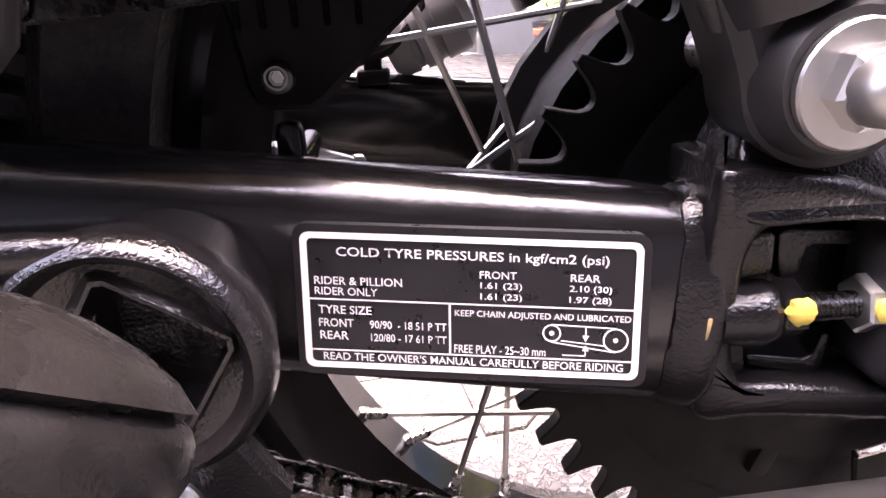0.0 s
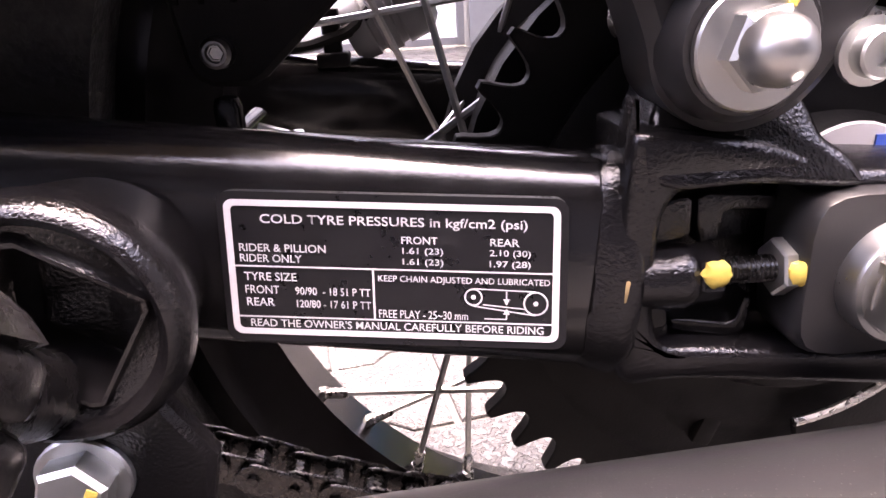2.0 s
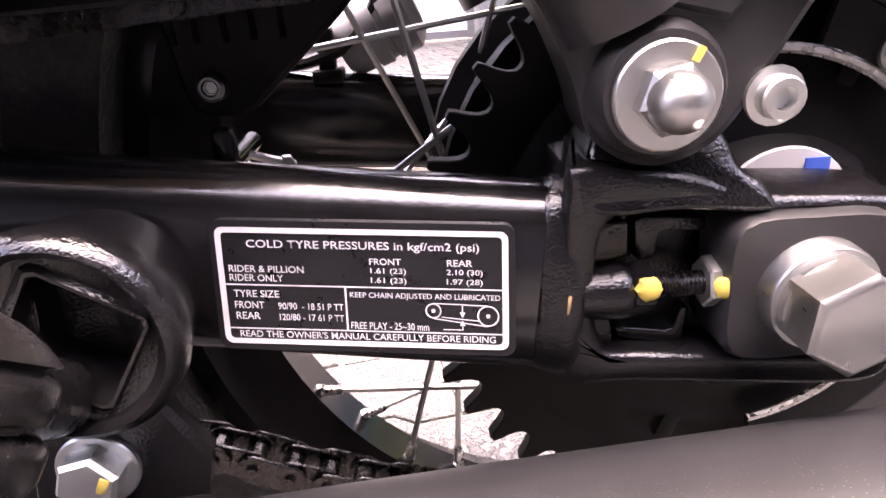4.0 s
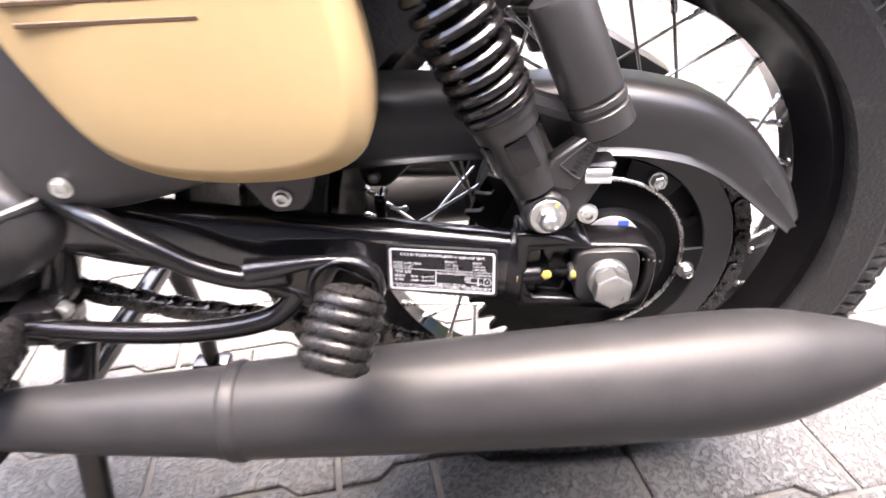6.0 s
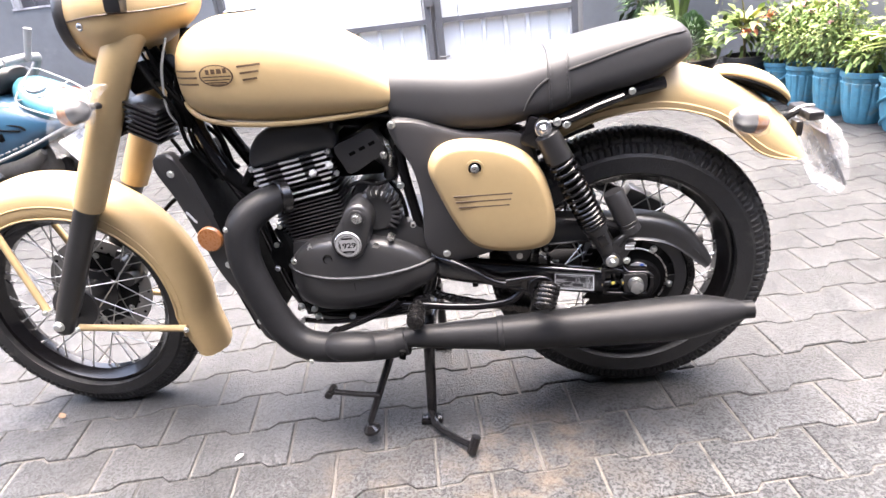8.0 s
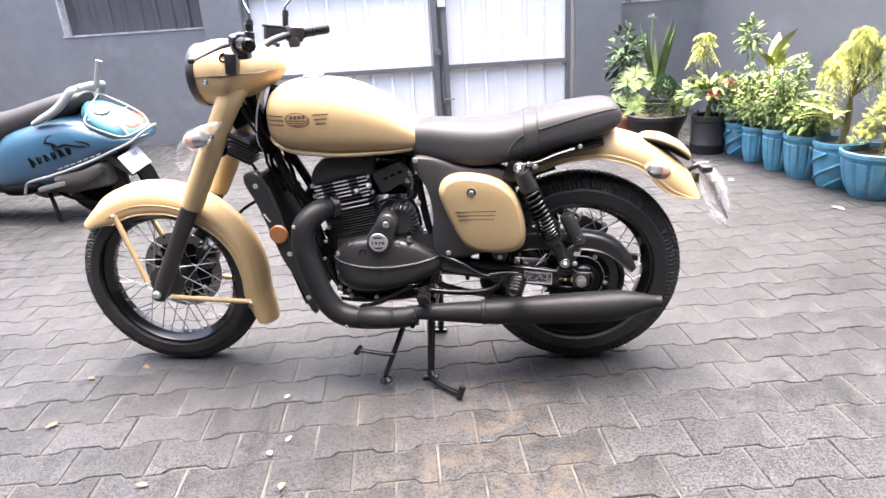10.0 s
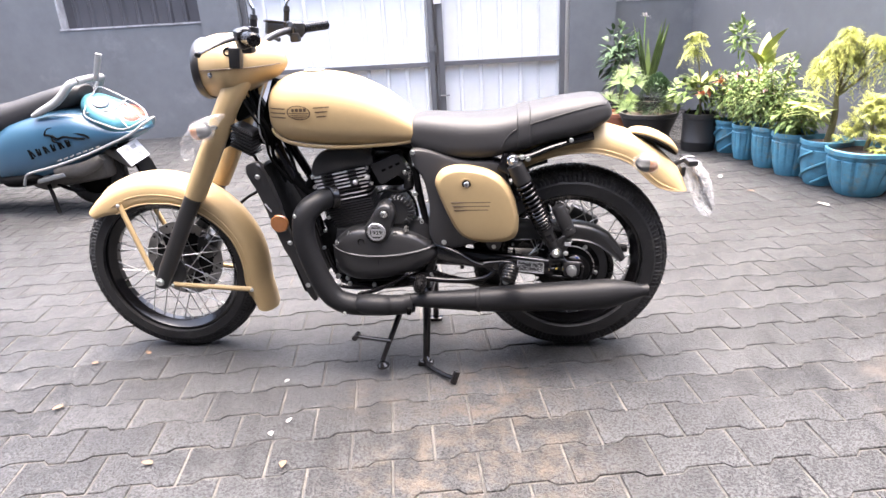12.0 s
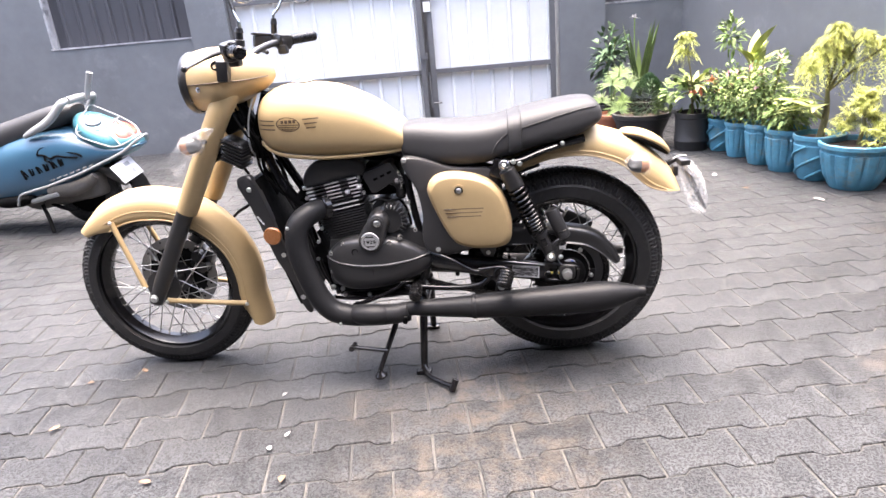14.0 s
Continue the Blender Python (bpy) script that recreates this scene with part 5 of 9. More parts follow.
low_c = [(0.150, 0.330), (0.132, 0.345), (0.110, 0.364), (0.085, 0.383), (0.06, 0.395), (0.03, 0.402), (0.0, 0.405), (-0.05, 0.407), (-0.085, 0.408), (-0.16, 0.407), (-0.24, 0.405), (-0.30, 0.404)]

b = bmesh.new()
gt, gl = resample(top_c, 60), resample(list(reversed(low_c)), 60)
rs = []
for p, q in zip(gt, gl):
    d = (q - p).normalized()
    f_ = lambda v, y: V(v.x, y, v.y)
    rs.append([f_(p, -0.050), f_(p, -0.074), f_(p + d * 0.0008, -0.080), f_(p + d * 0.003, -0.0855), f_(p + d * 0.0065, -0.0900), f_(p + d * 0.011, -0.0935), f_(p + d * 0.017, -0.0960), f_(p.lerp(q, 0.5), -0.0982), f_(q - d * 0.006, -0.0985), f_(q - d * 0.003, -0.1005), f_(q - d * 0.0008, -0.1035), f_(q, -0.1030), f_(q + d * 0.0003, -0.0975), f_(q - d * 0.004, -0.0955), f_(p.lerp(q, 0.5), -0.0952), f_(p + d * 0.017, -0.0930), f_(p + d * 0.012, -0.0905), f_(p + d * 0.006, -0.0840), f_(p + d * 0.003, -0.074), f_(p + d * 0.003, -0.050)])
rings(b, rs)
guard = part("chain_guard", b, GUARD, bike, "satin black chain guard")
def sector(r0, r1, a0, a1, y):
    k_ = max(4, int(abs(a1 - a0) / 6))
    b_ = bmesh.new()
    plate(b_, arc(0.003, 0.311, r1, a0, a1, k_) + arc(0.003, 0.311, r0, a1, a0, k_), y - 0.003, y, 0.001)
    return b_


part("guard_web", sector(0.110, 0.136, 64, 30, -0.0895), SATIN, guard)
shield = part("chain_shield", sector(0.088, 0.112, 84, -84, -0.089), SATIN, guard, "black slotted shield plate over the sprocket")
part("shield_web", sector(0.071, 0.0885, 76, 44, -0.0892), SATINDK, shield)
part("shield_web", sector(0.071, 0.0885, 2, -80, -0.0892), SATINDK, shield)
part("shield_web", sector(0.069, 0.0725, 100, -80, -0.0905), STEEL, shield, "bright worn inner edge")
for x_, z_ in ((0.046, 0.378), (0.079, 0.294)):
    b = bmesh.new()
    hexbolt(b, (x_, -0.0922, z_), (0, -1, 0), 0.0060, 0.0060, washer=0.0072)
    lathe(b, (x_, -0.099, z_), (0, -1, 0), [(0, 0.0038), (0.003, 0.0036), (0.0036, 0.0026), (0.002, 0.0020), (0.002, 0.0005)], 14)
    part("shield_nut", b, BRIGHT, shield)
b = bmesh.new()
for dz, dd in ((0.0033, 0.0), (0.0, 0.0012), (-0.0033, 0.0002)):
    box(b, (-0.0112, -0.1352 + dd, 0.4050 + dz), (0.0180, 0.006, 0.0036), Euler((0, 0.05, 0)).to_matrix(), 0.0007)
part("alloy_spacer", b, FINEDGE, bracket, "bare metal spacer strip")
# hanger plate with a socket bolt in front of the wheel
b = bmesh.new()
hang = [(-0.196, 0.430), (-0.190, 0.398), (-0.1865, 0.374), (-0.1840, 0.3690), (-0.1790, 0.3665), (-0.1665, 0.3660), (-0.1615, 0.3685), (-0.1575, 0.3720), (-0.128, 0.398), (-0.098, 0.430)]
plate(b, hang, -0.052, -0.044, 0.002)
hanger = part("hanger_plate", b, SATINDK, bike, "black ribbed hanger plate")
b = bmesh.new()
hexbolt(b, (-0.175, -0.052, 0.3775), (0, -1, 0), 0.0040, 0.002, washer=0.0052)
lathe(b, (-0.175, -0.054, 0.3775), (0, -1, 0), [(0, 0.0050), (0.0036, 0.0050), (0.0048, 0.0038), (0.0048, 0.0030), (0.0022, 0.0028), (0.0022, 0.0003)], 18)
part("hanger_bolt", b, DISC, hanger)
b = bmesh.new()
lathe(b, (-0.175, -0.0566, 0.3775), (0, -1, 0), [(0, 0.0027), (0.0014, 0.0026), (0.0014, 0.0022), (0.0002, 0.0020), (0.0002, 0.0003)], 6)
part("hex_socket", b, ZINC, hanger)
for x in (-0.186, -0.178, -0.168, -0.158, -0.148):
    b = bmesh.new()
    box(b, (x, -0.0520, 0.408), (0.0022, 0.002, 0.032), None, 0.0006)
    part("rib", b, DARK, hanger)
b = bmesh.new()
lathe(b, (-0.1712, -0.068, 0.346), (0, 0, 1), [(0, 0.0045), (0.0165, 0.0045), (0.0190, 0.0036), (0.0198, 0.001)], 16)
cyl(b, (-0.1712, -0.068, 0.352), (-0.1712, -0.030, 0.352), 0.004, seg=12)
part("stop_stub", b, GLOSS, bike, "black rubber stop on the swingarm")
b = bmesh.new()
tube(b, [(-0.163, -0.068, 0.3555), (-0.157, -0.068, 0.3535), (-0.150, -0.060, 0.349)], 0.0016, 8, smooth=False)
hexbolt(b, (-0.152, -0.062, 0.3505), (0.3, -1, 0), 0.0028, 0.003)
part("bleed_pin", b, ZINC, bike)
b = bmesh.new()
plate(b, [(-0.275, 0.435), (-0.202, 0.428), (-0.2135, 0.3930), (-0.2210, 0.3860), (-0.2400, 0.3855), (-0.248, 0.391), (-0.258, 0.408)], -0.125, -0.120, 0.0015)
tab = part("cover_tab", b, GREYPANEL, bike, "grey mounting tab under the side cover")
b = bmesh.new()
socket_bolt(b, (-0.233, -0.125, 0.397), (0, -1, 0), 0.005, 0.005)
part("tab_bolt", b, ZINC, tab)

# inner rear mudguard, and a near-black mass that holds the under-seat shade in its colour
b = bmesh.new()
cv = [(RW.x + 0.335 * math.cos(radians(a)), RW.z + 0.335 * math.sin(radians(a))) for a in range(102, 184, 5)]
band(b, cv, -0.065, 0.065, 0.012)
part("inner_mudguard", b, SATINDK, bike, "black inner mudguard")
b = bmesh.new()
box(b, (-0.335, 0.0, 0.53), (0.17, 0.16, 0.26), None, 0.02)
part("underseat_shade_mass", b, DARK, bike)

# ---- pillion footpeg, lug and its frame tube ----
b = bmesh.new()
LG = V(-0.1935, -0.150, 0.3325)
NL = 48


def lug_ring(y, q, sq=0.0, dx=0.0, dz=0.0):
    """A ring round the lug that goes from a circle (sq 0) to a tilted square (sq 1)."""
    out = []
    for j in range(NL):
        a = 2 * math.pi * j / NL
        ca, sa = math.cos(a + radians(33)), math.sin(a + radians(33))
        k = (1 - sq) + sq * 0.86 / max(abs(ca), abs(sa))
        out.append(V(LG.x + dx + q * k * math.cos(a), y, LG.z + dz + q * k * math.sin(a)))
    return out


rings(b, [lug_ring(-0.120, 0.0235), lug_ring(-0.141, 0.0275), lug_ring(-0.1465, 0.0290), lug_ring(-0.1505, 0.0284), lug_ring(-0.1532, 0.0266), lug_ring(-0.1540, 0.0252), lug_ring(-0.1530, 0.0237), lug_ring(-0.1506, 0.0224, 0.1), lug_ring(-0.1496, 0.0186, 0.85, 0.001), lug_ring(-0.1512, 0.0172, 1.0, 0.002), lug_ring(-0.1512, 0.0162, 1.0, 0.002), lug_ring(-0.132, 0.0150, 1.0, 0.002), lug_ring(-0.130, 0.004, 1.0, 0.002)])
peglug = part("peg_lug", b, CAST, bike, "black cast pillion peg lug")
b = bmesh.new()
tube(b, [(-0.196, -0.1495, 0.3580), (-0.210, -0.1490, 0.3572), (-0.226, -0.1465, 0.3545), (-0.246, -0.1430, 0.3500), (-0.264, -0.1410, 0.3470)], [0.0030, 0.0045, 0.0060, 0.0085, 0.0098], 14)
tube(b, [(-0.212, -0.136, 0.312), (-0.236, -0.137, 0.325), (-0.262, -0.139, 0.338)], [0.008, 0.008, 0.007], 12)
plate(b, [(-0.200, 0.350), (-0.262, 0.348), (-0.262, 0.336), (-0.205, 0.318)], -0.142, -0.132, 0.002)
part("lug_web", b, CAST, peglug)
b = bmesh.new()
tube(b, [(-0.420, -0.095, 0.398), (-0.374, -0.126, 0.392), (-0.334, -0.142, 0.377), (-0.303, -0.142, 0.355), (-0.269, -0.142, 0.342), (-0.235, -0.143, 0.344)], 0.0088, 14)
part("peg_tube", b, GLOSS, peglug, "black tube to the pillion peg")
b = bmesh.new()
tube(b, [(-0.230, -0.138, 0.325), (-0.258, -0.137, 0.300), (-0.318, -0.135, 0.2895), (-0.386, -0.130, 0.289), (-0.447, -0.122, 0.292), (-0.50, -0.11, 0.290)], 0.0088, 14)
part("lower_peg_tube", b, GLOSS, peglug)
PB, PT = V(-0.2005, -0.150, 0.317), V(-0.182, -0.2224, 0.353)
pd, pl = (PT - PB).normalized(), (PT - PB).length
b = bmesh.new()
bn = V(-0.31, -0.54, -0.73).normalized()
pc_ = V(-0.1858, -0.2222, 0.3480)
tube(b, [PB, V(-0.197, -0.175, 0.331), pc_], [0.010, 0.0100, 0.010], 20, 4)
prof = [(-0.0322, 0.002), (-0.0317, 0.0080), (-0.0302, 0.0130), (-0.0280, 0.0172), (-0.0255, 0.0198)]
for i in range(5):
    for f_, q_ in ((0.0, 0.0), (0.10, 0.0011), (0.22, 0.0014), (0.60, 0.0012), (0.76, 0.0006), (0.82, -0.0016), (0.93, -0.0017)):
        s_ = -0.0245 + 0.0094 * (i + f_)
        prof.append((s_, 0.0207 - 1.6 * (s_ / 0.03) ** 4 * 0.003 + q_))
prof += [(0.0236, 0.0165), (0.0245, 0.0100), (0.0248, 0.001)]
pu = bn.cross(V(0, 0, 1)).normalized()
pw = bn.cross(pu)
rs = []
for s_, q_ in prof:
    ring = []
    for j in range(44):
        a = 2 * math.pi * j / 44
        ca, sa = math.cos(a), math.sin(a)
        k = (abs(ca) ** 2.9 + abs(sa) ** 2.9) ** (-1 / 2.9) * 0.975
        ring.append(pc_ + bn * (s_ + 0.0010 * ca) + (pu * ca + pw * sa * 0.97) * q_ * k)
    rs.append(ring)
rings(b, rs)
peg = part("pillion_peg", b, GRIP, bike, "ribbed black rubber pillion footpeg", 65)
b = bmesh.new()
hexbolt(b, (-0.198, -0.146, 0.291), (0, -1, 0.05), 0.0088, 0.007, washer=0.0112)
pb_ = part("peg_bolt", b, ZINC, bike, "zinc flange bolt with a yellow paint mark")
b = bmesh.new()
box(b, (-0.1935, -0.1545, 0.2915), (0.0028, 0.0012, 0.0055), Euler((0, 0.5, 0)).to_matrix(), 0.0004)
part("paint_mark", b, YELLOW, pb_)
b = bmesh.new()
plate(b, [(-0.214, 0.306), (-0.178, 0.310), (-0.168, 0.292), (-0.172, 0.276), (-0.22, 0.274)], -0.146, -0.138, 0.002)
part("peg_tang", b, CAST, peglug)

# ---- rear shock absorbers ----
def shock(sgn):
    top, low = V(-0.172, sgn * 0.138, 0.668), V(SH.x, sgn * 0.124, SH.z)
    d = (low - top).normalized()
    L_ = (low - top).length
    b_ = bmesh.new()
    lathe(b_, top + d * 0.012, d, [(0, 0.016), (0.004, 0.024), (0.06, 0.0265), (0.066, 0.022), (0.066, 0.008)], 28)
    s_ = part("rear_shock", b_, SATIN, bike, "black coil-over rear shock absorber")
    b_ = bmesh.new()
    cyl(b_, top + V(0, -0.014, 0), top + V(0, 0.014, 0), 0.016, seg=20)
    part("top_eye", b_, SATIN, s_)
    b_ = bmesh.new()
    cyl(b_, top + d * 0.06, top + d * (L_ - 0.07), 0.013, seg=16)
    part("damper_rod", b_, DARK, s_)
    b_ = bmesh.new()
    u = d.orthogonal().normalized()
    w = d.cross(u)
    turns, z0, z1 = 13, 0.068, L_ - 0.085
    pts_ = []
    for i in range(turns * 16 + 1):
        t = i / (turns * 16)
        a = 2 * math.pi * turns * t
        tt = 1.40 * t - 0.40 * t * t      # the coils close up towards the lower end
        pts_.append(top + d * (z0 + (z1 - z0) * tt) + (u * math.cos(a) + w * math.sin(a)) * 0.0240)
    tube(b_, pts_, 0.0040, 10, smooth=False)
    part("coil_spring", b_, GLOSS, s_, "gloss black coil spring")
    b_ = bmesh.new()
    lathe(b_, top + d * (L_ - 0.090), d, [(0.006, 0.012), (0.006, 0.0240), (0.0065, 0.0248), (0.0125, 0.0248), (0.0130, 0.0232), (0.0230, 0.0226), (0.0240, 0.0205), (0.050, 0.0195), (0.0505, 0.0188), (0.056, 0.018), (0.072, 0.017)], 32)
    part("lower_body", b_, SATIN, s_)
    m_ = Matrix.Translation(top + d * (L_ - 0.053)) @ d.to_track_quat("Z", "Y").to_matrix().to_4x4()
    for a in (20, 100, 180, 260):
        b_ = bmesh.new()
        box(b_, (0, 0, 0), (0.006, 0.017, 0.024), None, 0.0016)
        bmesh.ops.transform(b_, matrix=m_ @ Matrix.Rotation(radians(a), 4, "Z") @ Matrix.Translation((0.0192, 0, 0)), verts=b_.verts)
        part("preload_notch", b_, GLOSS, s_)
    # gas canister beside the spring
    b_ = bmesh.new()
    cl, ch = V(-0.004, sgn * 0.122, 0.432), V(-0.042, sgn * 0.120, 0.522)
    lathe(b_, cl, ch - cl, [(0, 0.016), (0.004, 0.021), (0.018, 0.021), (0.019, 0.0195), (0.021, 0.0195), (0.022, 0.021), (0.026, 0.021), (0.027, 0.0195), (0.029, 0.0195), (0.030, 0.021), (0.092, 0.021), (0.097, 0.0185), (0.098, 0.001)], 28)
    part("gas_canister", b_, SATIN, s_, "black gas canister")
    b_ = bmesh.new()
    tube(b_, [top.lerp(low, 0.72) + V(0.02, 0, 0.0), V(-0.03, sgn * 0.12, 0.447), cl + V(-0.012, 0, 0.012)], 0.008, 8)
    part("canister_arm", b_, SATIN, s_)
    b_ = bmesh.new()
    hexbolt(b_, top + V(0, sgn * 0.014, 0), (0, sgn, 0), 0.009, 0.007, dome=0.0065, washer=0.0155)
    part("top_nut", b_, CHROME, s_, "bright dome nut")
    return s_


shock(-1)
shock(1)
b = bmesh.new()
box(b, (-0.185, -0.125, 0.655), (0.05, 0.02, 0.06), Euler((0, 0.4, 0)).to_matrix(), 0.008)
tube(b, [(-0.16, -0.132, 0.672), (-0.12, -0.136, 0.678), (-0.07, -0.13, 0.695), (-0.02, -0.125, 0.708)], 0.007, 10)
part("grab_handle", b, GLOSS, bike, "black tubular grab rail")
b = bmesh.new()
for x, z in ((-0.145, 0.676), (-0.128, 0.670)):
    socket_bolt(b, (x, -0.14, z), (0, -1, 0), 0.006, 0.006)
socket_bolt(b, (-0.005, -0.122, 0.716), (0, -1, 0), 0.005, 0.004)
part("grab_rail_bolt", b, ZINC, bike)

# ---- tank ----
TS = [(-0.906, 0.850, 0.795, 0.030), (-0.898, 0.878, 0.772, 0.070), (-0.880, 0.902, 0.752, 0.098), (-0.850, 0.919, 0.736, 0.118), (-0.810, 0.929, 0.725, 0.130), (-0.76, 0.9315, 0.718, 0.136), (-0.70, 0.925, 0.713, 0.137), (-0.638, 0.909, 0.711, 0.132), (-0.572, 0.878, 0.711, 0.120), (-0.52, 0.843, 0.712, 0.107), (-0.480, 0.808, 0.715, 0.095), (-0.460, 0.782, 0.723, 0.085), (-0.452, 0.765, 0.738, 0.065)]
TSP = spline(TS, 6)


def tank_half(x, z):
    """Half width of the tank at a place on its side."""
    k = min(range(len(TSP)), key=lambda i: abs(TSP[i][0] - x))
    _, zt, zb, hw = TSP[k]
    zc = zb + (zt - zb) * 0.42
    q = (z - zc) / ((zt - zc) if z > zc else (zc - zb))
    e = 2.4 if z > zc else 3.6
    return hw * max(1 - min(abs(q), 0.999) ** e, 0) ** (1 / e)


def tank_ring(x, zt, zb, hw, n=44):
    zc = zb + (zt - zb) * 0.42
    out = []
    for j in range(n):
        a = 2 * math.pi * j / n
        ca, sa = math.cos(a), math.sin(a)
        e = 2.4 if sa > 0 else 3.6
        k = (abs(ca) ** e + abs(sa) ** e) ** (-1 / e)
        out.append(V(x, hw * ca * k, zc + (zt - zc if sa > 0 else zc - zb) * sa * k))
    return out


b = bmesh.new()
rings(b, [tank_ring(*p) for p in TSP])
tank = part("fuel_tank", b, BEIGE, bike, "satin khaki teardrop fuel tank", 60)
b = bmesh.new()
seam = [V(p[0], -p[3] * 0.86, p[2] + 0.006) for p in TSP[8:-4]]
tube(b, seam, 0.0055, 10, smooth=False)
part("tank_seam", b, BEIGE, tank)
b = bmesh.new()
lathe(b, (-0.765, 0, 0.928), (0, 0, 1), [(0, 0.034), (0.006, 0.034), (0.009, 0.030), (0.010, 0.02), (0.010, 0.001)], 28)
part("filler_cap", b, CHROME, tank, "chromed filler cap")
b = bmesh.new()
for r0_, d_ in ((0.0355, 0.0018),):
    ro, ri = [], []
    for i in range(40):
        a = 2 * math.pi * i / 40
        for lst, s_ in ((ro, 1.0), (ri, 0.90)):
            x, z = -0.7865 + 0.0365 * s_ * math.cos(a), 0.825 + 0.0205 * s_ * math.sin(a) - 0.06 * 0.0365 * s_ * math.cos(a)
            lst.append(V(x, -tank_half(x, z) - d_, z))
    vo, vi = [b.verts.new(p) for p in ro], [b.verts.new(p) for p in ri]
    for i in range(40):
        b.faces.new((vo[i], vo[(i + 1) % 40], vi[(i + 1) % 40], vi[i]))
badge = part("tank_badge", b, STRIPE, tank, "oval dark engraved tank badge")


def side_strip(bm, x0, z0, x1, z1, h, lift=0.0012):
    n = 10
    up_, dn_ = [], []
    for i in range(n + 1):
        x, z = x0 + (x1 - x0) * i / n, z0 + (z1 - z0) * i / n
        up_.append(bm.verts.new((x, -tank_half(x, z + h / 2) - lift, z + h / 2)))
        dn_.append(bm.verts.new((x, -tank_half(x, z - h / 2) - lift, z - h / 2)))
    for i in range(n):
        bm.faces.new((up_[i], up_[i + 1], dn_[i + 1], dn_[i]))


for x, w_ in ((-0.808, 0.008), (-0.796, 0.009), (-0.784, 0.010), (-0.771, 0.008)):
    b = bmesh.new()
    side_strip(b, x, 0.833, x + w_, 0.8325, 0.009)
    part("badge_letter_bar", b, STRIPE, badge)
b = bmesh.new()
for dz, hw_ in ((0.824, 0.031), (0.818, 0.028), (0.813, 0.022), (0.809, 0.015)):
    side_strip(b, -0.7865 - hw_, dz, -0.7865 + hw_, dz - 0.002, 0.0022)
part("badge_wing", b, STRIPE, badge)
for k_, dz in enumerate((0.0, -0.0125, -0.025)):
    b = bmesh.new()
    side_strip(b, -0.884, 0.8375 + dz, -0.829, 0.8365 + dz, 0.0036)
    part("tank_stripe", b, STRIPE, tank)
    b = bmesh.new()
    side_strip(b, -0.741 + 0.004 * k_, 0.8375 + dz, -0.694 - 0.005 * k_, 0.8385 + dz, 0.0036)
    part("tank_stripe", b, STRIPE, tank)

# ---- seat ----
SS = [(-0.478, 0.775, 0.705, 0.070), (-0.466, 0.788, 0.692, 0.088), (-0.42, 0.792, 0.672, 0.102), (-0.36, 0.788, 0.660, 0.114), (-0.29, 0.784, 0.656, 0.124), (-0.22, 0.786, 0.664, 0.130), (-0.17, 0.794, 0.675, 0.130), (-0.12, 0.806, 0.689, 0.128), (-0.06, 0.817, 0.702, 0.124), (0.0, 0.825, 0.713, 0.119), (0.05, 0.829, 0.727, 0.111), (0.085, 0.826, 0.744, 0.100), (0.104, 0.813, 0.757, 0.088), (0.113, 0.795, 0.770, 0.070)]


def seat_ring(x, zt, zb, hw, n=44, e=3.4, s=1.0):
    zc = (zt + zb) / 2
    out = []
    for j in range(n):
        a = 2 * math.pi * j / n
        ca, sa = math.cos(a), math.sin(a)
        k = (abs(ca) ** e + abs(sa) ** e) ** (-1 / e)
        out.append(V(x, hw * ca * k * s * (1 + 0.06 * (-sa)), zc + (zt - zb) / 2 * sa * k * s))
    return out


b = bmesh.new()
SSP = spline(SS, 6)
rings(b, [seat_ring(*p) for p in SSP])
seat = part("seat", b, VINYL, bike, "dark grey stitched vinyl dual seat", 60)


def seat_y(x, z):
    k = min(range(len(SSP)), key=lambda i: abs(SSP[i][0] - x))
    _, zt, zb, hw = SSP[k]
    q = min(abs((z - (zt + zb) / 2) / ((zt - zb) / 2)), 0.98)
    return -hw * (1 - q ** 3.4) ** (1 / 3.4) * (1 - 0.06 * ((z - (zt + zb) / 2) / ((zt - zb) / 2)))


b = bmesh.new()
pip = spline([(-0.205, 0.700), (-0.190, 0.728), (-0.165, 0.750), (-0.13, 0.763), (-0.06, 0.781), (0.0, 0.795), (0.06, 0.806), (0.095, 0.808)], 6)
tube(b, [V(p[0], seat_y(p[0], p[1]) - 0.0005, p[1]) for p in pip], 0.0022, 6, smooth=False)
part("piping", b, VINYL, seat)
b = bmesh.new()
rs = []
for x in (-0.158, -0.156, -0.120, -0.118):
    k = min(range(len(SSP)), key=lambda i: abs(SSP[i][0] - x))
    f = 1.03 if -0.157 < x < -0.119 else 1.0
    rs.append(seat_ring(x, SSP[k][1], SSP[k][2], SSP[k][3], s=f))
rings(b, rs, False, False)
part("seat_strap", b, VINYL, seat, "vinyl passenger strap across the seat")
b = bmesh.new()
for x in (-0.153, -0.123):
    k = min(range(len(SSP)), key=lambda i: abs(SSP[i][0] - x))
    ring = seat_ring(x, SSP[k][1], SSP[k][2], SSP[k][3], s=1.035)
    for i in range(len(ring)):
        p, q = ring[i], ring[(i + 1) % len(ring)]
        if p.y < 0:
            cyl(b, p, p.lerp(q, 0.5), 0.0008, seg=5)
part("stitching", b, GREYPANEL, seat)

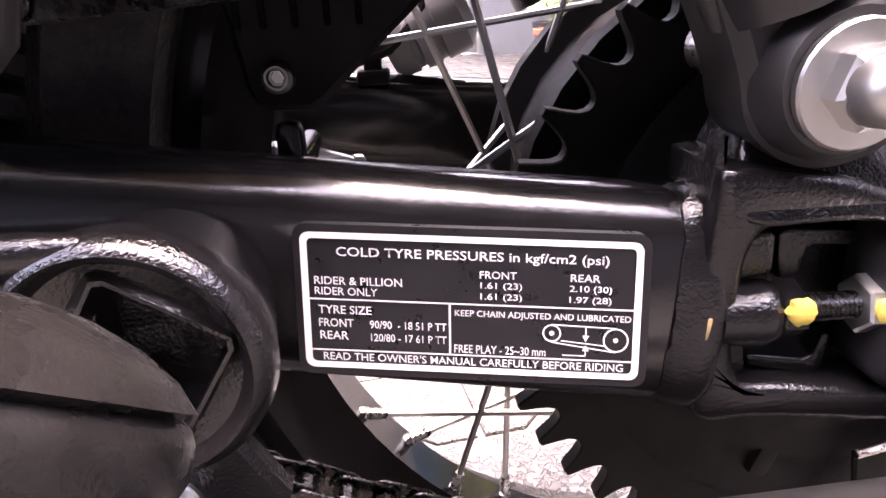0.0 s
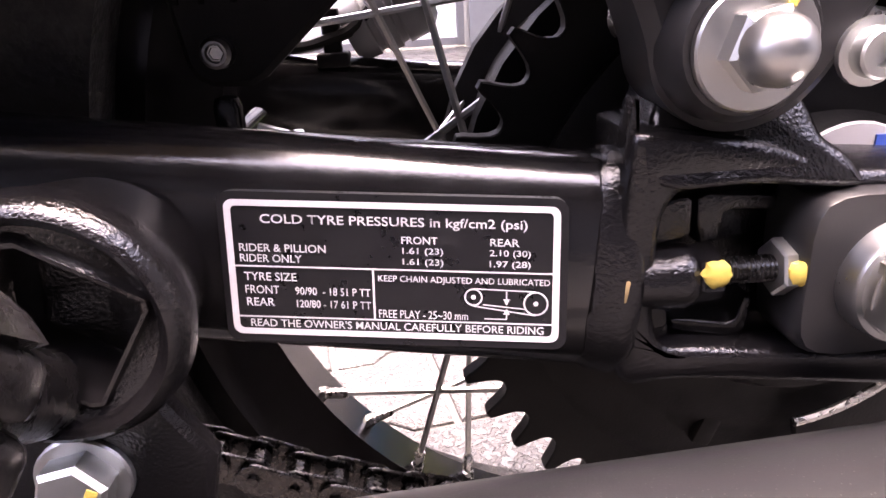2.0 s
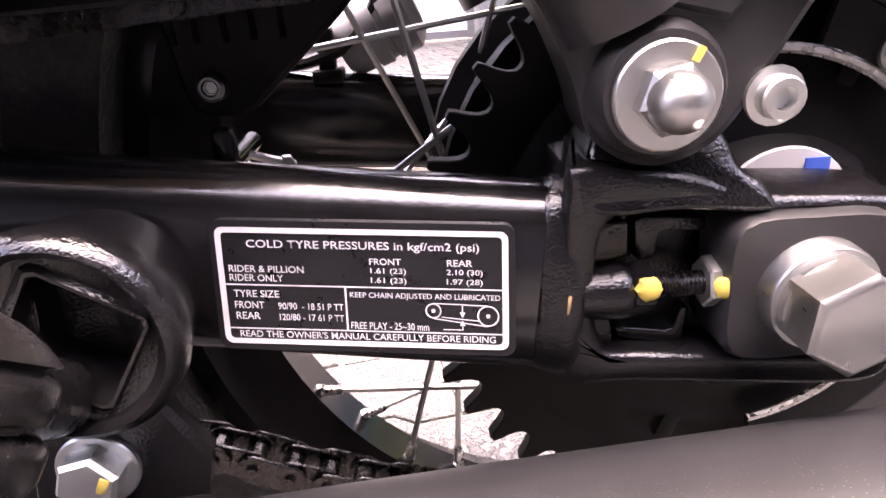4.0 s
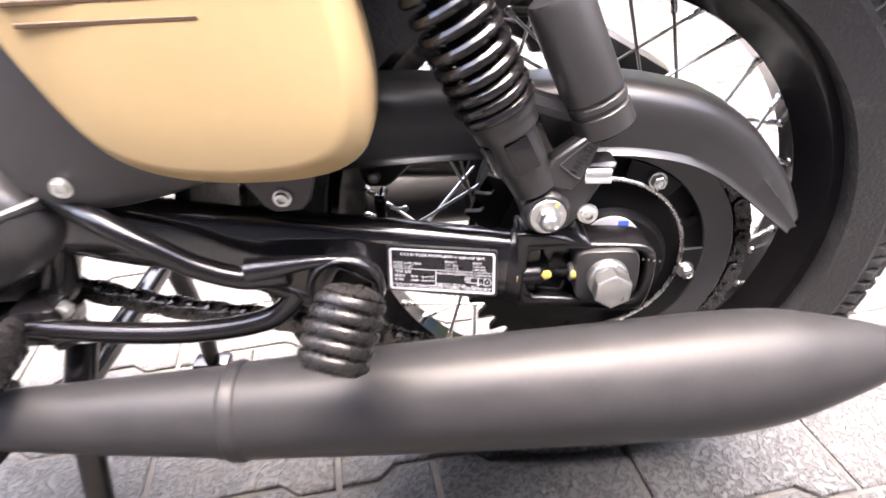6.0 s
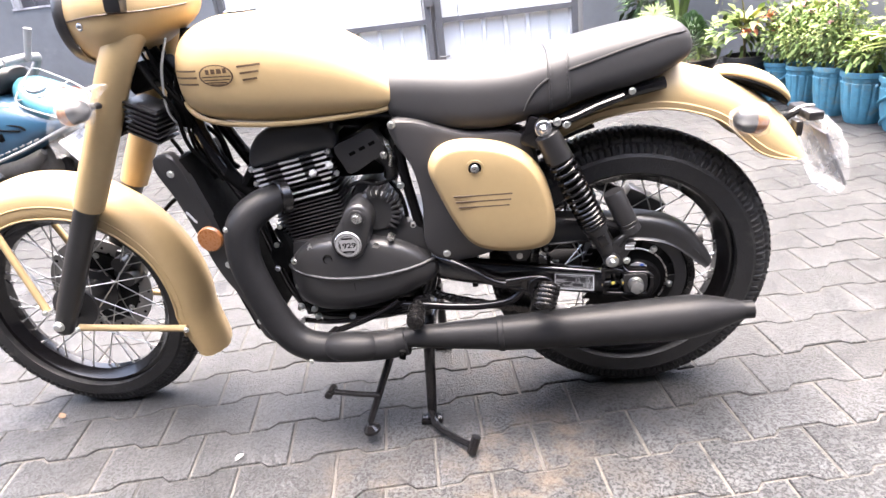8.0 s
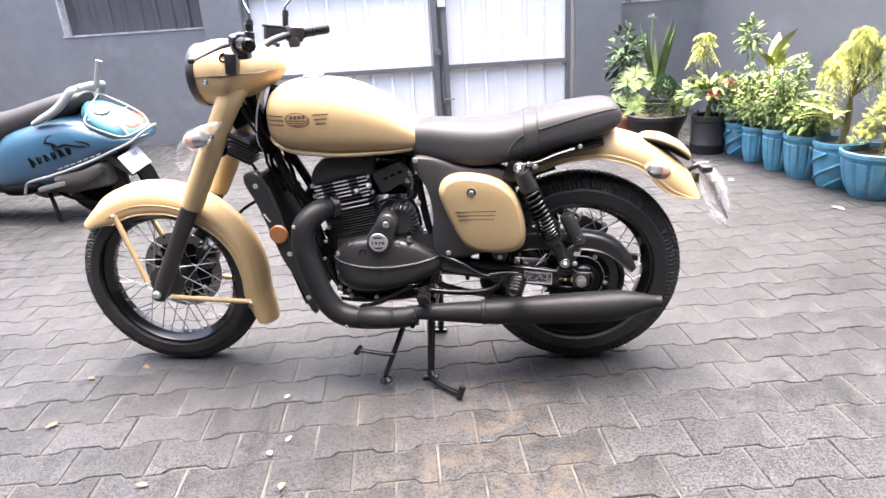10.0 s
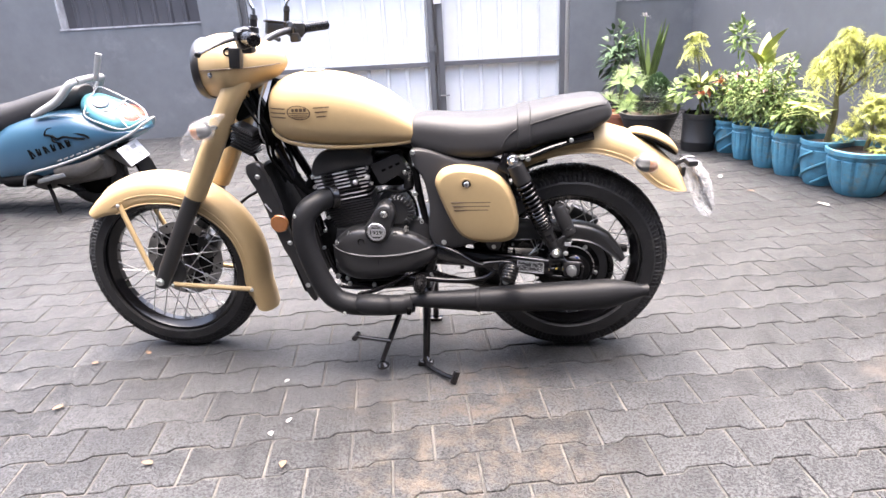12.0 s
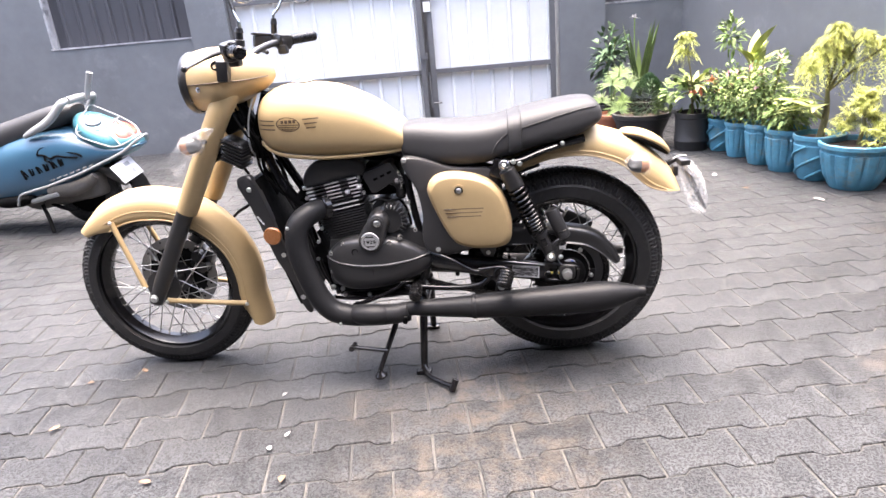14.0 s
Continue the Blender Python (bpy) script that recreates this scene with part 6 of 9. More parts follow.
# ---- side panels ----
bo = [tuple(p) for p in spline([(-0.470, 0.700), (-0.42, 0.700), (-0.323, 0.668), (-0.215, 0.657), (-0.186, 0.605), (-0.176, 0.520), (-0.184, 0.452), (-0.255, 0.418), (-0.35, 0.392), (-0.405, 0.400), (-0.43, 0.440), (-0.425, 0.530), (-0.438, 0.610), (-0.465, 0.660)], 5, True)]
b = bmesh.new()
cushion(b, bo, [(-0.05, 1.0), (-0.112, 1.0), (-0.122, 0.97), (-0.126, 0.9)])
panel = part("body_panel", b, GREYPANEL, bike, "dark grey frame panel under the seat")
b = bmesh.new()
for x, z in ((-0.463, 0.697), (-0.385, 0.415)):
    socket_bolt(b, (x, -0.125, z), (0, -1, 0), 0.006, 0.005)
part("panel_bolt", b, ZINC, panel)
co = [tuple(p) for p in spline([(-0.399, 0.604), (-0.391, 0.632), (-0.369, 0.650), (-0.335, 0.657), (-0.290, 0.653), (-0.245, 0.641), (-0.206, 0.617), (-0.178, 0.578), (-0.163, 0.530), (-0.157, 0.482), (-0.165, 0.441), (-0.195, 0.423), (-0.255, 0.421), (-0.305, 0.431), (-0.336, 0.453), (-0.362, 0.500), (-0.386, 0.560)], 5, True)]
b = bmesh.new()
cushion(b, co, [(-0.120, 1.005), (-0.146, 1.0), (-0.150, 0.992), (-0.153, 0.978), (-0.1635, 0.905), (-0.1652, 0.885), (-0.1662, 0.855), (-0.1685, 0.60), (-0.170, 0.3)])
cover = part("side_cover", b, BEIGE, bike, "satin khaki rounded side cover", 60)
b = bmesh.new()
lathe(b, (-0.306, -0.1665, 0.607), (0, -1, 0), [(0, 0.018), (0.003, 0.0175), (0.003, 0.013), (0.0005, 0.0125), (0.0005, 0.001)], 28)
lk = part("cover_lock", b, BEIGE, cover)
b = bmesh.new()
lathe(b, (-0.306, -0.1668, 0.607), (0, -1, 0), [(0, 0.0128), (0.0022, 0.0126), (0.0022, 0.0005)], 24)
part("lock_recess", b, DARK, lk)
b = bmesh.new()
lathe(b, (-0.306, -0.1668, 0.607), (0, -1, 0), [(0, 0.0085), (0.005, 0.0082), (0.006, 0.007), (0.0055, 0.001)], 24)
box(b, (-0.306, -0.1730, 0.607), (0.0025, 0.001, 0.009))
part("lock_barrel", b, STEEL, lk, "chromed key lock")
for k_, (xa, xb) in enumerate(((-0.3525, -0.238), (-0.349, -0.241), (-0.345, -0.245))):
    b = bmesh.new()
    z = 0.5535 - 0.0115 * k_
    plate(b, [(xa, z + 0.0014), (xb, z + 0.0002), (xb, z - 0.0028), (xa, z - 0.0016)], -0.1702, -0.1640, 0.0004)
    part("cover_slot", b, STRIPE, cover, "dark engraved line")

# ---- rear mudguard, tail light and indicators ----
ridge = resample([(-0.190, 0.702), (-0.150, 0.720), (-0.070, 0.743), (0.020, 0.750), (0.085, 0.745), (0.122, 0.735), (0.180, 0.715), (0.235, 0.683), (0.294, 0.633), (0.330, 0.588), (0.347, 0.545)], 64)
hem = resample([(-0.155, 0.625), (-0.100, 0.648), (-0.030, 0.667), (0.048, 0.671), (0.115, 0.658), (0.171, 0.633), (0.210, 0.596), (0.243, 0.567), (0.278, 0.552), (0.320, 0.546)], 64)
b = bmesh.new()
rs = []
for u_, l_ in zip(ridge, hem):
    u_, l_ = V(u_.x, 0, u_.y), V(l_.x, 0, l_.y)
    sec = [(-0.088, 1.0), (-0.0885, 0.90), (-0.0885, 0.84), (-0.0855, 0.82), (-0.085, 0.74), (-0.082, 0.49), (-0.066, 0.27), (-0.040, 0.085), (-0.014, 0.0)]
    sec = sec + [(-y, h) for y, h in reversed(sec)]
    ring = [u_.lerp(l_, h) + V(0, y, 0) for y, h in sec]
    inw = (l_ - u_).normalized()
    ring += [u_.lerp(l_, h) + V(0, y * 0.965, 0) + inw * (0.003 if h < 0.95 else -0.0002) for y, h in reversed(sec)]
    rs.append(ring)
rings(b, rs)
rf = part("rear_mudguard", b, BEIGE, bike, "satin khaki valanced rear mudguard", 50)
b = bmesh.new()
for s_ in (-1, 1):
    tube(b, [r_[0 if s_ < 0 else 17] + V(0, s_ * 0.0005, 0) for r_ in rs[::2]], 0.0024, 6, smooth=False)
part("rolled_edge", b, BEIGE, rf)
b = bmesh.new()
tl = [(0.172, 0.728, 0.012, 0.006), (0.190, 0.730, 0.034, 0.014), (0.225, 0.722, 0.043, 0.022), (0.262, 0.706, 0.044, 0.026), (0.295, 0.686, 0.038, 0.024), (0.316, 0.668, 0.022, 0.014), (0.322, 0.662, 0.006, 0.004)]
rings(b, [[V(p[0], p[2] * 1.08 * math.cos(a), p[1] - 0.016 + p[3] * 0.78 * math.sin(a)) for a in (2 * math.pi * j / 24 for j in range(24))] for p in spline(tl, 5)])
part("tail_housing", b, BEIGE, bike, "khaki tail light housing", 60)
b = bmesh.new()
rings(b, [[V(p[0] - 0.004, p[2] * 1.10 * math.cos(a), p[1] - 0.022 + p[3] * 0.6 * math.sin(a)) for a in (2 * math.pi * j / 24 for j in range(24))] for p in spline(tl, 3)])
part("tail_seal", b, DARK, bike)


def indicator(p, axis, wrapped=True):
    """A bullet turn signal, lens backwards."""
    d = Vector(axis).normalized()
    b_ = bmesh.new()
    lathe(b_, Vector(p) - d * 0.030, d, [(0, 0.002), (0.004, 0.012), (0.014, 0.020), (0.030, 0.024), (0.046, 0.024), (0.048, 0.021)], 24)
    cyl(b_, Vector(p), Vector(p) + V(0.0, 0.06, -0.006), 0.006, seg=10)
    t_ = part("turn_signal", b_, SATIN, bike, "black bullet turn signal wrapped in clear film")
    b_ = bmesh.new()
    lathe(b_, Vector(p) + d * 0.006, d, [(0, 0.0245), (0.012, 0.0242), (0.020, 0.020), (0.025, 0.012), (0.027, 0.001)], 24)
    part("lens", b_, ORANGE, t_, "amber lens")
    b_ = bmesh.new()
    rr = random.Random(int(p[0] * 1000) + 7)
    lathe(b_, Vector(p) - d * 0.036, d, [(0, 0.004), (0.005, 0.017), (0.016, 0.027), (0.035, 0.031), (0.055, 0.030), (0.066, 0.024), (0.070, 0.010)], 18)
    for v in b_.verts:
        v.co += V(rr.uniform(-1, 1), rr.uniform(-1, 1), rr.uniform(-1, 1)) * 0.0032
    part("film_wrap", b_, FILM, t_, "crumpled clear plastic film", 25)
    return t_


indicator((0.203, -0.135, 0.645), (1, 0, -0.12))
indicator((0.203, 0.150, 0.645), (1, 0, -0.12))
# number plate holder in its plastic bag
b = bmesh.new()
tube(b, [(0.305, 0.0, 0.60), (0.345, 0.0, 0.622), (0.372, 0.0, 0.624)], 0.008, 8)
box(b, (0.358, 0.0, 0.618), (0.03, 0.10, 0.018), None, 0.004)
box(b, (0.335, -0.02, 0.592), (0.014, 0.03, 0.03), None, 0.003)
ph = part("plate_holder", b, SATIN, bike, "black number plate holder")
b = bmesh.new()
box(b, (0.392, 0.0, 0.535), (0.006, 0.15, 0.12), Euler((0, -0.42, 0)).to_matrix(), 0.002)
part("plate_back", b, LENSGREY, ph)
b = bmesh.new()
rr = random.Random(12)
bag = [(0.362, 0.612, 0.03, 0.010), (0.374, 0.606, 0.075, 0.016), (0.388, 0.575, 0.095, 0.022), (0.398, 0.535, 0.098, 0.026), (0.408, 0.495, 0.09, 0.024), (0.412, 0.465, 0.07, 0.018), (0.412, 0.452, 0.045, 0.008)]
rings(b, [[V(p[0] + p[3] * math.cos(a) + rr.uniform(-1, 1) * 0.0016, p[2] * math.sin(a), p[1] + 0.3 * p[3] * math.cos(a) + rr.uniform(-1, 1) * 0.0016) for a in (2 * math.pi * j / 22 for j in range(22))] for p in spline(bag, 3)])
part("plastic_bag", b, BAGFILM, ph, "clear plastic bag over the plate holder", 40)

# ---- front mudguard ----
b = bmesh.new()
angs = [136.5 - 2.65 * i for i in range(62)]
rs = []
for i, a in enumerate(angs):
    q = 0.319
    if a < -6:
        q += (-6 - a) ** 1.5 * 0.00055
    ca, sa = math.cos(radians(a)), math.sin(radians(a))
    nn = V(ca, 0, sa)
    e0 = min(1.0, 0.45 + i * 0.09)
    e1 = min(1.0, 0.72 + (len(angs) - 1 - i) * 0.10)
    k = e0 * e1
    deep = 0.030 if a > 85 else max(0.0, 0.030 * (a - 25) / 60)
    sec = [(-0.072, -0.044 - deep), (-0.0725, -0.036 - 0.7 * deep), (-0.070, -0.022 - 0.2 * deep), (-0.060, -0.007), (-0.046, 0.000), (-0.041, 0.0055), (-0.018, 0.0125), (-0.013, 0.0165), (0.013, 0.0165), (0.018, 0.0125), (0.041, 0.0055), (0.046, 0.000), (0.060, -0.007), (0.070, -0.022 - 0.2 * deep), (0.0725, -0.036 - 0.7 * deep), (0.072, -0.044 - deep)]
    ring = []
    for y, h in sec:
        ring.append(FW + V(0, y, 0) + nn * (q + h * k))
    for y, h in reversed(sec):
        ring.append(FW + V(0, y * 0.96, 0) + nn * (q + h * k - 0.003))
    rs.append(ring)
rings(b, rs)
ff = part("front_mudguard", b, BEIGE, bike, "satin khaki valanced front mudguard", 50)
b = bmesh.new()
for s_ in (-1, 1):
    tube(b, [FW + V(math.cos(radians(a)), 0, math.sin(radians(a))) * (0.274 - (0.030 if a > 85 else max(0.0, 0.030 * (a - 25) / 60)) + (max(0, -6 - a) ** 1.5 * 0.00055)) + V(0, s_ * 0.073, 0) for a in angs[6:-3]], 0.0026, 6, smooth=False)
part("rolled_edge", b, BEIGE, ff)
for s_ in (-1, 1):
    b = bmesh.new()
    tube(b, [FW + V(math.cos(radians(a)), 0, math.sin(radians(a))) * (0.319 - 0.030 - 0.55 * (0.030 if a > 85 else max(0.0, 0.030 * (a - 25) / 60)) + (max(0, -6 - a) ** 1.5 * 0.00055)) + V(0, s_ * 0.0712, 0) for a in angs[6:-3]], 0.0022, 8, smooth=False)
    part("pressed_bead", b, BEIGE, ff)
ST1, ST2 = V(-1.443, -0.079, 0.546), V(-1.044, -0.079, 0.242)
for s_ in (-1, 1):
    for p0, p1 in ((V(-1.372, 0.098, 0.322), V(ST1.x, 0.079, ST1.z)), (V(-1.305, 0.098, 0.272), V(ST2.x, 0.079, ST2.z))):
        b = bmesh.new()
        a_, c_ = V(p0.x, s_ * p0.y, p0.z), V(p1.x, s_ * p1.y, p1.z)
        tube(b, [a_, a_.lerp(c_, 0.12), a_.lerp(c_, 0.9), c_], [0.010, 0.0085, 0.0085, 0.010], 12, 3)
        sy = part("mudguard_stay", b, BEIGE, ff, "khaki tubular mudguard stay")
        b = bmesh.new()
        socket_bolt(b, a_ + V(0, s_ * 0.008, 0), (0, s_, 0), 0.005, 0.006)
        socket_bolt(b, c_ + V(0, s_ * 0.006, 0), (0, s_, 0), 0.005, 0.006)
        part("stay_bolt", b, ZINC, sy)

# ---- front fork, headlamp nacelle and controls ----
for s_ in (-1, 1):
    y = s_ * 0.094
    low, mid, top = V(-1.335, y, 0.295), V(-1.166, y, 0.583), V(-0.985, y, 0.905)
    d = (top - low).normalized()
    b = bmesh.new()
    lathe(b, low - d * 0.035, d, [(0, 0.014), (0.004, 0.022), (0.05, 0.0245), (0.08, 0.0265), (0.40, 0.0265)], 26)
    lg = part("fork_slider", b, SATIN, bike, "black fork lower leg")
    b = bmesh.new()
    tube(b, [mid - d * 0.012, mid + d * 0.04, mid + d * 0.15, mid + d * 0.29, mid + d * 0.335 - V(0, s_ * 0.004, 0), mid + d * 0.375 - V(0, s_ * 0.014, 0), mid + d * 0.41 - V(0, s_ * 0.030, 0)], [0.0315, 0.0332, 0.0335, 0.0335, 0.0345, 0.036, 0.036], 30, 5)
    part("fork_shroud", b, BEIGE, bike, "khaki fork tube cover")
    b = bmesh.new()
    hexbolt(b, V(-1.338, s_ * 0.1195, 0.290), (0, s_, 0), 0.0105, 0.008, washer=0.0135)
    part("front_axle_nut", b, ZINC, bike, "zinc-plated front axle nut")
b = bmesh.new()
cyl(b, (-1.338, -0.10, 0.290), (-1.338, 0.10, 0.290), 0.012)
cyl(b, (-0.945, 0, 0.72), (-0.865, 0, 0.90), 0.034, seg=20)
box(b, (-1.045, 0, 0.74), (0.06, 0.16, 0.03), Euler((0, -0.48, 0)).to_matrix(), 0.006)
box(b, (-0.985, 0, 0.83), (0.05, 0.16, 0.05), Euler((0, -0.48, 0)).to_matrix(), 0.006)
part("steering_stem", b, DARK, bike)
# wiring, horn and regulator behind the fork
b = bmesh.new()
box(b, (-0.985, -0.06, 0.745), (0.045, 0.07, 0.07), Euler((0, 0.5, 0)).to_matrix(), 0.004)
horn = part("horn", b, SATIN, bike, "black ribbed horn")
for i in range(7):
    b = bmesh.new()
    box(b, (-0.990 + 0.0016 * i, -0.06, 0.715 + 0.010 * i), (0.07, 0.09, 0.004), Euler((0, 0.5, 0)).to_matrix(), 0.001)
    part("horn_fin", b, SATIN, horn)
b = bmesh.new()
wr = random.Random(5)
for i in range(9):
    y0 = wr.uniform(-0.075, 0.03)
    tube(b, [(-0.99 + wr.uniform(-0.02, 0.03), y0, 0.90), (-0.95 + wr.uniform(-0.02, 0.02), y0 + wr.uniform(-0.02, 0.02), 0.82), (-0.93 + wr.uniform(-0.03, 0.03), y0 + wr.uniform(-0.03, 0.03), 0.76), (-0.90 + wr.uniform(-0.03, 0.02), y0, 0.68), (-0.87 + wr.uniform(-0.02, 0.02), y0, 0.60)], wr.uniform(0.003, 0.006), 7, 5)
part("wiring_loom", b, DARK, bike, "black cables and hoses")
b = bmesh.new()
tube(b, [(-0.905, -0.06, 0.90), (-0.922, -0.08, 0.84), (-0.93, -0.085, 0.76), (-0.915, -0.06, 0.71)], 0.0026, 8)
part("clutch_cable", b, SILVER, bike, "pale grey cable")
b = bmesh.new()
tube(b, [(-1.05, 0.075, 0.70), (-1.015, 0.08, 0.62), (-1.025, 0.075, 0.55), (-1.10, 0.075, 0.50), (-1.22, 0.07, 0.38)], 0.005, 8)
part("brake_hose", b, DARK, bike)
# stations: x, seam height, rise above and drop below the seam, half width
nac = [(-1.098, 0.952, 0.083, 0.083, 0.083), (-1.075, 0.953, 0.092, 0.086, 0.092), (-1.04, 0.955, 0.096, 0.086, 0.116), (-1.00, 0.957, 0.093, 0.083, 0.133), (-0.965, 0.957, 0.085, 0.074, 0.130), (-0.92, 0.956, 0.074, 0.055, 0.098), (-0.885, 0.957, 0.056, 0.040, 0.066), (-0.862, 0.959, 0.038, 0.026, 0.042), (-0.850, 0.961, 0.021, 0.014, 0.022), (-0.8445, 0.962, 0.004, 0.004, 0.004)]
b = bmesh.new()


def nac_ring(p):
    """Rounded above the seam; below it squarer beside the fork tubes."""
    w = max(0.0, min(1.0, (p[0] + 1.09) / 0.07))
    sq = math.exp(-((p[0] + 0.99) / 0.05) ** 2)
    out = []
    for j in range(64):
        a = 2 * math.pi * j / 64
        ca, sa = math.cos(a), math.sin(a)
        e = 2.0 + 0.3 * w if sa >= 0 else 2.0 - 0.2 * w + 1.2 * sq
        k = (abs(ca) ** e + abs(sa) ** e) ** (-1 / e)
        out.append(V(p[0], p[4] * ca * k * (1.0 if sa >= 0 else 0.988), p[1] + (p[2] if sa >= 0 else p[3]) * sa * k))
    return out


rings(b, [nac_ring(p) for p in spline(nac, 5)])
nacelle = part("headlamp_nacelle", b, BEIGE, bike, "khaki headlamp nacelle", 42)
b = bmesh.new()
for s_ in (-1, 1):
    tube(b, [(p[0], s_ * (p[4] + 0.0002), p[1] - 0.0008) for p in spline(nac, 5)[4:-8]], 0.0016, 6, smooth=False)
part("shell_seam", b, STRIPE, nacelle, "fine seam between the nacelle shells")
b = bmesh.new()
lathe(b, (-1.088, 0, 0.952), (-1, 0, 0.0), [(-0.004, 0.089), (0.002, 0.0915), (0.014, 0.0915), (0.022, 0.087), (0.022, 0.078)], 40, caps=False)
part("headlamp_bezel", b, SATIN, nacelle, "black headlamp ring")
b = bmesh.new()
lathe(b, (-1.100, 0, 0.952), (-1, 0, 0), [(0, 0.084), (0.008, 0.082), (0.022, 0.065), (0.032, 0.035), (0.035, 0.001)], 36)
part("headlamp_lens", b, GLASS, nacelle, "clear headlamp glass")
b = bmesh.new()
lathe(b, (-0.998, 0, 1.040), (-0.05, 0, 1), [(0, 0.044), (0.006, 0.044), (0.009, 0.040), (0.009, 0.001)], 32)
part("speedometer_ring", b, CHROME, nacelle, "chromed instrument ring")
b = bmesh.new()
socket_bolt(b, (-1.040, -0.116, 0.940), (-0.3, -1, 0), 0.006, 0.004)
socket_bolt(b, (-1.088, -0.070, 0.905), (0, -1, 0), 0.005, 0.004)
part("nacelle_bolt", b, CHROME, nacelle)
b = bmesh.new()
lathe(b, (-0.972, -0.112, 0.999), (0, -1, 0.4), [(0, 0.013), (0.012, 0.0138), (0.014, 0.010), (0.006, 0.0085), (0.006, 0.001)], 24)
part("fork_lock", b, DARK, nacelle)
b = bmesh.new()
tube(b, [(-0.955, -0.06, 0.965), (-0.950, -0.075, 0.990), (-0.940, -0.10, 1.02), (-0.91, -0.18, 1.036), (-0.86, -0.26, 1.040), (-0.790, -0.375, 1.038)], 0.011, 12)
tube(b, [(-0.955, 0.06, 0.965), (-0.950, 0.075, 0.990), (-0.940, 0.10, 1.02), (-0.915, 0.18, 1.040), (-0.88, 0.26, 1.048), (-0.810, 0.375, 1.055)], 0.011, 12)
bars = part("handlebar", b, SATIN, bike, "black handlebar")
for s_ in (-1, 1):
    b = bmesh.new()
    box(b, (-0.952, s_ * 0.118, 0.985), (0.034, 0.030, 0.056), Euler((0, 0.1, 0)).to_matrix(), 0.004)
    part("handlebar_clamp", b, SATIN, bars)
for s_, gz in ((-1, 1.0), (1, 1.0)):
    e0, e1 = (V(-0.850, -0.275, 1.040), V(-0.788, -0.380, 1.038)) if s_ < 0 else (V(-0.872, 0.270, 1.049), V(-0.806, 0.385, 1.056))
    d = (e1 - e0).normalized()
    b = bmesh.new()
    lathe(b, e0, d, [(0, 0.021), (0.004, 0.021), (0.006, 0.0165)] + [(0.01 + 0.008 * i, 0.0172 if i % 2 else 0.0162) for i in range(12)] + [(0.118, 0.0165), (0.122, 0.012), (0.122, 0.001)], 20)
    part("grip", b, GRIP, bars, "black rubber handlebar grip")
    b = bmesh.new()
    box(b, e0 - d * 0.028, (0.05, 0.045, 0.05), Euler((0.2, 0.1, s_ * 0.9)).to_matrix(), 0.010)
    cyl(b, e0 - d * 0.05 + V(0, 0, 0), e0 - d * 0.005, 0.023, seg=18)
    box(b, e0 - d * 0.045 + V(0.01, 0, -0.025), (0.03, 0.035, 0.03), None, 0.006)
    part("switch_housing", b, SATIN, bars)
    b = bmesh.new()
    lv = e0 - d * 0.05 + V(-0.02, 0, 0.0)
    tube(b, [lv, lv + V(-0.035, s_ * 0.012, -0.008), lv + V(-0.060, s_ * 0.05, -0.022), lv + V(-0.062, s_ * 0.10, -0.03)], [0.008, 0.0075, 0.006, 0.006], 10, 5, 0.7)
    r_ = bmesh.ops.create_icosphere(b, subdivisions=2, radius=0.009)
    bmesh.ops.transform(b, matrix=Matrix.Translation(lv + V(-0.062, s_ * 0.105, -0.031)), verts=r_["verts"])
    part("lever", b, SATIN, bars, "black hand lever")
    mb, mj, me_, mc = ((V(-0.838, -0.25, 1.050), V(-0.831, -0.25, 1.096), V(-0.850, -0.25, 1.188), V(-0.806, -0.255, 1.200)) if s_ < 0 else
                       (V(-0.923, 0.27, 1.055), V(-0.913, 0.27, 1.122), V(-0.860, 0.27, 1.197), V(-0.811, 0.27, 1.207)))
    b = bmesh.new()
    md = (mj - mb).normalized()
    lathe(b, mb, md, [(0, 0.013), (0.016, 0.013), (0.018, 0.0095), ((mj - mb).length * 0.7, 0.0095), ((mj - mb).length * 0.75, 0.0115), ((mj - mb).length, 0.0085)], 16)
    mp = part("mirror_collar", b, SATIN, bars, "black mirror mounting collar")
    b = bmesh.new()
    tube(b, [mj - md * 0.006, mj + md * 0.012, mj.lerp(me_, 0.4), me_, me_.lerp(mc, 0.35) + V(0, 0, 0.006)], 0.0045, 10, 5)
    part("mirror_stem", b, CHROME, bars, "chromed mirror stem")
    b = bmesh.new()
    mn = V(1, -0.75, 0.05)
    lathe(b, mc, mn, [(-0.016, 0.015), (-0.011, 0.036), (-0.002, 0.0455), (0.003, 0.045)], 32)
    part("mirror_shell", b, GREYPANEL, bars, "grey mirror shell")
    b = bmesh.new()
    lathe(b, mc, mn, [(-0.001, 0.0462), (0.001, 0.0485), (0.005, 0.0480), (0.006, 0.0455)], 36, caps=False)
    part("mirror_rim", b, CHROME, bars, "bright mirror rim")
    b = bmesh.new()
    lathe(b, mc + mn.normalized() * 0.0035, mn, [(0, 0.045), (0.001, 0.045)], 32)
    part("mirror_glass", b, MIRROR, bars, "round mirror glass")
b = bmesh.new()
box(b, (-0.962, 0.262, 1.052), (0.058, 0.044, 0.040), Euler((0, 0.15, 0.5)).to_matrix(), 0.006)
box(b, (-0.962, 0.262, 1.075), (0.062, 0.048, 0.008), Euler((0, 0.15, 0.5)).to_matrix(), 0.003)
part("brake_reservoir", b, SATIN, bars, "black brake fluid reservoir")
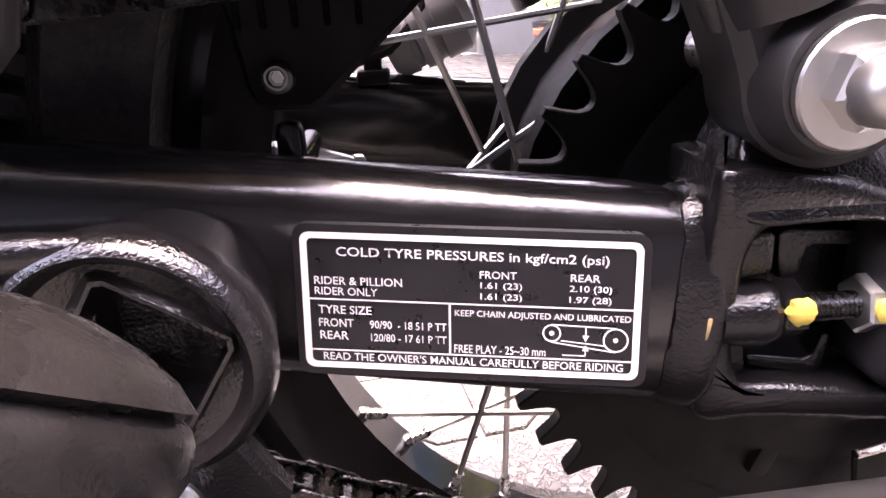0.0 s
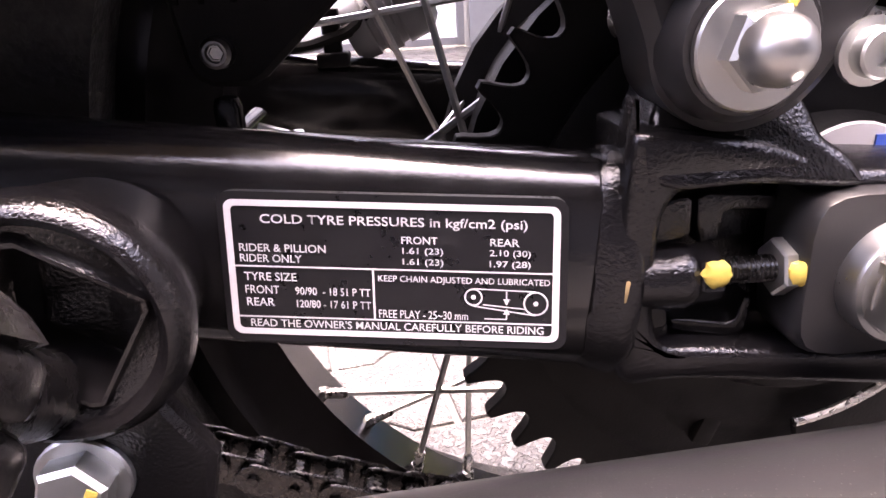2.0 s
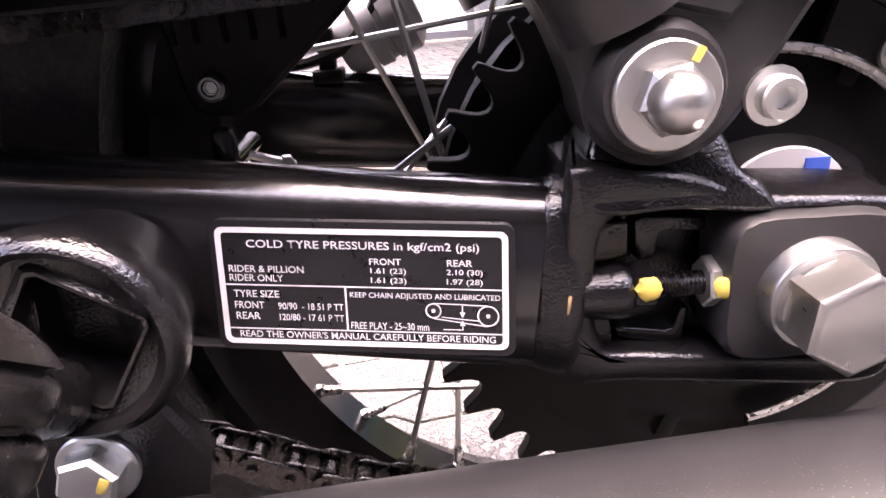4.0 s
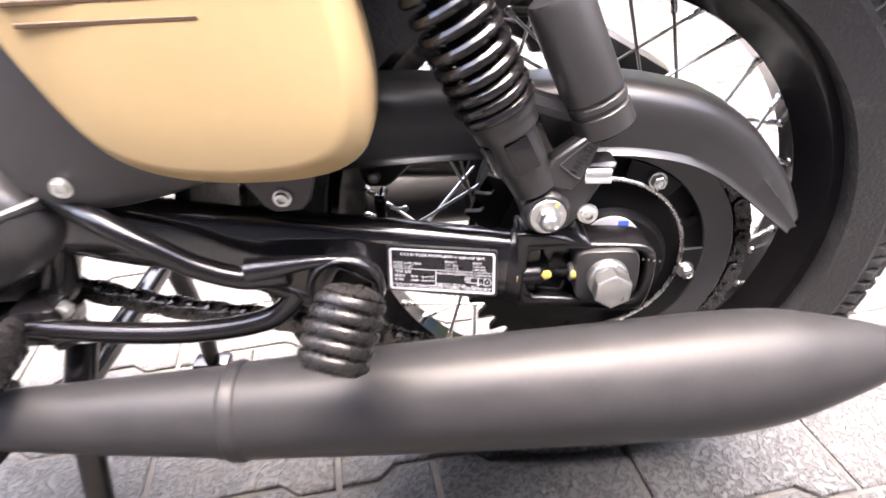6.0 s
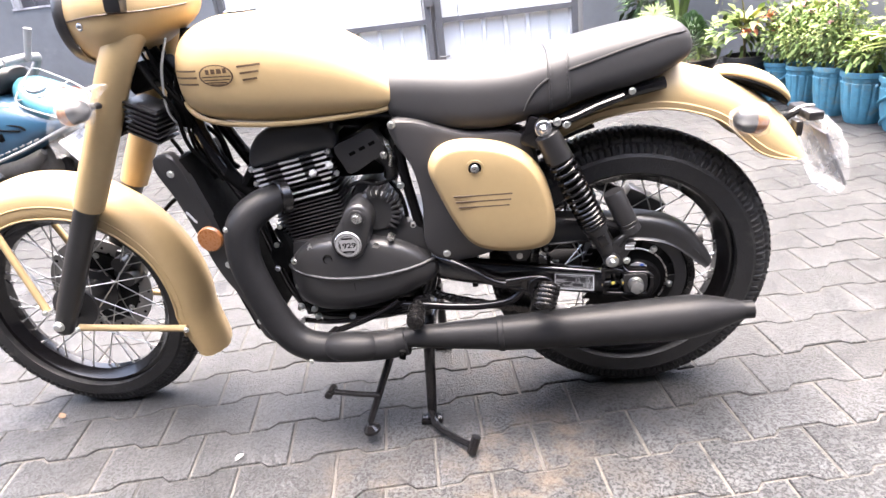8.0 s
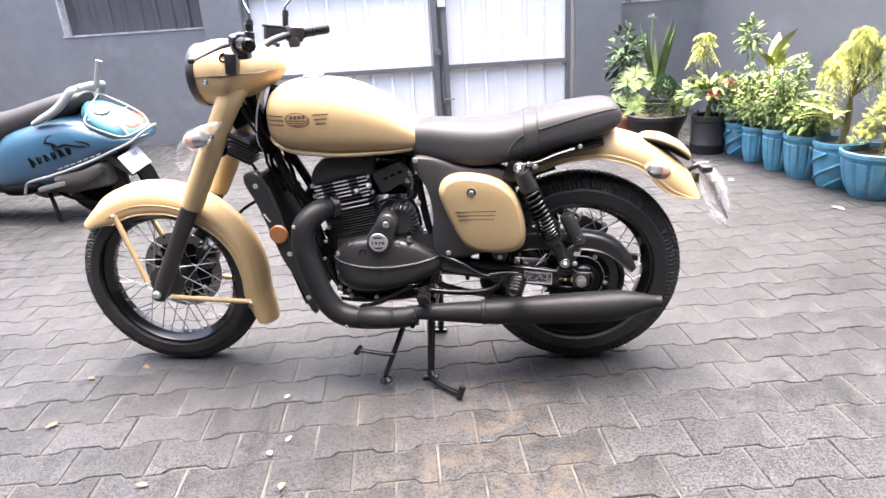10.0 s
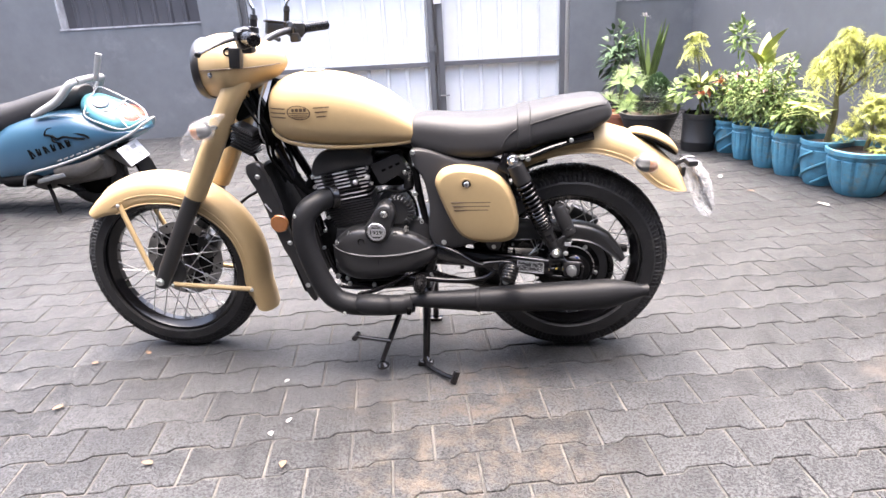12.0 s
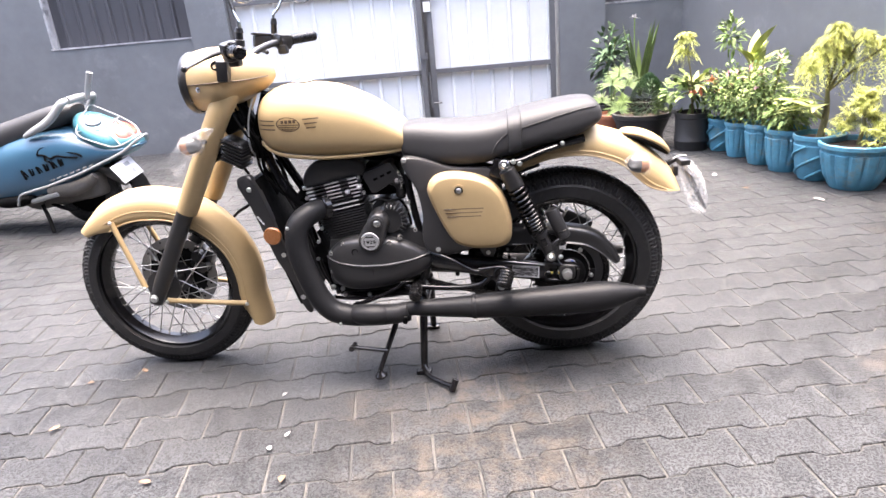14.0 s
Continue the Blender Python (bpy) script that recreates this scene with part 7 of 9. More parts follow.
# left front indicator in its wrap
b = bmesh.new()
cyl(b, (-1.04, -0.095, 0.79), (-1.055, -0.165, 0.795), 0.007, seg=10)
part("indicator_stem", b, SATIN, bike)
indicator((-1.070, -0.170, 0.790), (-1, -0.1, -0.1))
b = bmesh.new()
rr = random.Random(8)
rings(b, [[V(-1.07 + p[0] + p[1] * math.cos(a) + rr.uniform(-1, 1) * 0.004, -0.17 + p[1] * 0.8 * math.sin(a), 0.79 + p[2] + rr.uniform(-1, 1) * 0.004) for a in (2 * math.pi * j / 14 for j in range(14))] for p in ((0.07, 0.016, 0.045), (0.040, 0.034, 0.035), (0.010, 0.042, 0.015), (-0.015, 0.044, -0.012), (-0.038, 0.034, -0.036), (-0.055, 0.020, -0.062), (-0.062, 0.010, -0.085))])
part("film_wrap", b, FILM, bike, "crumpled clear plastic film", 10)

# ---- frame tubes and radiator ----
b = bmesh.new()
tube(b, [(-0.905, 0, 0.83), (-0.72, 0, 0.725), (-0.45, 0, 0.69), (-0.25, 0, 0.66)], 0.024, 14)
tube(b, [(-0.915, -0.02, 0.78), (-0.88, -0.055, 0.68), (-0.80, -0.065, 0.50), (-0.76, -0.065, 0.33), (-0.70, -0.07, 0.262), (-0.55, -0.08, 0.258), (-0.45, -0.09, 0.30), (-0.42, -0.09, 0.40)], 0.015, 12)
tube(b, [(-0.915, 0.02, 0.78), (-0.88, 0.055, 0.68), (-0.80, 0.065, 0.50), (-0.76, 0.065, 0.33), (-0.70, 0.07, 0.262), (-0.55, 0.08, 0.258), (-0.45, 0.09, 0.30), (-0.42, 0.09, 0.40)], 0.015, 12)
tube(b, [(-0.24, -0.10, 0.65), (-0.17, -0.11, 0.66), (-0.05, -0.10, 0.70), (0.06, -0.09, 0.72)], 0.012, 10)
part("main_frame", b, GLOSS, bike, "gloss black tubular frame")
ra = math.atan2(0.45, -0.125)
RD = V(-0.125, 0, 0.45).normalized()
b = bmesh.new()
rot = Matrix.Rotation(-(ra - math.pi / 2), 3, "Y")
box(b, (-0.893, 0, 0.45), (0.045, 0.20, 0.43), rot, 0.006)
rad = part("radiator", b, DARK, bike, "black finned radiator")
for i in range(38):
    b = bmesh.new() if i == 0 else b
    box(b, V(-0.893, 0, 0.45) + RD * (-0.19 + 0.01 * i) - V(0.0225, 0, 0.006), (0.004, 0.185, 0.0012), rot)
part("radiator_core", b, SATIN, rad)
b = bmesh.new()
so = [tuple(p) for p in spline([(-0.985, 0.655), (-0.965, 0.676), (-0.935, 0.668), (-0.905, 0.58), (-0.872, 0.45), (-0.84, 0.33), (-0.815, 0.225), (-0.835, 0.222), (-0.862, 0.315), (-0.900, 0.395), (-0.925, 0.48), (-0.955, 0.58)], 4, True)]
cushion(b, so, [(-0.088, 1.0), (-0.108, 1.0), (-0.113, 0.965), (-0.114, 0.6)])
rg = part("radiator_cowl", b, SATIN, bike, "satin black radiator side cowl")
b = bmesh.new()
for x, z in ((-0.949, 0.635), (-0.877, 0.418), (-0.838, 0.27)):
    socket_bolt(b, (x, -0.113, z), (0, -1, 0), 0.006, 0.005)
part("cowl_bolt", b, ZINC, rg)
for i in range(3):
    b = bmesh.new()
    box(b, (-0.936 + 0.006 * i, -0.1142, 0.545 - 0.009 * i), (0.010, 0.0008, 0.005), Euler((0, 0.9, 0)).to_matrix())
    part("marking_bar", b, WHITEPRINT, rg)
b = bmesh.new()
lathe(b, (-0.899, -0.116, 0.485), (0, -1, 0), [(0, 0.0285), (0.006, 0.0285), (0.009, 0.026), (0.010, 0.001)], 32)
part("side_reflector", b, ORANGE, bike, "round amber side reflector")

# ---- engine ----
b = bmesh.new()
box(b, (-0.60, 0.0, 0.375), (0.30, 0.20, 0.17), None, 0.03)
engine = part("crankcase", b, ENGINE, bike, "black engine crankcase")
b = bmesh.new()
box(b, (-0.50, 0.0, 0.42), (0.17, 0.19, 0.13), None, 0.03)
part("gearbox", b, ENGINE, bike)
b = bmesh.new()
lathe(b, (-0.548, 0.06, 0.520), (0, -1, 0), [(0, 0.02), (0, 0.040), (0.008, 0.046), (0.10, 0.046), (0.108, 0.040), (0.110, 0.012)], 28)
part("starter_motor", b, GREYPANEL, bike, "dark grey starter motor behind the cylinder")
b = bmesh.new()
tube(b, [(-0.470, -0.055, 0.640), (-0.462, -0.070, 0.585), (-0.452, -0.075, 0.520), (-0.440, -0.080, 0.455)], 0.011, 10)
tube(b, [(-0.500, -0.045, 0.560), (-0.480, -0.060, 0.535), (-0.470, -0.065, 0.480), (-0.478, -0.075, 0.435)], 0.005, 8)
tube(b, [(-0.590, -0.070, 0.560), (-0.560, -0.078, 0.572), (-0.520, -0.070, 0.562), (-0.478, -0.062, 0.575)], 0.004, 8)
part("wiring_loom", b, SATINDK, bike, "black cables and frame tube behind the cylinder")
for x, z in ((-0.455, 0.470), (-0.470, 0.560)):
    b = bmesh.new()
    socket_bolt(b, (x, -0.085, z), (0, -1, 0), 0.006, 0.006)
    part("loom_bolt", b, ZINC, bike)
b = bmesh.new()
box(b, (-0.66, 0.0, 0.285), (0.15, 0.15, 0.05), None, 0.012)
part("sump", b, ENGINE, bike)
cs = [tuple(p) for p in spline([(-0.742, 0.385), (-0.728, 0.424), (-0.690, 0.452), (-0.640, 0.462), (-0.56, 0.460), (-0.49, 0.443), (-0.435, 0.412), (-0.408, 0.382), (-0.418, 0.352), (-0.460, 0.325), (-0.530, 0.300), (-0.610, 0.287), (-0.680, 0.290), (-0.722, 0.312), (-0.740, 0.345)], 5, True)]
b = bmesh.new()
cushion(b, cs, [(-0.075, 1.02), (-0.100, 1.0), (-0.113, 0.965), (-0.123, 0.88), (-0.130, 0.72), (-0.133, 0.5), (-0.134, 0.2)])
cc_ = part("clutch_cover", b, ENGINE, bike, "satin black rounded engine side cover", 60)
b = bmesh.new()
tube(b, [(-0.738, -0.106, 0.406), (-0.722, -0.119, 0.395), (-0.69, -0.1275, 0.385), (-0.65, -0.1325, 0.377), (-0.60, -0.1350, 0.374), (-0.54, -0.1345, 0.376), (-0.48, -0.1300, 0.384), (-0.445, -0.1220, 0.391), (-0.416, -0.107, 0.397)], 0.0052, 10)
part("cover_crease", b, ENGINE, cc_)
b = bmesh.new()
tube(b, [(-0.594, -0.1335, 0.362), (-0.594, -0.130, 0.33), (-0.593, -0.115, 0.298)], 0.0012, 6)
tube(b, [(-0.594, -0.1335, 0.370), (-0.594, -0.131, 0.41)], 0.0012, 6, smooth=False)
part("cover_joint", b, DARK, cc_)
b = bmesh.new()
rings(b, [[V(-0.640 + rx_ * math.cos(a), -0.1312 - d_, 0.349 + rz_ * math.sin(a)) for a in (2 * math.pi * j / 24 for j in range(24))] for rx_, rz_, d_ in ((0.024, 0.012, -0.004), (0.023, 0.011, 0.001), (0.019, 0.008, 0.001), (0.018, 0.007, -0.001))])
part("cast_emblem", b, ENGINE, cc_, "faint cast oval emblem")
b = bmesh.new()
for x, z in ((-0.724, 0.416), (-0.727, 0.357), (-0.682, 0.444), (-0.634, 0.447), (-0.533, 0.436), (-0.735, 0.30)):
    socket_bolt(b, (x, -0.108, z), (0, -1, 0), 0.0062, 0.012)
part("cover_bolt", b, ZINC, cc_)
b = bmesh.new()
lathe(b, (-0.643, -0.119, 0.421), (0, -1, 0), [(0, 0.013), (0.012, 0.012), (0.014, 0.009), (0.010, 0.007), (0.010, 0.001)], 20)
part("filler_plug", b, DARK, cc_)
# timing cover with the round badge
b = bmesh.new()
to = [tuple(p) for p in spline(arc(-0.590, 0.456, 0.039, 150, 345, 10) + [(-0.540, 0.478), (-0.531, 0.510), (-0.543, 0.538), (-0.566, 0.544), (-0.588, 0.528), (-0.600, 0.508)], 4, True)]
cushion(b, to, [(-0.07, 1.03), (-0.122, 1.0), (-0.132, 0.96), (-0.138, 0.88), (-0.139, 0.5)])
tc_ = part("starter_cover", b, ENGINE, bike, "black timing cover with a round badge", 60)
b = bmesh.new()
lathe(b, (-0.590, -0.137, 0.457), (0, -1, 0), [(0, 0.029), (0.004, 0.029), (0.006, 0.027), (0.006, 0.001)], 36)
rb = part("round_badge", b, FINEDGE, tc_, "round silver badge with a year")
b = bmesh.new()
for r0_, r1_ in ((0.0275, 0.0265), (0.0205, 0.0195)):
    lathe(b, (-0.590, -0.1433, 0.457), (0, -1, 0), [(0, r0_), (0.0004, r0_), (0.0004, r1_), (0, r1_)], 36, caps=False)
part("badge_ring", b, DARK, rb)
words("badge_year", "1929", DARK, rb, V(-0.590, -0.1436, 0.456), V(1, 0, 0), V(0, 0, 1), 0.036, 0.012, "c", 0.02)
b = bmesh.new()
for z in (0.4715, 0.4415):
    box(b, (-0.590, -0.1435, z), (0.024, 0.0006, 0.0035))
part("badge_bar", b, DARK, rb)
b = bmesh.new()
lathe(b, (-0.562, -0.136, 0.514), (0, -1, 0), [(0, 0.018), (0.005, 0.017), (0.006, 0.012), (0.004, 0.011), (0.004, 0.001)], 24)
part("cover_cap", b, ENGINE, tc_)
b = bmesh.new()
socket_bolt(b, (-0.562, -0.139, 0.514), (0, -1, 0), 0.0085, 0.008)
for x, z in ((-0.535, 0.440), (-0.500, 0.459)):
    hexbolt(b, (x, -0.112, z), (0, -1, 0), 0.009, 0.014)
part("cover_nut", b, STEEL, tc_)
# finned alternator housing behind the timing cover
b = bmesh.new()
cyl(b, (-0.528, -0.03, 0.508), (-0.528, -0.096, 0.508), 0.047, seg=32, bevel=0.008)
part("starter_housing", b, ENGINE, tc_)
for i in range(11):
    b = bmesh.new()
    a = radians(105 - 15 * i)
    box(b, (-0.528 + 0.044 * math.cos(a), -0.076, 0.508 + 0.044 * math.sin(a)), (0.019, 0.056, 0.0072), Euler((0, -a, 0)).to_matrix(), 0.003)
    part("starter_fin", b, ENGINE, tc_)
# cylinder: stacked fins, the upper ones with machined bright edges
TILT = Matrix.Rotation(radians(-10), 3, "Y")
CYL0 = V(-0.672, 0.0, 0.455)
AX = TILT @ V(0, 0, 1)
# core darker than the fins: the shade between them is in its colour
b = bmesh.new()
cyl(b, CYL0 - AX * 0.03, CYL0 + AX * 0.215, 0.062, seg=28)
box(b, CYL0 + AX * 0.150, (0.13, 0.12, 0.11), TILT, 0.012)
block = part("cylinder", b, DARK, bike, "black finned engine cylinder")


def add_fin(h, x0, x1, thick, bright):
    """One cooling fin, with machined bright lengths along its front edge."""
    bm_ = bmesh.new()
    box(bm_, CYL0 + AX * h + TILT @ V((x0 + x1) / 2, 0, 0), (x1 - x0, 0.170, thick), TILT, 0.0008)
    fin_ = part("cooling_fin", bm_, ENGINE, block)
    for e0, e1 in bright:
        bm_ = bmesh.new()
        box(bm_, CYL0 + AX * h + TILT @ V((e0 + e1) / 2, -0.0862, 0), (e1 - e0, 0.0030, thick * 1.15), TILT, 0.0007)
        part("bright_edge", bm_, FINEDGE, fin_, "machined bright fin edge")


for i in range(11):
    add_fin(0.002 + 0.0082 * i, -0.072, 0.080, 0.0030, ())
add_fin(0.0965, -0.080, 0.084, 0.0042, ((-0.066, 0.072),))
add_fin(0.1105, -0.082, 0.084, 0.0042, ((-0.066, 0.072),))
for i in range(6):
    h = 0.1235 + 0.0112 * i
    add_fin(h, -0.084, 0.088, 0.0042, ((-0.080, -0.056), (-0.019, 0.028), (0.056, 0.086)) if i else ((-0.064, -0.050), (0.058, 0.080)))
b = bmesh.new()
for dx, h in ((-0.027, 0.132), (0.046, 0.143), (0.086, 0.150)):
    hexbolt(b, CYL0 + AX * h + TILT @ V(dx, -0.084, 0), (0, -1, 0), 0.0085, 0.010, dome=0.006)
part("head_nut", b, FINEDGE, block)
for dx, h in ((0.088, 0.176), (0.090, 0.126), (-0.086, 0.182), (-0.088, 0.150)):
    b = bmesh.new()
    hexbolt(b, CYL0 + AX * h + TILT @ V(dx, -0.070, 0), (0, -1, 0), 0.0065, 0.009)
    part("head_bolt", b, ZINC, block)
ho = [tuple(p) for p in spline([(-0.793, 0.630), (-0.786, 0.660), (-0.764, 0.688), (-0.731, 0.702), (-0.66, 0.705), (-0.605, 0.694), (-0.593, 0.664), (-0.602, 0.648), (-0.668, 0.637), (-0.775, 0.620)], 4, True)]
b = bmesh.new()
cushion(b, ho, [(0.07, 0.95), (0.062, 1.0), (-0.062, 1.0), (-0.072, 0.96), (-0.075, 0.85)])
part("rocker_cover", b, ENGINE, bike, "black cylinder head cover", 60)
b = bmesh.new()
tb = [tuple(p) for p in spline([(-0.588, 0.652), (-0.545, 0.670), (-0.505, 0.686), (-0.492, 0.672), (-0.476, 0.632), (-0.515, 0.612), (-0.560, 0.590), (-0.574, 0.612)], 3, True)]
tb = [(x - 0.014, z) for x, z in tb]
cushion(b, tb, [(0.02, 1.0), (-0.070, 1.0), (-0.080, 0.95), (-0.081, 0.7)])
th_ = part("throttle_body", b, SATIN, bike, "black throttle body cover")
for x in (-0.562, -0.540, -0.518):
    b = bmesh.new()
    box(b, (x, -0.0812, 0.645 + (x + 0.540) * 0.4), (0.014, 0.0014, 0.007), Euler((0, -0.38, 0)).to_matrix())
    part("vent_slot", b, DARK, th_)
# near black, with the shade behind the throttle body in the colour
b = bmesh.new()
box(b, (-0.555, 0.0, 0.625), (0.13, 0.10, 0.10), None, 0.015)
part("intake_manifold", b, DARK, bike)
b = bmesh.new()
tube(b, [(-0.515, -0.05, 0.625), (-0.49, -0.055, 0.60), (-0.495, -0.05, 0.57)], 0.016, 12)
tube(b, [(-0.60, -0.06, 0.70), (-0.615, -0.065, 0.66), (-0.612, -0.07, 0.63)], 0.006, 8)
part("intake_hose", b, SATIN, bike)
b = bmesh.new()
tube(b, [(-0.502, -0.06, 0.655), (-0.484, -0.075, 0.635), (-0.488, -0.075, 0.600)], 0.004, 8)
socket_bolt(b, (-0.496, -0.085, 0.628), (0, -1, 0), 0.006, 0.006)
part("throttle_cable", b, STEEL, bike)
b = bmesh.new()
tube(b, [(-0.78, -0.03, 0.64), (-0.80, -0.06, 0.60), (-0.83, -0.06, 0.57)], 0.014, 10)
tube(b, [(-0.875, -0.05, 0.66), (-0.84, -0.06, 0.60), (-0.80, -0.06, 0.56), (-0.765, -0.065, 0.53)], 0.018, 12)
tube(b, [(-0.76, -0.07, 0.48), (-0.74, -0.085, 0.44), (-0.75, -0.08, 0.38)], 0.015, 10)
lathe(b, (-0.755, -0.07, 0.42), (0, -1, 0), [(0, 0.03), (0.02, 0.03), (0.026, 0.024), (0.026, 0.001)], 20)
part("coolant_hose", b, DARK, bike, "black rubber coolant hoses")
b = bmesh.new()
for x, z in ((-0.762, 0.452), (-0.772, 0.395), (-0.745, 0.495), (-0.755, 0.565)):
    hexbolt(b, (x, -0.098, z), (0, -1, 0), 0.006, 0.007)
part("engine_bolt", b, ZINC, bike)
# engine cradle under the crankcase, with its crossbars and clips
b = bmesh.new()
tube(b, [(-0.735, -0.072, 0.268), (-0.66, -0.078, 0.276), (-0.56, -0.080, 0.280), (-0.47, -0.080, 0.284)], 0.010, 10)
tube(b, [(-0.700, -0.060, 0.248), (-0.60, -0.066, 0.246), (-0.50, -0.070, 0.250), (-0.45, -0.075, 0.262)], 0.008, 10)
for x in (-0.69, -0.63, -0.545, -0.495):
    box(b, (x, -0.070, 0.264), (0.020, 0.018, 0.044), Euler((0, 0.2, 0)).to_matrix(), 0.004)
part("engine_cradle", b, SATINDK, bike, "black frame cradle under the engine")
# gear pedal, linkage and footrest below the engine
b = bmesh.new()
tube(b, [(-0.735, -0.105, 0.262), (-0.66, -0.11, 0.256), (-0.56, -0.112, 0.268), (-0.49, -0.11, 0.300)], 0.006, 8)
tube(b, [(-0.655, -0.135, 0.247), (-0.60, -0.13, 0.262), (-0.545, -0.125, 0.284), (-0.505, -0.118, 0.305)], 0.007, 8)
tube(b, [(-0.655, -0.135, 0.247), (-0.665, -0.17, 0.250)], 0.011, 12, smooth=False)
part("gear_lever", b, GLOSS, bike, "black gear lever and linkage")
b = bmesh.new()
for x, z in ((-0.74, 0.262), (-0.70, 0.272), (-0.62, 0.268), (-0.705, 0.292), (-0.435, 0.300), (-0.445, 0.345), (-0.465, 0.282)):
    hexbolt(b, (x, -0.105, z), (0, -1, 0), 0.0075, 0.010)
part("linkage_bolt", b, ZINC, bike)
FB, FT = V(-0.462, -0.13, 0.302), V(-0.460, -0.20, 0.295)
b = bmesh.new()
prof = [(0.0, 0.009), (0.012, 0.010), (0.016, 0.0165)]
for i in range(5):
    o = 0.018 + i * 0.0108
    prof += [(o, 0.0165), (o + 0.002, 0.0192), (o + 0.0065, 0.0192), (o + 0.0085, 0.0165)]
prof += [(0.0745, 0.017), (0.078, 0.012), (0.0785, 0.001)]
lathe(b, FB, FT - FB, prof, 22)
part("rider_peg", b, GRIP, bike, "ribbed black rubber rider footpeg")
b = bmesh.new()
box(b, (-0.455, -0.10, 0.290), (0.045, 0.05, 0.04), None, 0.012)
tube(b, [(-0.435, -0.09, 0.315), (-0.45, -0.10, 0.295), (-0.45, -0.10, 0.26)], 0.012, 10)
part("footrest_bracket", b, CAST, bike, "black footrest bracket")

# ---- stands ----
b = bmesh.new()
for s_ in (-1, 1):
    tube(b, [(-0.450, s_ * 0.085, 0.245), (-0.452, s_ * 0.115, 0.20), (-0.457, s_ * 0.145, 0.09), (-0.462, s_ * 0.155, 0.016)], [0.014, 0.0135, 0.012, 0.011], 12, 5)
cyl(b, (-0.450, -0.12, 0.215), (-0.450, 0.12, 0.215), 0.012, seg=12)
cst = part("centre_stand", b, GLOSS, bike, "black tubular centre stand, lowered")
b = bmesh.new()
tube(b, [(-0.462, -0.160, 0.030), (-0.445, -0.195, 0.018), (-0.40, -0.235, 0.016), (-0.365, -0.262, 0.018)], [0.009, 0.0085, 0.008, 0.008], 10, 5)
cyl(b, (-0.366, -0.272, 0.005), (-0.352, -0.262, 0.040), 0.0105, seg=14)
part("stand_foot_lever", b, GLOSS, cst)
for s_ in (-1, 1):
    b = bmesh.new()
    box(b, (-0.463, s_ * 0.157, 0.008), (0.05, 0.03, 0.014), None, 0.004)
    part("stand_foot", b, GLOSS, cst)
b = bmesh.new()
tube(b, [(-0.518, -0.135, 0.232), (-0.545, -0.165, 0.165), (-0.592, -0.220, 0.055)], [0.010, 0.009, 0.008], 12, 4)
lathe(b, (-0.592, -0.222, 0.050), (0.1, 0.1, -1), [(0, 0.009), (0.01, 0.019), (0.016, 0.02), (0.019, 0.016)], 18)
sst = part("side_stand", b, GLOSS, bike, "black side stand")
b = bmesh.new()
tube(b, [(-0.566, -0.195, 0.110), (-0.61, -0.205, 0.122), (-0.668, -0.21, 0.135)], [0.0065, 0.0065, 0.0065], 10)
cyl(b, (-0.672, -0.228, 0.137), (-0.668, -0.194, 0.135), 0.009, seg=12)
part("side_stand_tang", b, GLOSS, sst)
b = bmesh.new()
box(b, (-0.512, -0.125, 0.220), (0.03, 0.03, 0.024), None, 0.006)
hexbolt(b, (-0.505, -0.16, 0.212), (0, -1, 0), 0.007, 0.008)
part("side_stand_bracket", b, CAST, sst)
# ---- blue scooter parked behind ----
sc = thing("scooter", "blue motor scooter with a silver grab rail", "scooter", (-2.95, 1.83, 0))
SX = -0.13
SY = 1.83


def loft_yz(bm, secs, e=2.8, n=32, k=5, cy=SY):
    rs = []
    for x, zt, zb, hw in spline(secs, k):
        zc = (zt + zb) / 2
        ring = []
        for j in range(n):
            a = 2 * math.pi * j / n
            ca, sa = math.cos(a), math.sin(a)
            q = (abs(ca) ** e + abs(sa) ** e) ** (-1 / e)
            ring.append(V(x, cy + hw * ca * q, zc + (zt - zb) / 2 * sa * q))
        rs.append(ring)
    rings(bm, rs)


b = bmesh.new()
loft_yz(b, [(-3.262, 0.34, 0.22, 0.12), (-3.25, 0.42, 0.19, 0.17), (-3.21, 0.52, 0.172, 0.20), (-3.1, 0.600, 0.175, 0.22), (-2.9, 0.645, 0.215, 0.225), (-2.7, 0.640, 0.290, 0.21), (-2.55, 0.575, 0.375, 0.18), (-2.43, 0.525, 0.425, 0.165), (-2.34, 0.505, 0.462, 0.12), (-2.28, 0.510, 0.490, 0.05)])
part("rear_body", b, SCOOTBLUE, sc, "metallic blue rear body panel", 60)
b = bmesh.new()
box(b, (-3.36, SY, 0.36), (0.34, 0.30, 0.36), None, 0.05)
part("underseat_cover", b, SATIN, sc, "black cover under the seat")
b = bmesh.new()
loft_yz(b, [(-3.268, 0.262, 0.185, 0.15), (-3.20, 0.268, 0.166, 0.208), (-3.1, 0.276, 0.168, 0.227), (-2.99, 0.268, 0.196, 0.230), (-2.96, 0.250, 0.205, 0.20)])
part("lower_trim", b, DARK, sc, "black lower edge of the body panel")
b = bmesh.new()
loft_yz(b, [(-2.64, 0.715, 0.56, 0.10), (-2.58, 0.714, 0.52, 0.150), (-2.50, 0.680, 0.46, 0.172), (-2.42, 0.638, 0.43, 0.165), (-2.345, 0.594, 0.45, 0.120), (-2.29, 0.552, 0.48, 0.050)], 1.9)
part("tail_panel", b, SCOOTLIGHT, sc, "blue tail panel with teal reflections in its colour")
b = bmesh.new()
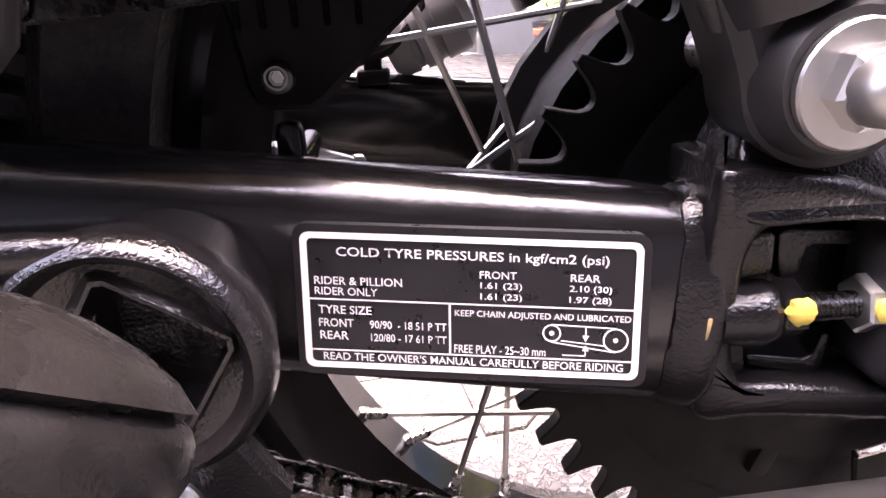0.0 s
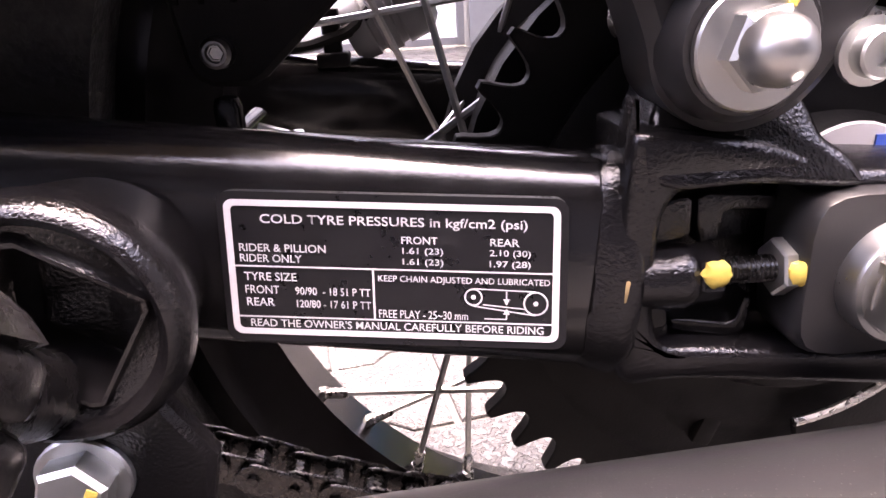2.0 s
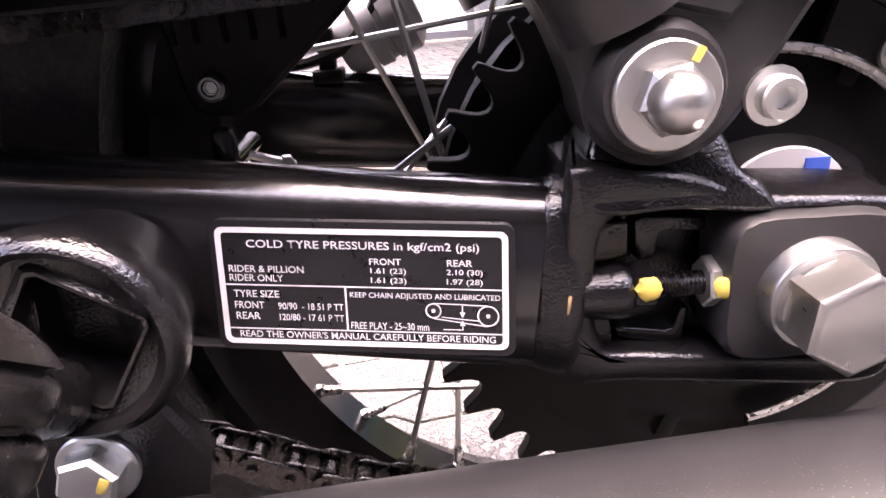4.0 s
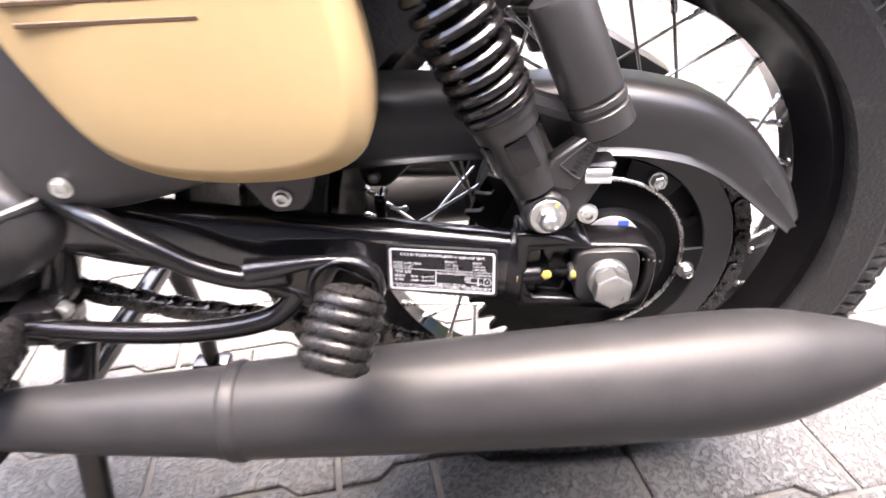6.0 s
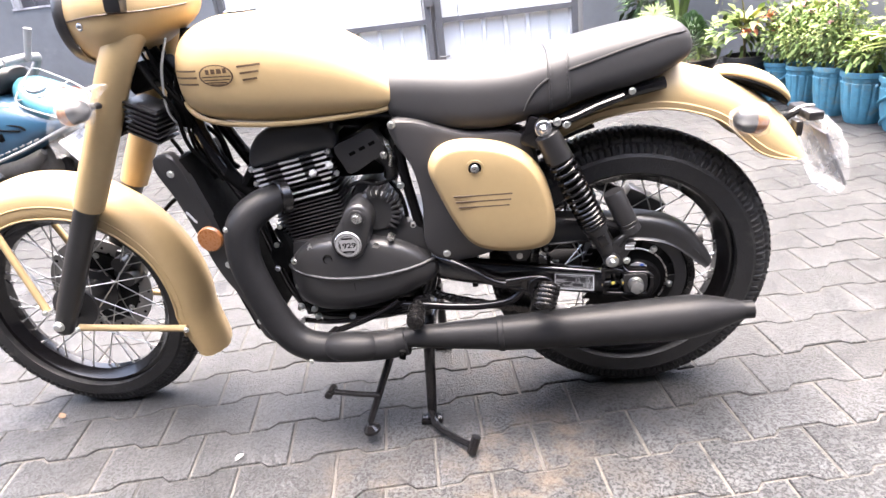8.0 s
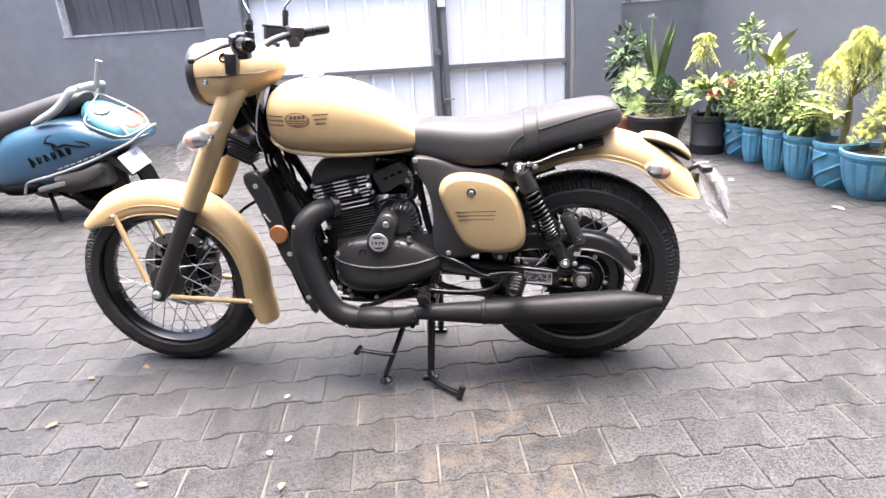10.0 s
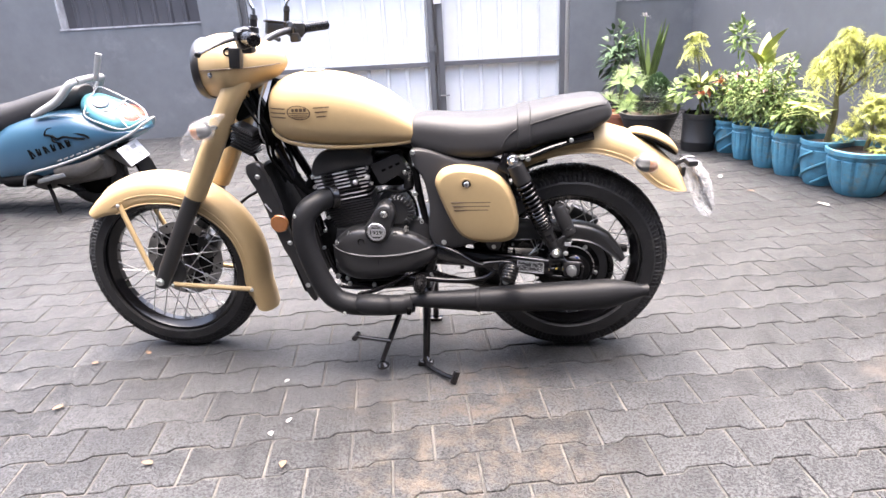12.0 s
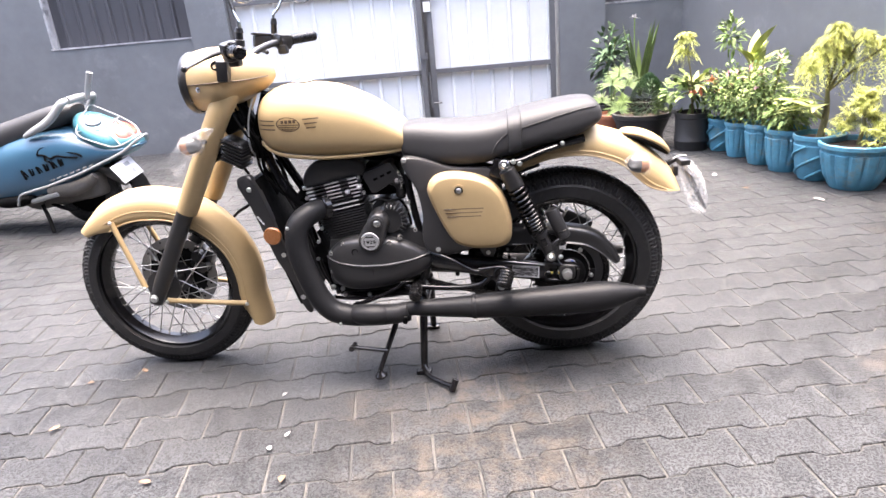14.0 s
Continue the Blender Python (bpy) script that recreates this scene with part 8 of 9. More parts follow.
loft_yz(b, [(-2.435, 0.640, 0.56, 0.05), (-2.40, 0.640, 0.52, 0.100), (-2.36, 0.616, 0.49, 0.115), (-2.325, 0.592, 0.49, 0.085), (-2.305, 0.570, 0.50, 0.040)], 2.0)
part("tail_lamp", b, REDLENS, sc, "red tail lamp")
b = bmesh.new()
lathe(b, (-2.515, SY - 0.085, 0.652), (0.32, -0.45, 0.83), [(0, 0.050), (0.022, 0.048), (0.027, 0.042), (0.025, 0.028), (0.030, 0.020), (0.031, 0.001)], 28)
part("fuel_cap", b, LENSGREY, sc, "dark round fuel cap")
b = bmesh.new()
loft_yz(b, [(-3.62, 0.61, 0.45, 0.08), (-3.55, 0.645, 0.43, 0.13), (-3.35, 0.665, 0.45, 0.165), (-3.15, 0.69, 0.49, 0.17), (-2.95, 0.735, 0.55, 0.165), (-2.80, 0.770, 0.61, 0.15), (-2.70, 0.778, 0.66, 0.125), (-2.645, 0.765, 0.70, 0.07)], 2.7)
part("seat", b, VINYL, sc, "black vinyl scooter seat", 60)
b = bmesh.new()
for s_ in (-1, 1):
    tube(b, [(-2.90, SY + s_ * 0.19, 0.615), (-2.84, SY + s_ * 0.19, 0.640), (-2.75, SY + s_ * 0.185, 0.680), (-2.69, SY + s_ * 0.175, 0.725), (-2.635, SY + s_ * 0.16, 0.785), (-2.61, SY + s_ * 0.13, 0.80)], [0.014, 0.024, 0.028, 0.028, 0.026, 0.022], 12, 5, 0.8)
tube(b, [(-2.61, SY - 0.13, 0.80), (-2.60, SY, 0.806), (-2.61, SY + 0.13, 0.80)], 0.022, 12, 5)
part("grab_rail", b, SILVER, sc, "silver cast grab rail")
b = bmesh.new()
tube(b, [(-2.575, SY + 0.01, 0.79), (-2.545, SY + 0.01, 0.87), (-2.515, SY + 0.01, 0.945)], [0.016, 0.018, 0.020], 10, 4)
part("rail_post", b, SILVER, sc)
b = bmesh.new()
rack_loop = [(-2.577, 0.000, 0.745), (-2.582, -0.140, 0.648), (-2.567, -0.178, 0.598), (-2.458, -0.180, 0.545), (-2.359, -0.165, 0.512), (-2.269, -0.110, 0.546), (-2.262, -0.050, 0.569), (-2.310, 0.010, 0.610), (-2.434, 0.070, 0.665), (-2.597, 0.080, 0.742)]
tube(b, [(x, SY + y, z) for x, y, z in rack_loop + rack_loop[:1]], 0.0048, 8, 3)
for bar_ in (((-2.580, -0.160, 0.618), (-2.423, -0.130, 0.622), (-2.434, 0.060, 0.662)), ((-2.423, -0.130, 0.622), (-2.334, -0.155, 0.522)), ((-2.418, -0.010, 0.664), (-2.275, -0.080, 0.564)), ((-2.575, 0.0, 0.745), (-2.60, 0.0, 0.775))):
    tube(b, [(x, SY + y, z) for x, y, z in bar_], 0.0042, 8, smooth=False)
part("tail_rack", b, SILVER, sc, "pale wire rack over the tail")
b = bmesh.new()
low_ = [(-3.04, SY - 0.240, 0.205), (-3.01, SY - 0.242, 0.262), (-2.96, SY - 0.242, 0.283), (-2.8, SY - 0.238, 0.318), (-2.6, SY - 0.215, 0.375), (-2.45, SY - 0.185, 0.430), (-2.34, SY - 0.150, 0.475), (-2.262, SY - 0.080, 0.535), (-2.255, SY + 0.02, 0.550), (-2.34, SY + 0.13, 0.48)]
tube(b, low_, 0.0085, 8)
part("tail_guard", b, SILVER, sc, "pale tubular guard round the tail")
# lettering and emblem on the flank as plain shapes
b = bmesh.new()
for i in range(6):
    x = -2.952 + 0.049 * i
    box(b, (x, SY - 0.2265 + 0.0022 * i, 0.392 + 0.0115 * i), (0.013, 0.012, 0.046 if i else 0.062), Euler((0, -0.26, 0.03)).to_matrix(), 0.002)
    box(b, (x + 0.016, SY - 0.2265 + 0.0022 * i, 0.394 + 0.0115 * i), (0.006, 0.012, 0.040), Euler((0, -0.10 if i % 2 else -0.55, 0.03)).to_matrix(), 0.002)
part("lettering_bar", b, DARK, sc, "dark lettering shown as plain bars")
b = bmesh.new()
for emb in ([(-2.835, 0.505), (-2.815, 0.537), (-2.77, 0.542), (-2.72, 0.515), (-2.66, 0.506), (-2.60, 0.492), (-2.572, 0.472)], [(-2.835, 0.505), (-2.79, 0.500), (-2.755, 0.480), (-2.72, 0.490), (-2.66, 0.478), (-2.60, 0.470)], [(-2.79, 0.500), (-2.785, 0.468), (-2.765, 0.462)]):
    tube(b, [(x, SY - 0.228 + max(0.0, (x + 2.80) * 0.16) + max(0.0, (z - 0.48) * 0.35), z) for x, z in emb], 0.0055, 6, 4)
part("flank_emblem", b, DARK, sc, "dark outlined emblem shape")
b = bmesh.new()
for i in range(7):
    box(b, (-2.775 + 0.041 * i, SY - 0.228 + 0.0055 * i, 0.349 + 0.0113 * i), (0.026, 0.010, 0.009), Euler((0, -0.33, 0.1)).to_matrix(), 0.002)
part("model_name_bar", b, SILVER, sc)
b = bmesh.new()
pm = Euler((0.25, -0.5, -0.35)).to_matrix()
box(b, (-2.355, SY - 0.12, 0.362), (0.010, 0.17, 0.125), pm, 0.003)
np_ = part("number_plate", b, WHITEPRINT, sc, "white plate with dark marks")
b = bmesh.new()
for dy, dz, w_ in ((-0.04, 0.03, 0.05), (0.03, 0.03, 0.05), (-0.05, -0.025, 0.03), (-0.005, -0.025, 0.03), (0.04, -0.025, 0.03)):
    box(b, V(-2.355, SY - 0.12, 0.362) + pm @ V(0.006, dy * 0.85, dz), (0.002, w_ * 0.8, 0.026), pm)
part("plate_bar", b, GREYMARK, np_)
b = bmesh.new()
box(b, (-2.80, SY - 0.03, 0.245), (0.50, 0.22, 0.15), Euler((0, -0.15, 0)).to_matrix(), 0.03)
box(b, (-2.52, SY, 0.34), (0.26, 0.16, 0.05), Euler((0, 0.6, 0)).to_matrix(), 0.015)
cyl(b, (-2.99, SY - 0.17, 0.24), (-2.99, SY + 0.1, 0.24), 0.075, seg=24)
part("engine_unit", b, DUSTY, sc, "dark dusty engine unit")
b = bmesh.new()
box(b, (-2.88, SY - 0.19, 0.235), (0.20, 0.05, 0.03), Euler((0, -0.2, 0)).to_matrix(), 0.01)
part("kick_lever", b, SILVER, sc)
b = bmesh.new()
tyre(b, V(-2.72, SY, 0.215), 0.215, 0.130, 0.09, 4, 96)
part("rear_tyre", b, RUBBER, sc, "black scooter tyre")
b = bmesh.new()
lathe(b, (-2.72, SY - 0.03, 0.215), (0, 1, 0), [(0, 0.02), (0, 0.135), (0.06, 0.135), (0.06, 0.02)], 32)
part("rear_rim", b, DARK, sc)
b = bmesh.new()
tube(b, [(-2.86, SY - 0.16, 0.27), (-2.72, SY - 0.17, 0.27), (-2.62, SY - 0.16, 0.30), (-2.55, SY - 0.15, 0.345)], [0.035, 0.045, 0.04, 0.022], 12, 4)
part("air_filter_box", b, DUSTY, sc, "dusty grey air filter box")
b = bmesh.new()
rings(b, [[V(x, SY + y, z) for x, y, z in ((px_, -w_, pz_), (px_, w_, pz_), (px_ - 0.012, w_, pz_ - 0.006), (px_ - 0.012, -w_, pz_ - 0.006))] for px_, w_, pz_ in ((-2.50, 0.05, 0.42), (-2.43, 0.075, 0.36), (-2.37, 0.085, 0.27), (-2.345, 0.085, 0.19))])
part("mud_flap", b, DARK, sc, "black rear mud flap")
b = bmesh.new()
tyre(b, V(-3.98, SY, 0.215), 0.215, 0.130, 0.09, 4, 96)
lathe(b, (-3.98, SY - 0.03, 0.215), (0, 1, 0), [(0, 0.02), (0, 0.135), (0.06, 0.135), (0.06, 0.02)], 32)
part("front_tyre", b, RUBBER, sc)
b = bmesh.new()
box(b, (-3.52, SY, 0.22), (0.46, 0.40, 0.06), None, 0.02)
part("floorboard", b, SCOOTBLUE, sc)
b = bmesh.new()
loft_yz(b, [(-3.92, 0.62, 0.20, 0.13), (-3.84, 0.90, 0.18, 0.19), (-3.76, 0.96, 0.20, 0.20), (-3.72, 0.90, 0.24, 0.18)])
tube(b, [(-3.80, SY, 0.90), (-3.76, SY, 1.02)], 0.04, 12, smooth=False)
tube(b, [(-3.66, SY - 0.33, 1.06), (-3.74, SY, 1.05), (-3.66, SY + 0.33, 1.06)], 0.018, 10)
tube(b, [(-3.98, SY, 0.215), (-3.86, SY, 0.5)], 0.03, 10, smooth=False)
part("front_apron", b, SCOOTBLUE, sc)
b = bmesh.new()
tube(b, [(-2.98, SY - 0.13, 0.22), (-2.90, SY - 0.20, 0.12), (-2.86, SY - 0.24, 0.02)], 0.012, 8)
tube(b, [(-2.98, SY - 0.10, 0.20), (-2.80, SY - 0.16, 0.15), (-2.70, SY - 0.18, 0.15)], 0.012, 8)
tube(b, [(-2.98, SY + 0.13, 0.22), (-2.90, SY + 0.20, 0.12), (-2.86, SY + 0.24, 0.02)], 0.012, 8)
tube(b, [(-3.42, SY - 0.18, 0.20), (-3.38, SY - 0.26, 0.09), (-3.36, SY - 0.29, 0.006)], 0.012, 8)
part("stand", b, DARK, sc, "dark scooter stand")
sc.location.x += SX
sc.location.z = 0.0


# ---- potted plants along the side wall ----
def leaf(bm, p, d, up, L_, w, droop=0.3, n=4, fold=0.15):
    """One leaf: a curved, folded blade from p along d."""
    d = Vector(d).normalized()
    side = d.cross(Vector(up))
    side = side.normalized() if side.length > 1e-4 else V(1, 0, 0)
    nn = side.cross(d).normalized()
    prev = None
    for i in range(n + 1):
        t = i / n
        c = p + d * (L_ * t) - V(0, 0, 1) * (droop * L_ * t * t)
        ww = w / 2 * max(math.sin(math.pi * (0.08 + 0.92 * t) ** 0.75), 0.04) if i < n else 0.0005
        row = (bm.verts.new(c - side * ww + nn * fold * ww), bm.verts.new(c), bm.verts.new(c + side * ww + nn * fold * ww))
        if prev:
            bm.faces.new((prev[0], prev[1], row[1], row[0]))
            bm.faces.new((prev[1], prev[2], row[2], row[1]))
        prev = row


def rand_dir(r, up=0.2):
    v = V(r.gauss(0, 1), r.gauss(0, 1), r.gauss(0, 1) * 0.7 + up)
    return v.normalized()


def leaf_cloud(bm, r, c, rad, n, L_, w, droop=0.35, up=0.3):
    for _ in range(n):
        o = rand_dir(r, 0.1)
        q = r.random() ** 0.5
        p = Vector(c) + V(o.x * rad[0], o.y * rad[1], o.z * rad[2]) * q
        d = (o + rand_dir(r, up) * 0.7).normalized()
        k = r.uniform(0.7, 1.25)
        leaf(bm, p, d, V(r.uniform(-.4, .4), r.uniform(-.4, .4), 1), L_ * k, w * k, droop, 3)


def frond(bm, r, p, d, L_, n, lw=0.004, ll=0.042, sag=0.9):
    """An arching twig set on both sides with fine drooping leaflets."""
    d = Vector(d).normalized()
    side = d.cross(V(0, 0, 1))
    side = side.normalized() if side.length > 1e-3 else V(1, 0, 0)
    for k in range(n):
        t = (k + 0.5) / n
        q = p + d * (L_ * t) - V(0, 0, 1) * (sag * L_ * t * t)
        s_ = 1 if k % 2 else -1
        out = side * s_ * r.uniform(0.5, 1.0) + d * r.uniform(0.3, 0.9) + V(0, 0, r.uniform(-0.7, 0.3))
        leaf(bm, q, out, V(0, 0, 1), ll * (1.15 - 0.6 * t) * r.uniform(0.7, 1.25), lw, 0.55, 2, 0.1)


def tuft(bm, r, p, k, L_, n, lw=0.004, ll=0.042, sag=0.9, rise=0.5):
    """A mop of fronds that spring from one place."""
    for j in range(k):
        a = 2 * math.pi * (j + r.uniform(-0.3, 0.3)) / k
        frond(bm, r, p + V(r.gauss(0, 0.012), r.gauss(0, 0.012), r.gauss(0, 0.012)), V(math.cos(a), math.sin(a), rise * r.uniform(0.3, 1.8)), L_ * r.uniform(0.7, 1.2), n, lw, ll, sag * r.uniform(0.7, 1.3))


def pot(parent, c, rt, rb, h, mat, style="rib"):
    b_ = bmesh.new()
    n = 48
    rs = []
    prof_ = [(0.0, rb * 0.96), (0.006, rb), (h * 0.25, rb + (rt - rb) * 0.42), (h * 0.5, rb + (rt - rb) * 0.68), (h * 0.78, rb + (rt - rb) * 0.86), (h * 0.80, rt * 0.90), (h * 0.88, rt * 0.93), (h * 0.90, rt), (h * 0.985, rt * 1.01), (h, rt * 0.99), (h, rt * 0.93), (h * 0.86, rt * 0.88), (h * 0.855, 0.002)]
    if style == "barrel":
        prof_ = [(0.0, rb * 0.97), (0.008, rb), (h * 0.22, rb * 1.02), (h * 0.24, rb * 1.05), (h * 0.27, rb * 1.05), (h * 0.29, rb * 1.02), (h * 0.85, rt * 0.98), (h * 0.87, rt * 1.02), (h * 0.99, rt * 1.03), (h, rt), (h, rt * 0.94), (h * 0.88, rt * 0.92), (h * 0.87, 0.002)]
    n = 70
    for zz, q in prof_:
        ring = []
        for j in range(n):
            a = 2 * math.pi * j / n
            qq = q
            if style == "rib" and h * 0.2 < zz < h * 0.82 and q > rb * 0.9 and j % 5 == 0:
                qq *= 0.93
            ring.append(Vector(c) + V(qq * math.cos(a), qq * math.sin(a), zz))
        rs.append(ring)
    rings(b_, rs)
    p_ = part("pot", b_, mat, parent)
    if style == "spiral":
        for s_ in range(5):
            b_ = bmesh.new()
            pts_ = []
            for i in range(25):
                t = i / 24
                zz = h * (0.06 + 0.74 * t)
                q = rb + (rt - rb) * (t * 0.9) + 0.010
                a = 2 * math.pi * s_ / 5 + 2.6 * t
                pts_.append(Vector(c) + V(q * math.cos(a), q * math.sin(a), zz))
            tube(b_, pts_, 0.008, 6, smooth=False)
            part("spiral_rib", b_, mat, p_)
    b_ = bmesh.new()
    lathe(b_, Vector(c) + V(0, 0, h * 0.86), (0, 0, 1), [(0, rt * 0.86), (h * 0.03, rt * 0.86), (h * 0.06, rt * 0.5), (h * 0.065, 0.002)], 24)
    part("soil", b_, SOIL, parent)


def planter(name, label, c, rt, rb, h, mat, style):
    t_ = thing(name, label, "potted plant", c, "potted plants by the wall")
    pot(t_, c, rt, rb, h, mat, style)
    return t_


def stems(parent, c, h0, tips, r=0.008):
    for tip in tips:
        b_ = bmesh.new()
        c0 = Vector(c) + V(0, 0, h0)
        tp = Vector(tip)
        tube(b_, [c0, c0.lerp(tp, 0.5) + V(0.01, -0.01, 0.02), tp], [r, r * 0.8, r * 0.5], 8, 4)
        part("stem", b_, STEM, parent)


R = random.Random(21)
# four bushes in blue pots, from the far end of the row
bush = (((1.414, 2.793), 0.098, 0.068, 0.235, "spiral", 0.30), ((1.458, 2.575), 0.096, 0.066, 0.24, "rib", 0.34), ((1.515, 2.335), 0.108, 0.072, 0.265, "rib", 0.36), ((1.580, 2.125), 0.126, 0.084, 0.265, "rib", 0.20))
for i, ((x, y), rt, rb, h, style, tall) in enumerate(bush):
    c = V(x, y, 0)
    p_ = planter("potted_bush", ("leafy green flowering bush in a blue plastic pot", "bushy green periwinkle in a ribbed blue pot", "tall pink-flowered bush in a ribbed blue pot", "low broad-leaved green bush in a blue pot")[i], c, rt, rb, h, POTBLUE, style)
    tips = [c + V(R.uniform(-0.10, 0.10), R.uniform(-0.10, 0.10), h + tall * R.uniform(0.5, 1.15)) for _ in range(6)]
    stems(p_, c, h * 0.85, tips, 0.006)
    b = bmesh.new()
    leaf_cloud(b, R, c + V(0, 0, h + tall * 0.42), (0.155, 0.155, tall * 0.50), 1300 if i < 3 else 520, 0.025 if i < 3 else 0.038, 0.013 if i < 3 else 0.022)
    for tp in tips:
        leaf_cloud(b, R, tp, (0.04, 0.04, 0.09), 60, 0.034, 0.015)
    part("foliage", b, LEAF, p_)
    b = bmesh.new()
    leaf_cloud(b, R, c + V(0, 0, h + tall * 0.55), (0.15, 0.15, tall * 0.48), 300, 0.026, 0.013)
    part("young_foliage", b, LEAFVAR, p_)
    if i in (1, 2):
        b = bmesh.new()
        for tp in tips:
            for k in range(7):
                leaf(b, tp + V(0, 0, 0.03), rand_dir(R, 0.5), V(0, 0, 1), 0.028, 0.024, 0.2, 3)
        part("flower", b, PINK, p_)
# plumed tree with broad leaves
c = V(1.665, 1.895, 0)
p_ = planter("potted_tree", "yellow-green feathery small tree with broad leaves in a blue pot", c, 0.138, 0.092, 0.265, POTBLUE, "spiral")
tips = [c + V(0.03, 0.0, 0.80), c + V(-0.05, -0.02, 0.76), c + V(0.13, -0.06, 0.80), c + V(0.26, -0.12, 0.77)]
stems(p_, c, 0.22, [c + V(0.01, 0, 0.52)], 0.022)
stems(p_, c + V(0.01, 0, 0), 0.50, tips, 0.009)
b = bmesh.new()
for tp, k_, L_ in ((tips[0], 24, 0.13), (tips[1], 24, 0.13), (tips[2], 24, 0.14), (tips[3], 24, 0.15), (c + V(-0.10, -0.04, 0.72), 20, 0.11), (c + V(0.09, 0, 0.74), 18, 0.12), (c + V(0.36, -0.16, 0.72), 20, 0.15), (c + V(-0.125, -0.05, 0.64), 16, 0.10), (c + V(0.02, -0.03, 0.86), 16, 0.08), (c + V(-0.03, -0.03, 0.80), 18, 0.10), (c + V(0.20, -0.09, 0.78), 20, 0.13)):
    tuft(b, R, tp + V(0, 0, R.uniform(-0.03, 0.03)), k_, L_ * 0.95, 40, 0.0048, 0.048, 2.3, 1.3)
part("feathery_crown", b, LEAFYL, p_)
b = bmesh.new()
for k in range(7):
    a = R.uniform(2.2, 5.2)
    leaf(b, c + V(0, 0, 0.34 + 0.02 * k), V(math.cos(a), math.sin(a) - 0.3, R.uniform(0.25, 0.8)), V(0, 0, 1), R.uniform(0.26, 0.36), 0.085, 0.35, 7)
part("broad_leaf", b, LEAFLIME, p_)
# golden cypress in the big pot
c = V(1.765, 1.675, 0)
p_ = planter("potted_conifer", "golden conifer shrub in a large ribbed blue pot", c, 0.190, 0.118, 0.255, POTBLUE, "rib")
stems(p_, c, 0.22, [c + V(0, 0, 0.45)], 0.012)
b = bmesh.new()
for k in range(44):
    a, zz = R.uniform(0, 6.28), R.uniform(0.27, 0.52)
    q = 0.12 * (1 - (zz - 0.27) / 0.28)
    tuft(b, R, c + V(q * math.cos(a), q * math.sin(a), zz), 7, 0.065, 20, 0.0048, 0.030, 0.2, 1.0)
part("foliage", b, LEAFYL, p_)
# black barrel with crotons
c = V(1.235, 2.90, 0)
p_ = planter("barrel_planter", "red-bracted croton in a black plastic barrel", c, 0.122, 0.118, 0.275, POTBLACK, "barrel")
stems(p_, c, 0.24, [c + V(-0.06, 0.02, 0.72), c + V(-0.06, 0, 0.5)], 0.007)
b = bmesh.new()
leaf_cloud(b, R, c + V(-0.02, 0, 0.42), (0.20, 0.18, 0.15), 150, 0.075, 0.038)
part("foliage", b, LEAF, p_)
b = bmesh.new()
for k in range(26):
    a = R.uniform(0, 6.28)
    leaf(b, c + V(0.0, 0, 0.46), V(math.cos(a), math.sin(a), R.uniform(0.2, 1.3)), V(0, 0, 1), R.uniform(0.15, 0.28), 0.035, 0.3, 6)
part("cream_leaf", b, LEAFVAR, p_)
b = bmesh.new()
for k in range(5):
    o = c + V(R.uniform(-0.14, 0.14), R.uniform(-0.15, 0.0), R.uniform(0.40, 0.56))
    for j in range(9):
        leaf(b, o, rand_dir(R, 0.6), V(0, 0, 1), 0.055, 0.028, 0.2, 3)
part("bract", b, REDBRACT, p_)
b = bmesh.new()
tuft(b, R, c + V(-0.07, 0.02, 0.80), 24, 0.10, 40, 0.0052, 0.040, 1.1, 1.1)
tuft(b, R, c + V(-0.08, 0.02, 0.72), 16, 0.09, 34, 0.0045, 0.038, 1.3, 0.2)
part("yellow_crest", b, LEAFYL, p_)
# tall variegated plant behind the bushes
c = V(1.66, 2.98, 0)
p_ = planter("variegated_plant", "cream-leaved dieffenbachia in a dark pot", c, 0.12, 0.09, 0.24, POTBLACK, "barrel")
stems(p_, c, 0.2, [c + V(0, 0, 0.6)], 0.012)
b = bmesh.new()
for k in range(12):
    a = R.uniform(0, 6.28)
    leaf(b, c + V(0, 0, 0.42 + 0.02 * k), V(math.cos(a) * 0.6, math.sin(a) * 0.6, R.uniform(0.5, 1.4)), V(0, 0, 1), R.uniform(0.24, 0.36), 0.085, 0.25, 7)
part("broad_leaf", b, LEAFLIME, p_)
b = bmesh.new()
leaf_cloud(b, R, c + V(-0.16, 0.0, 0.78), (0.08, 0.08, 0.16), 110, 0.07, 0.022)
part("foliage", b, LEAF, p_)
# wide black bowl with a clipped conifer, fan palm in terracotta, strap-leaved plant
c = V(0.93, 3.20, 0)
p_ = planter("bowl_planter", "clipped dark conifer and small palm in a wide black bowl", c, 0.22, 0.16, 0.25, POTBLACK, "barrel")
b = bmesh.new()
for k in range(2600):
    o = rand_dir(R, 0.1)
    leaf(b, c + V(0.035, -0.06, 0.365) + V(o.x * 0.105 * (1.1 - 0.5 * max(0.0, o.z)), o.y * 0.105, o.z * 0.165), o + V(0, 0, 0.3), V(0.3, 0.2, 1), 0.032, 0.008, 0.1, 2)
part("clipped_cone", b, LEAFDK, p_)


def fan(bm, r, p, d, size):
    """A fan palm leaf: a wheel of narrow blades."""
    d = Vector(d).normalized()
    side = d.cross(V(0, 0, 1)).normalized()
    up_ = side.cross(d)
    for k in range(21):
        a = radians(-118 + 236 * k / 20 + r.uniform(-3, 3))
        leaf(bm, p, side * math.sin(a) + up_ * math.cos(a) + d * 0.25, d, size * r.uniform(0.85, 1.15), 0.0125, r.uniform(0.1, 0.4), 4)


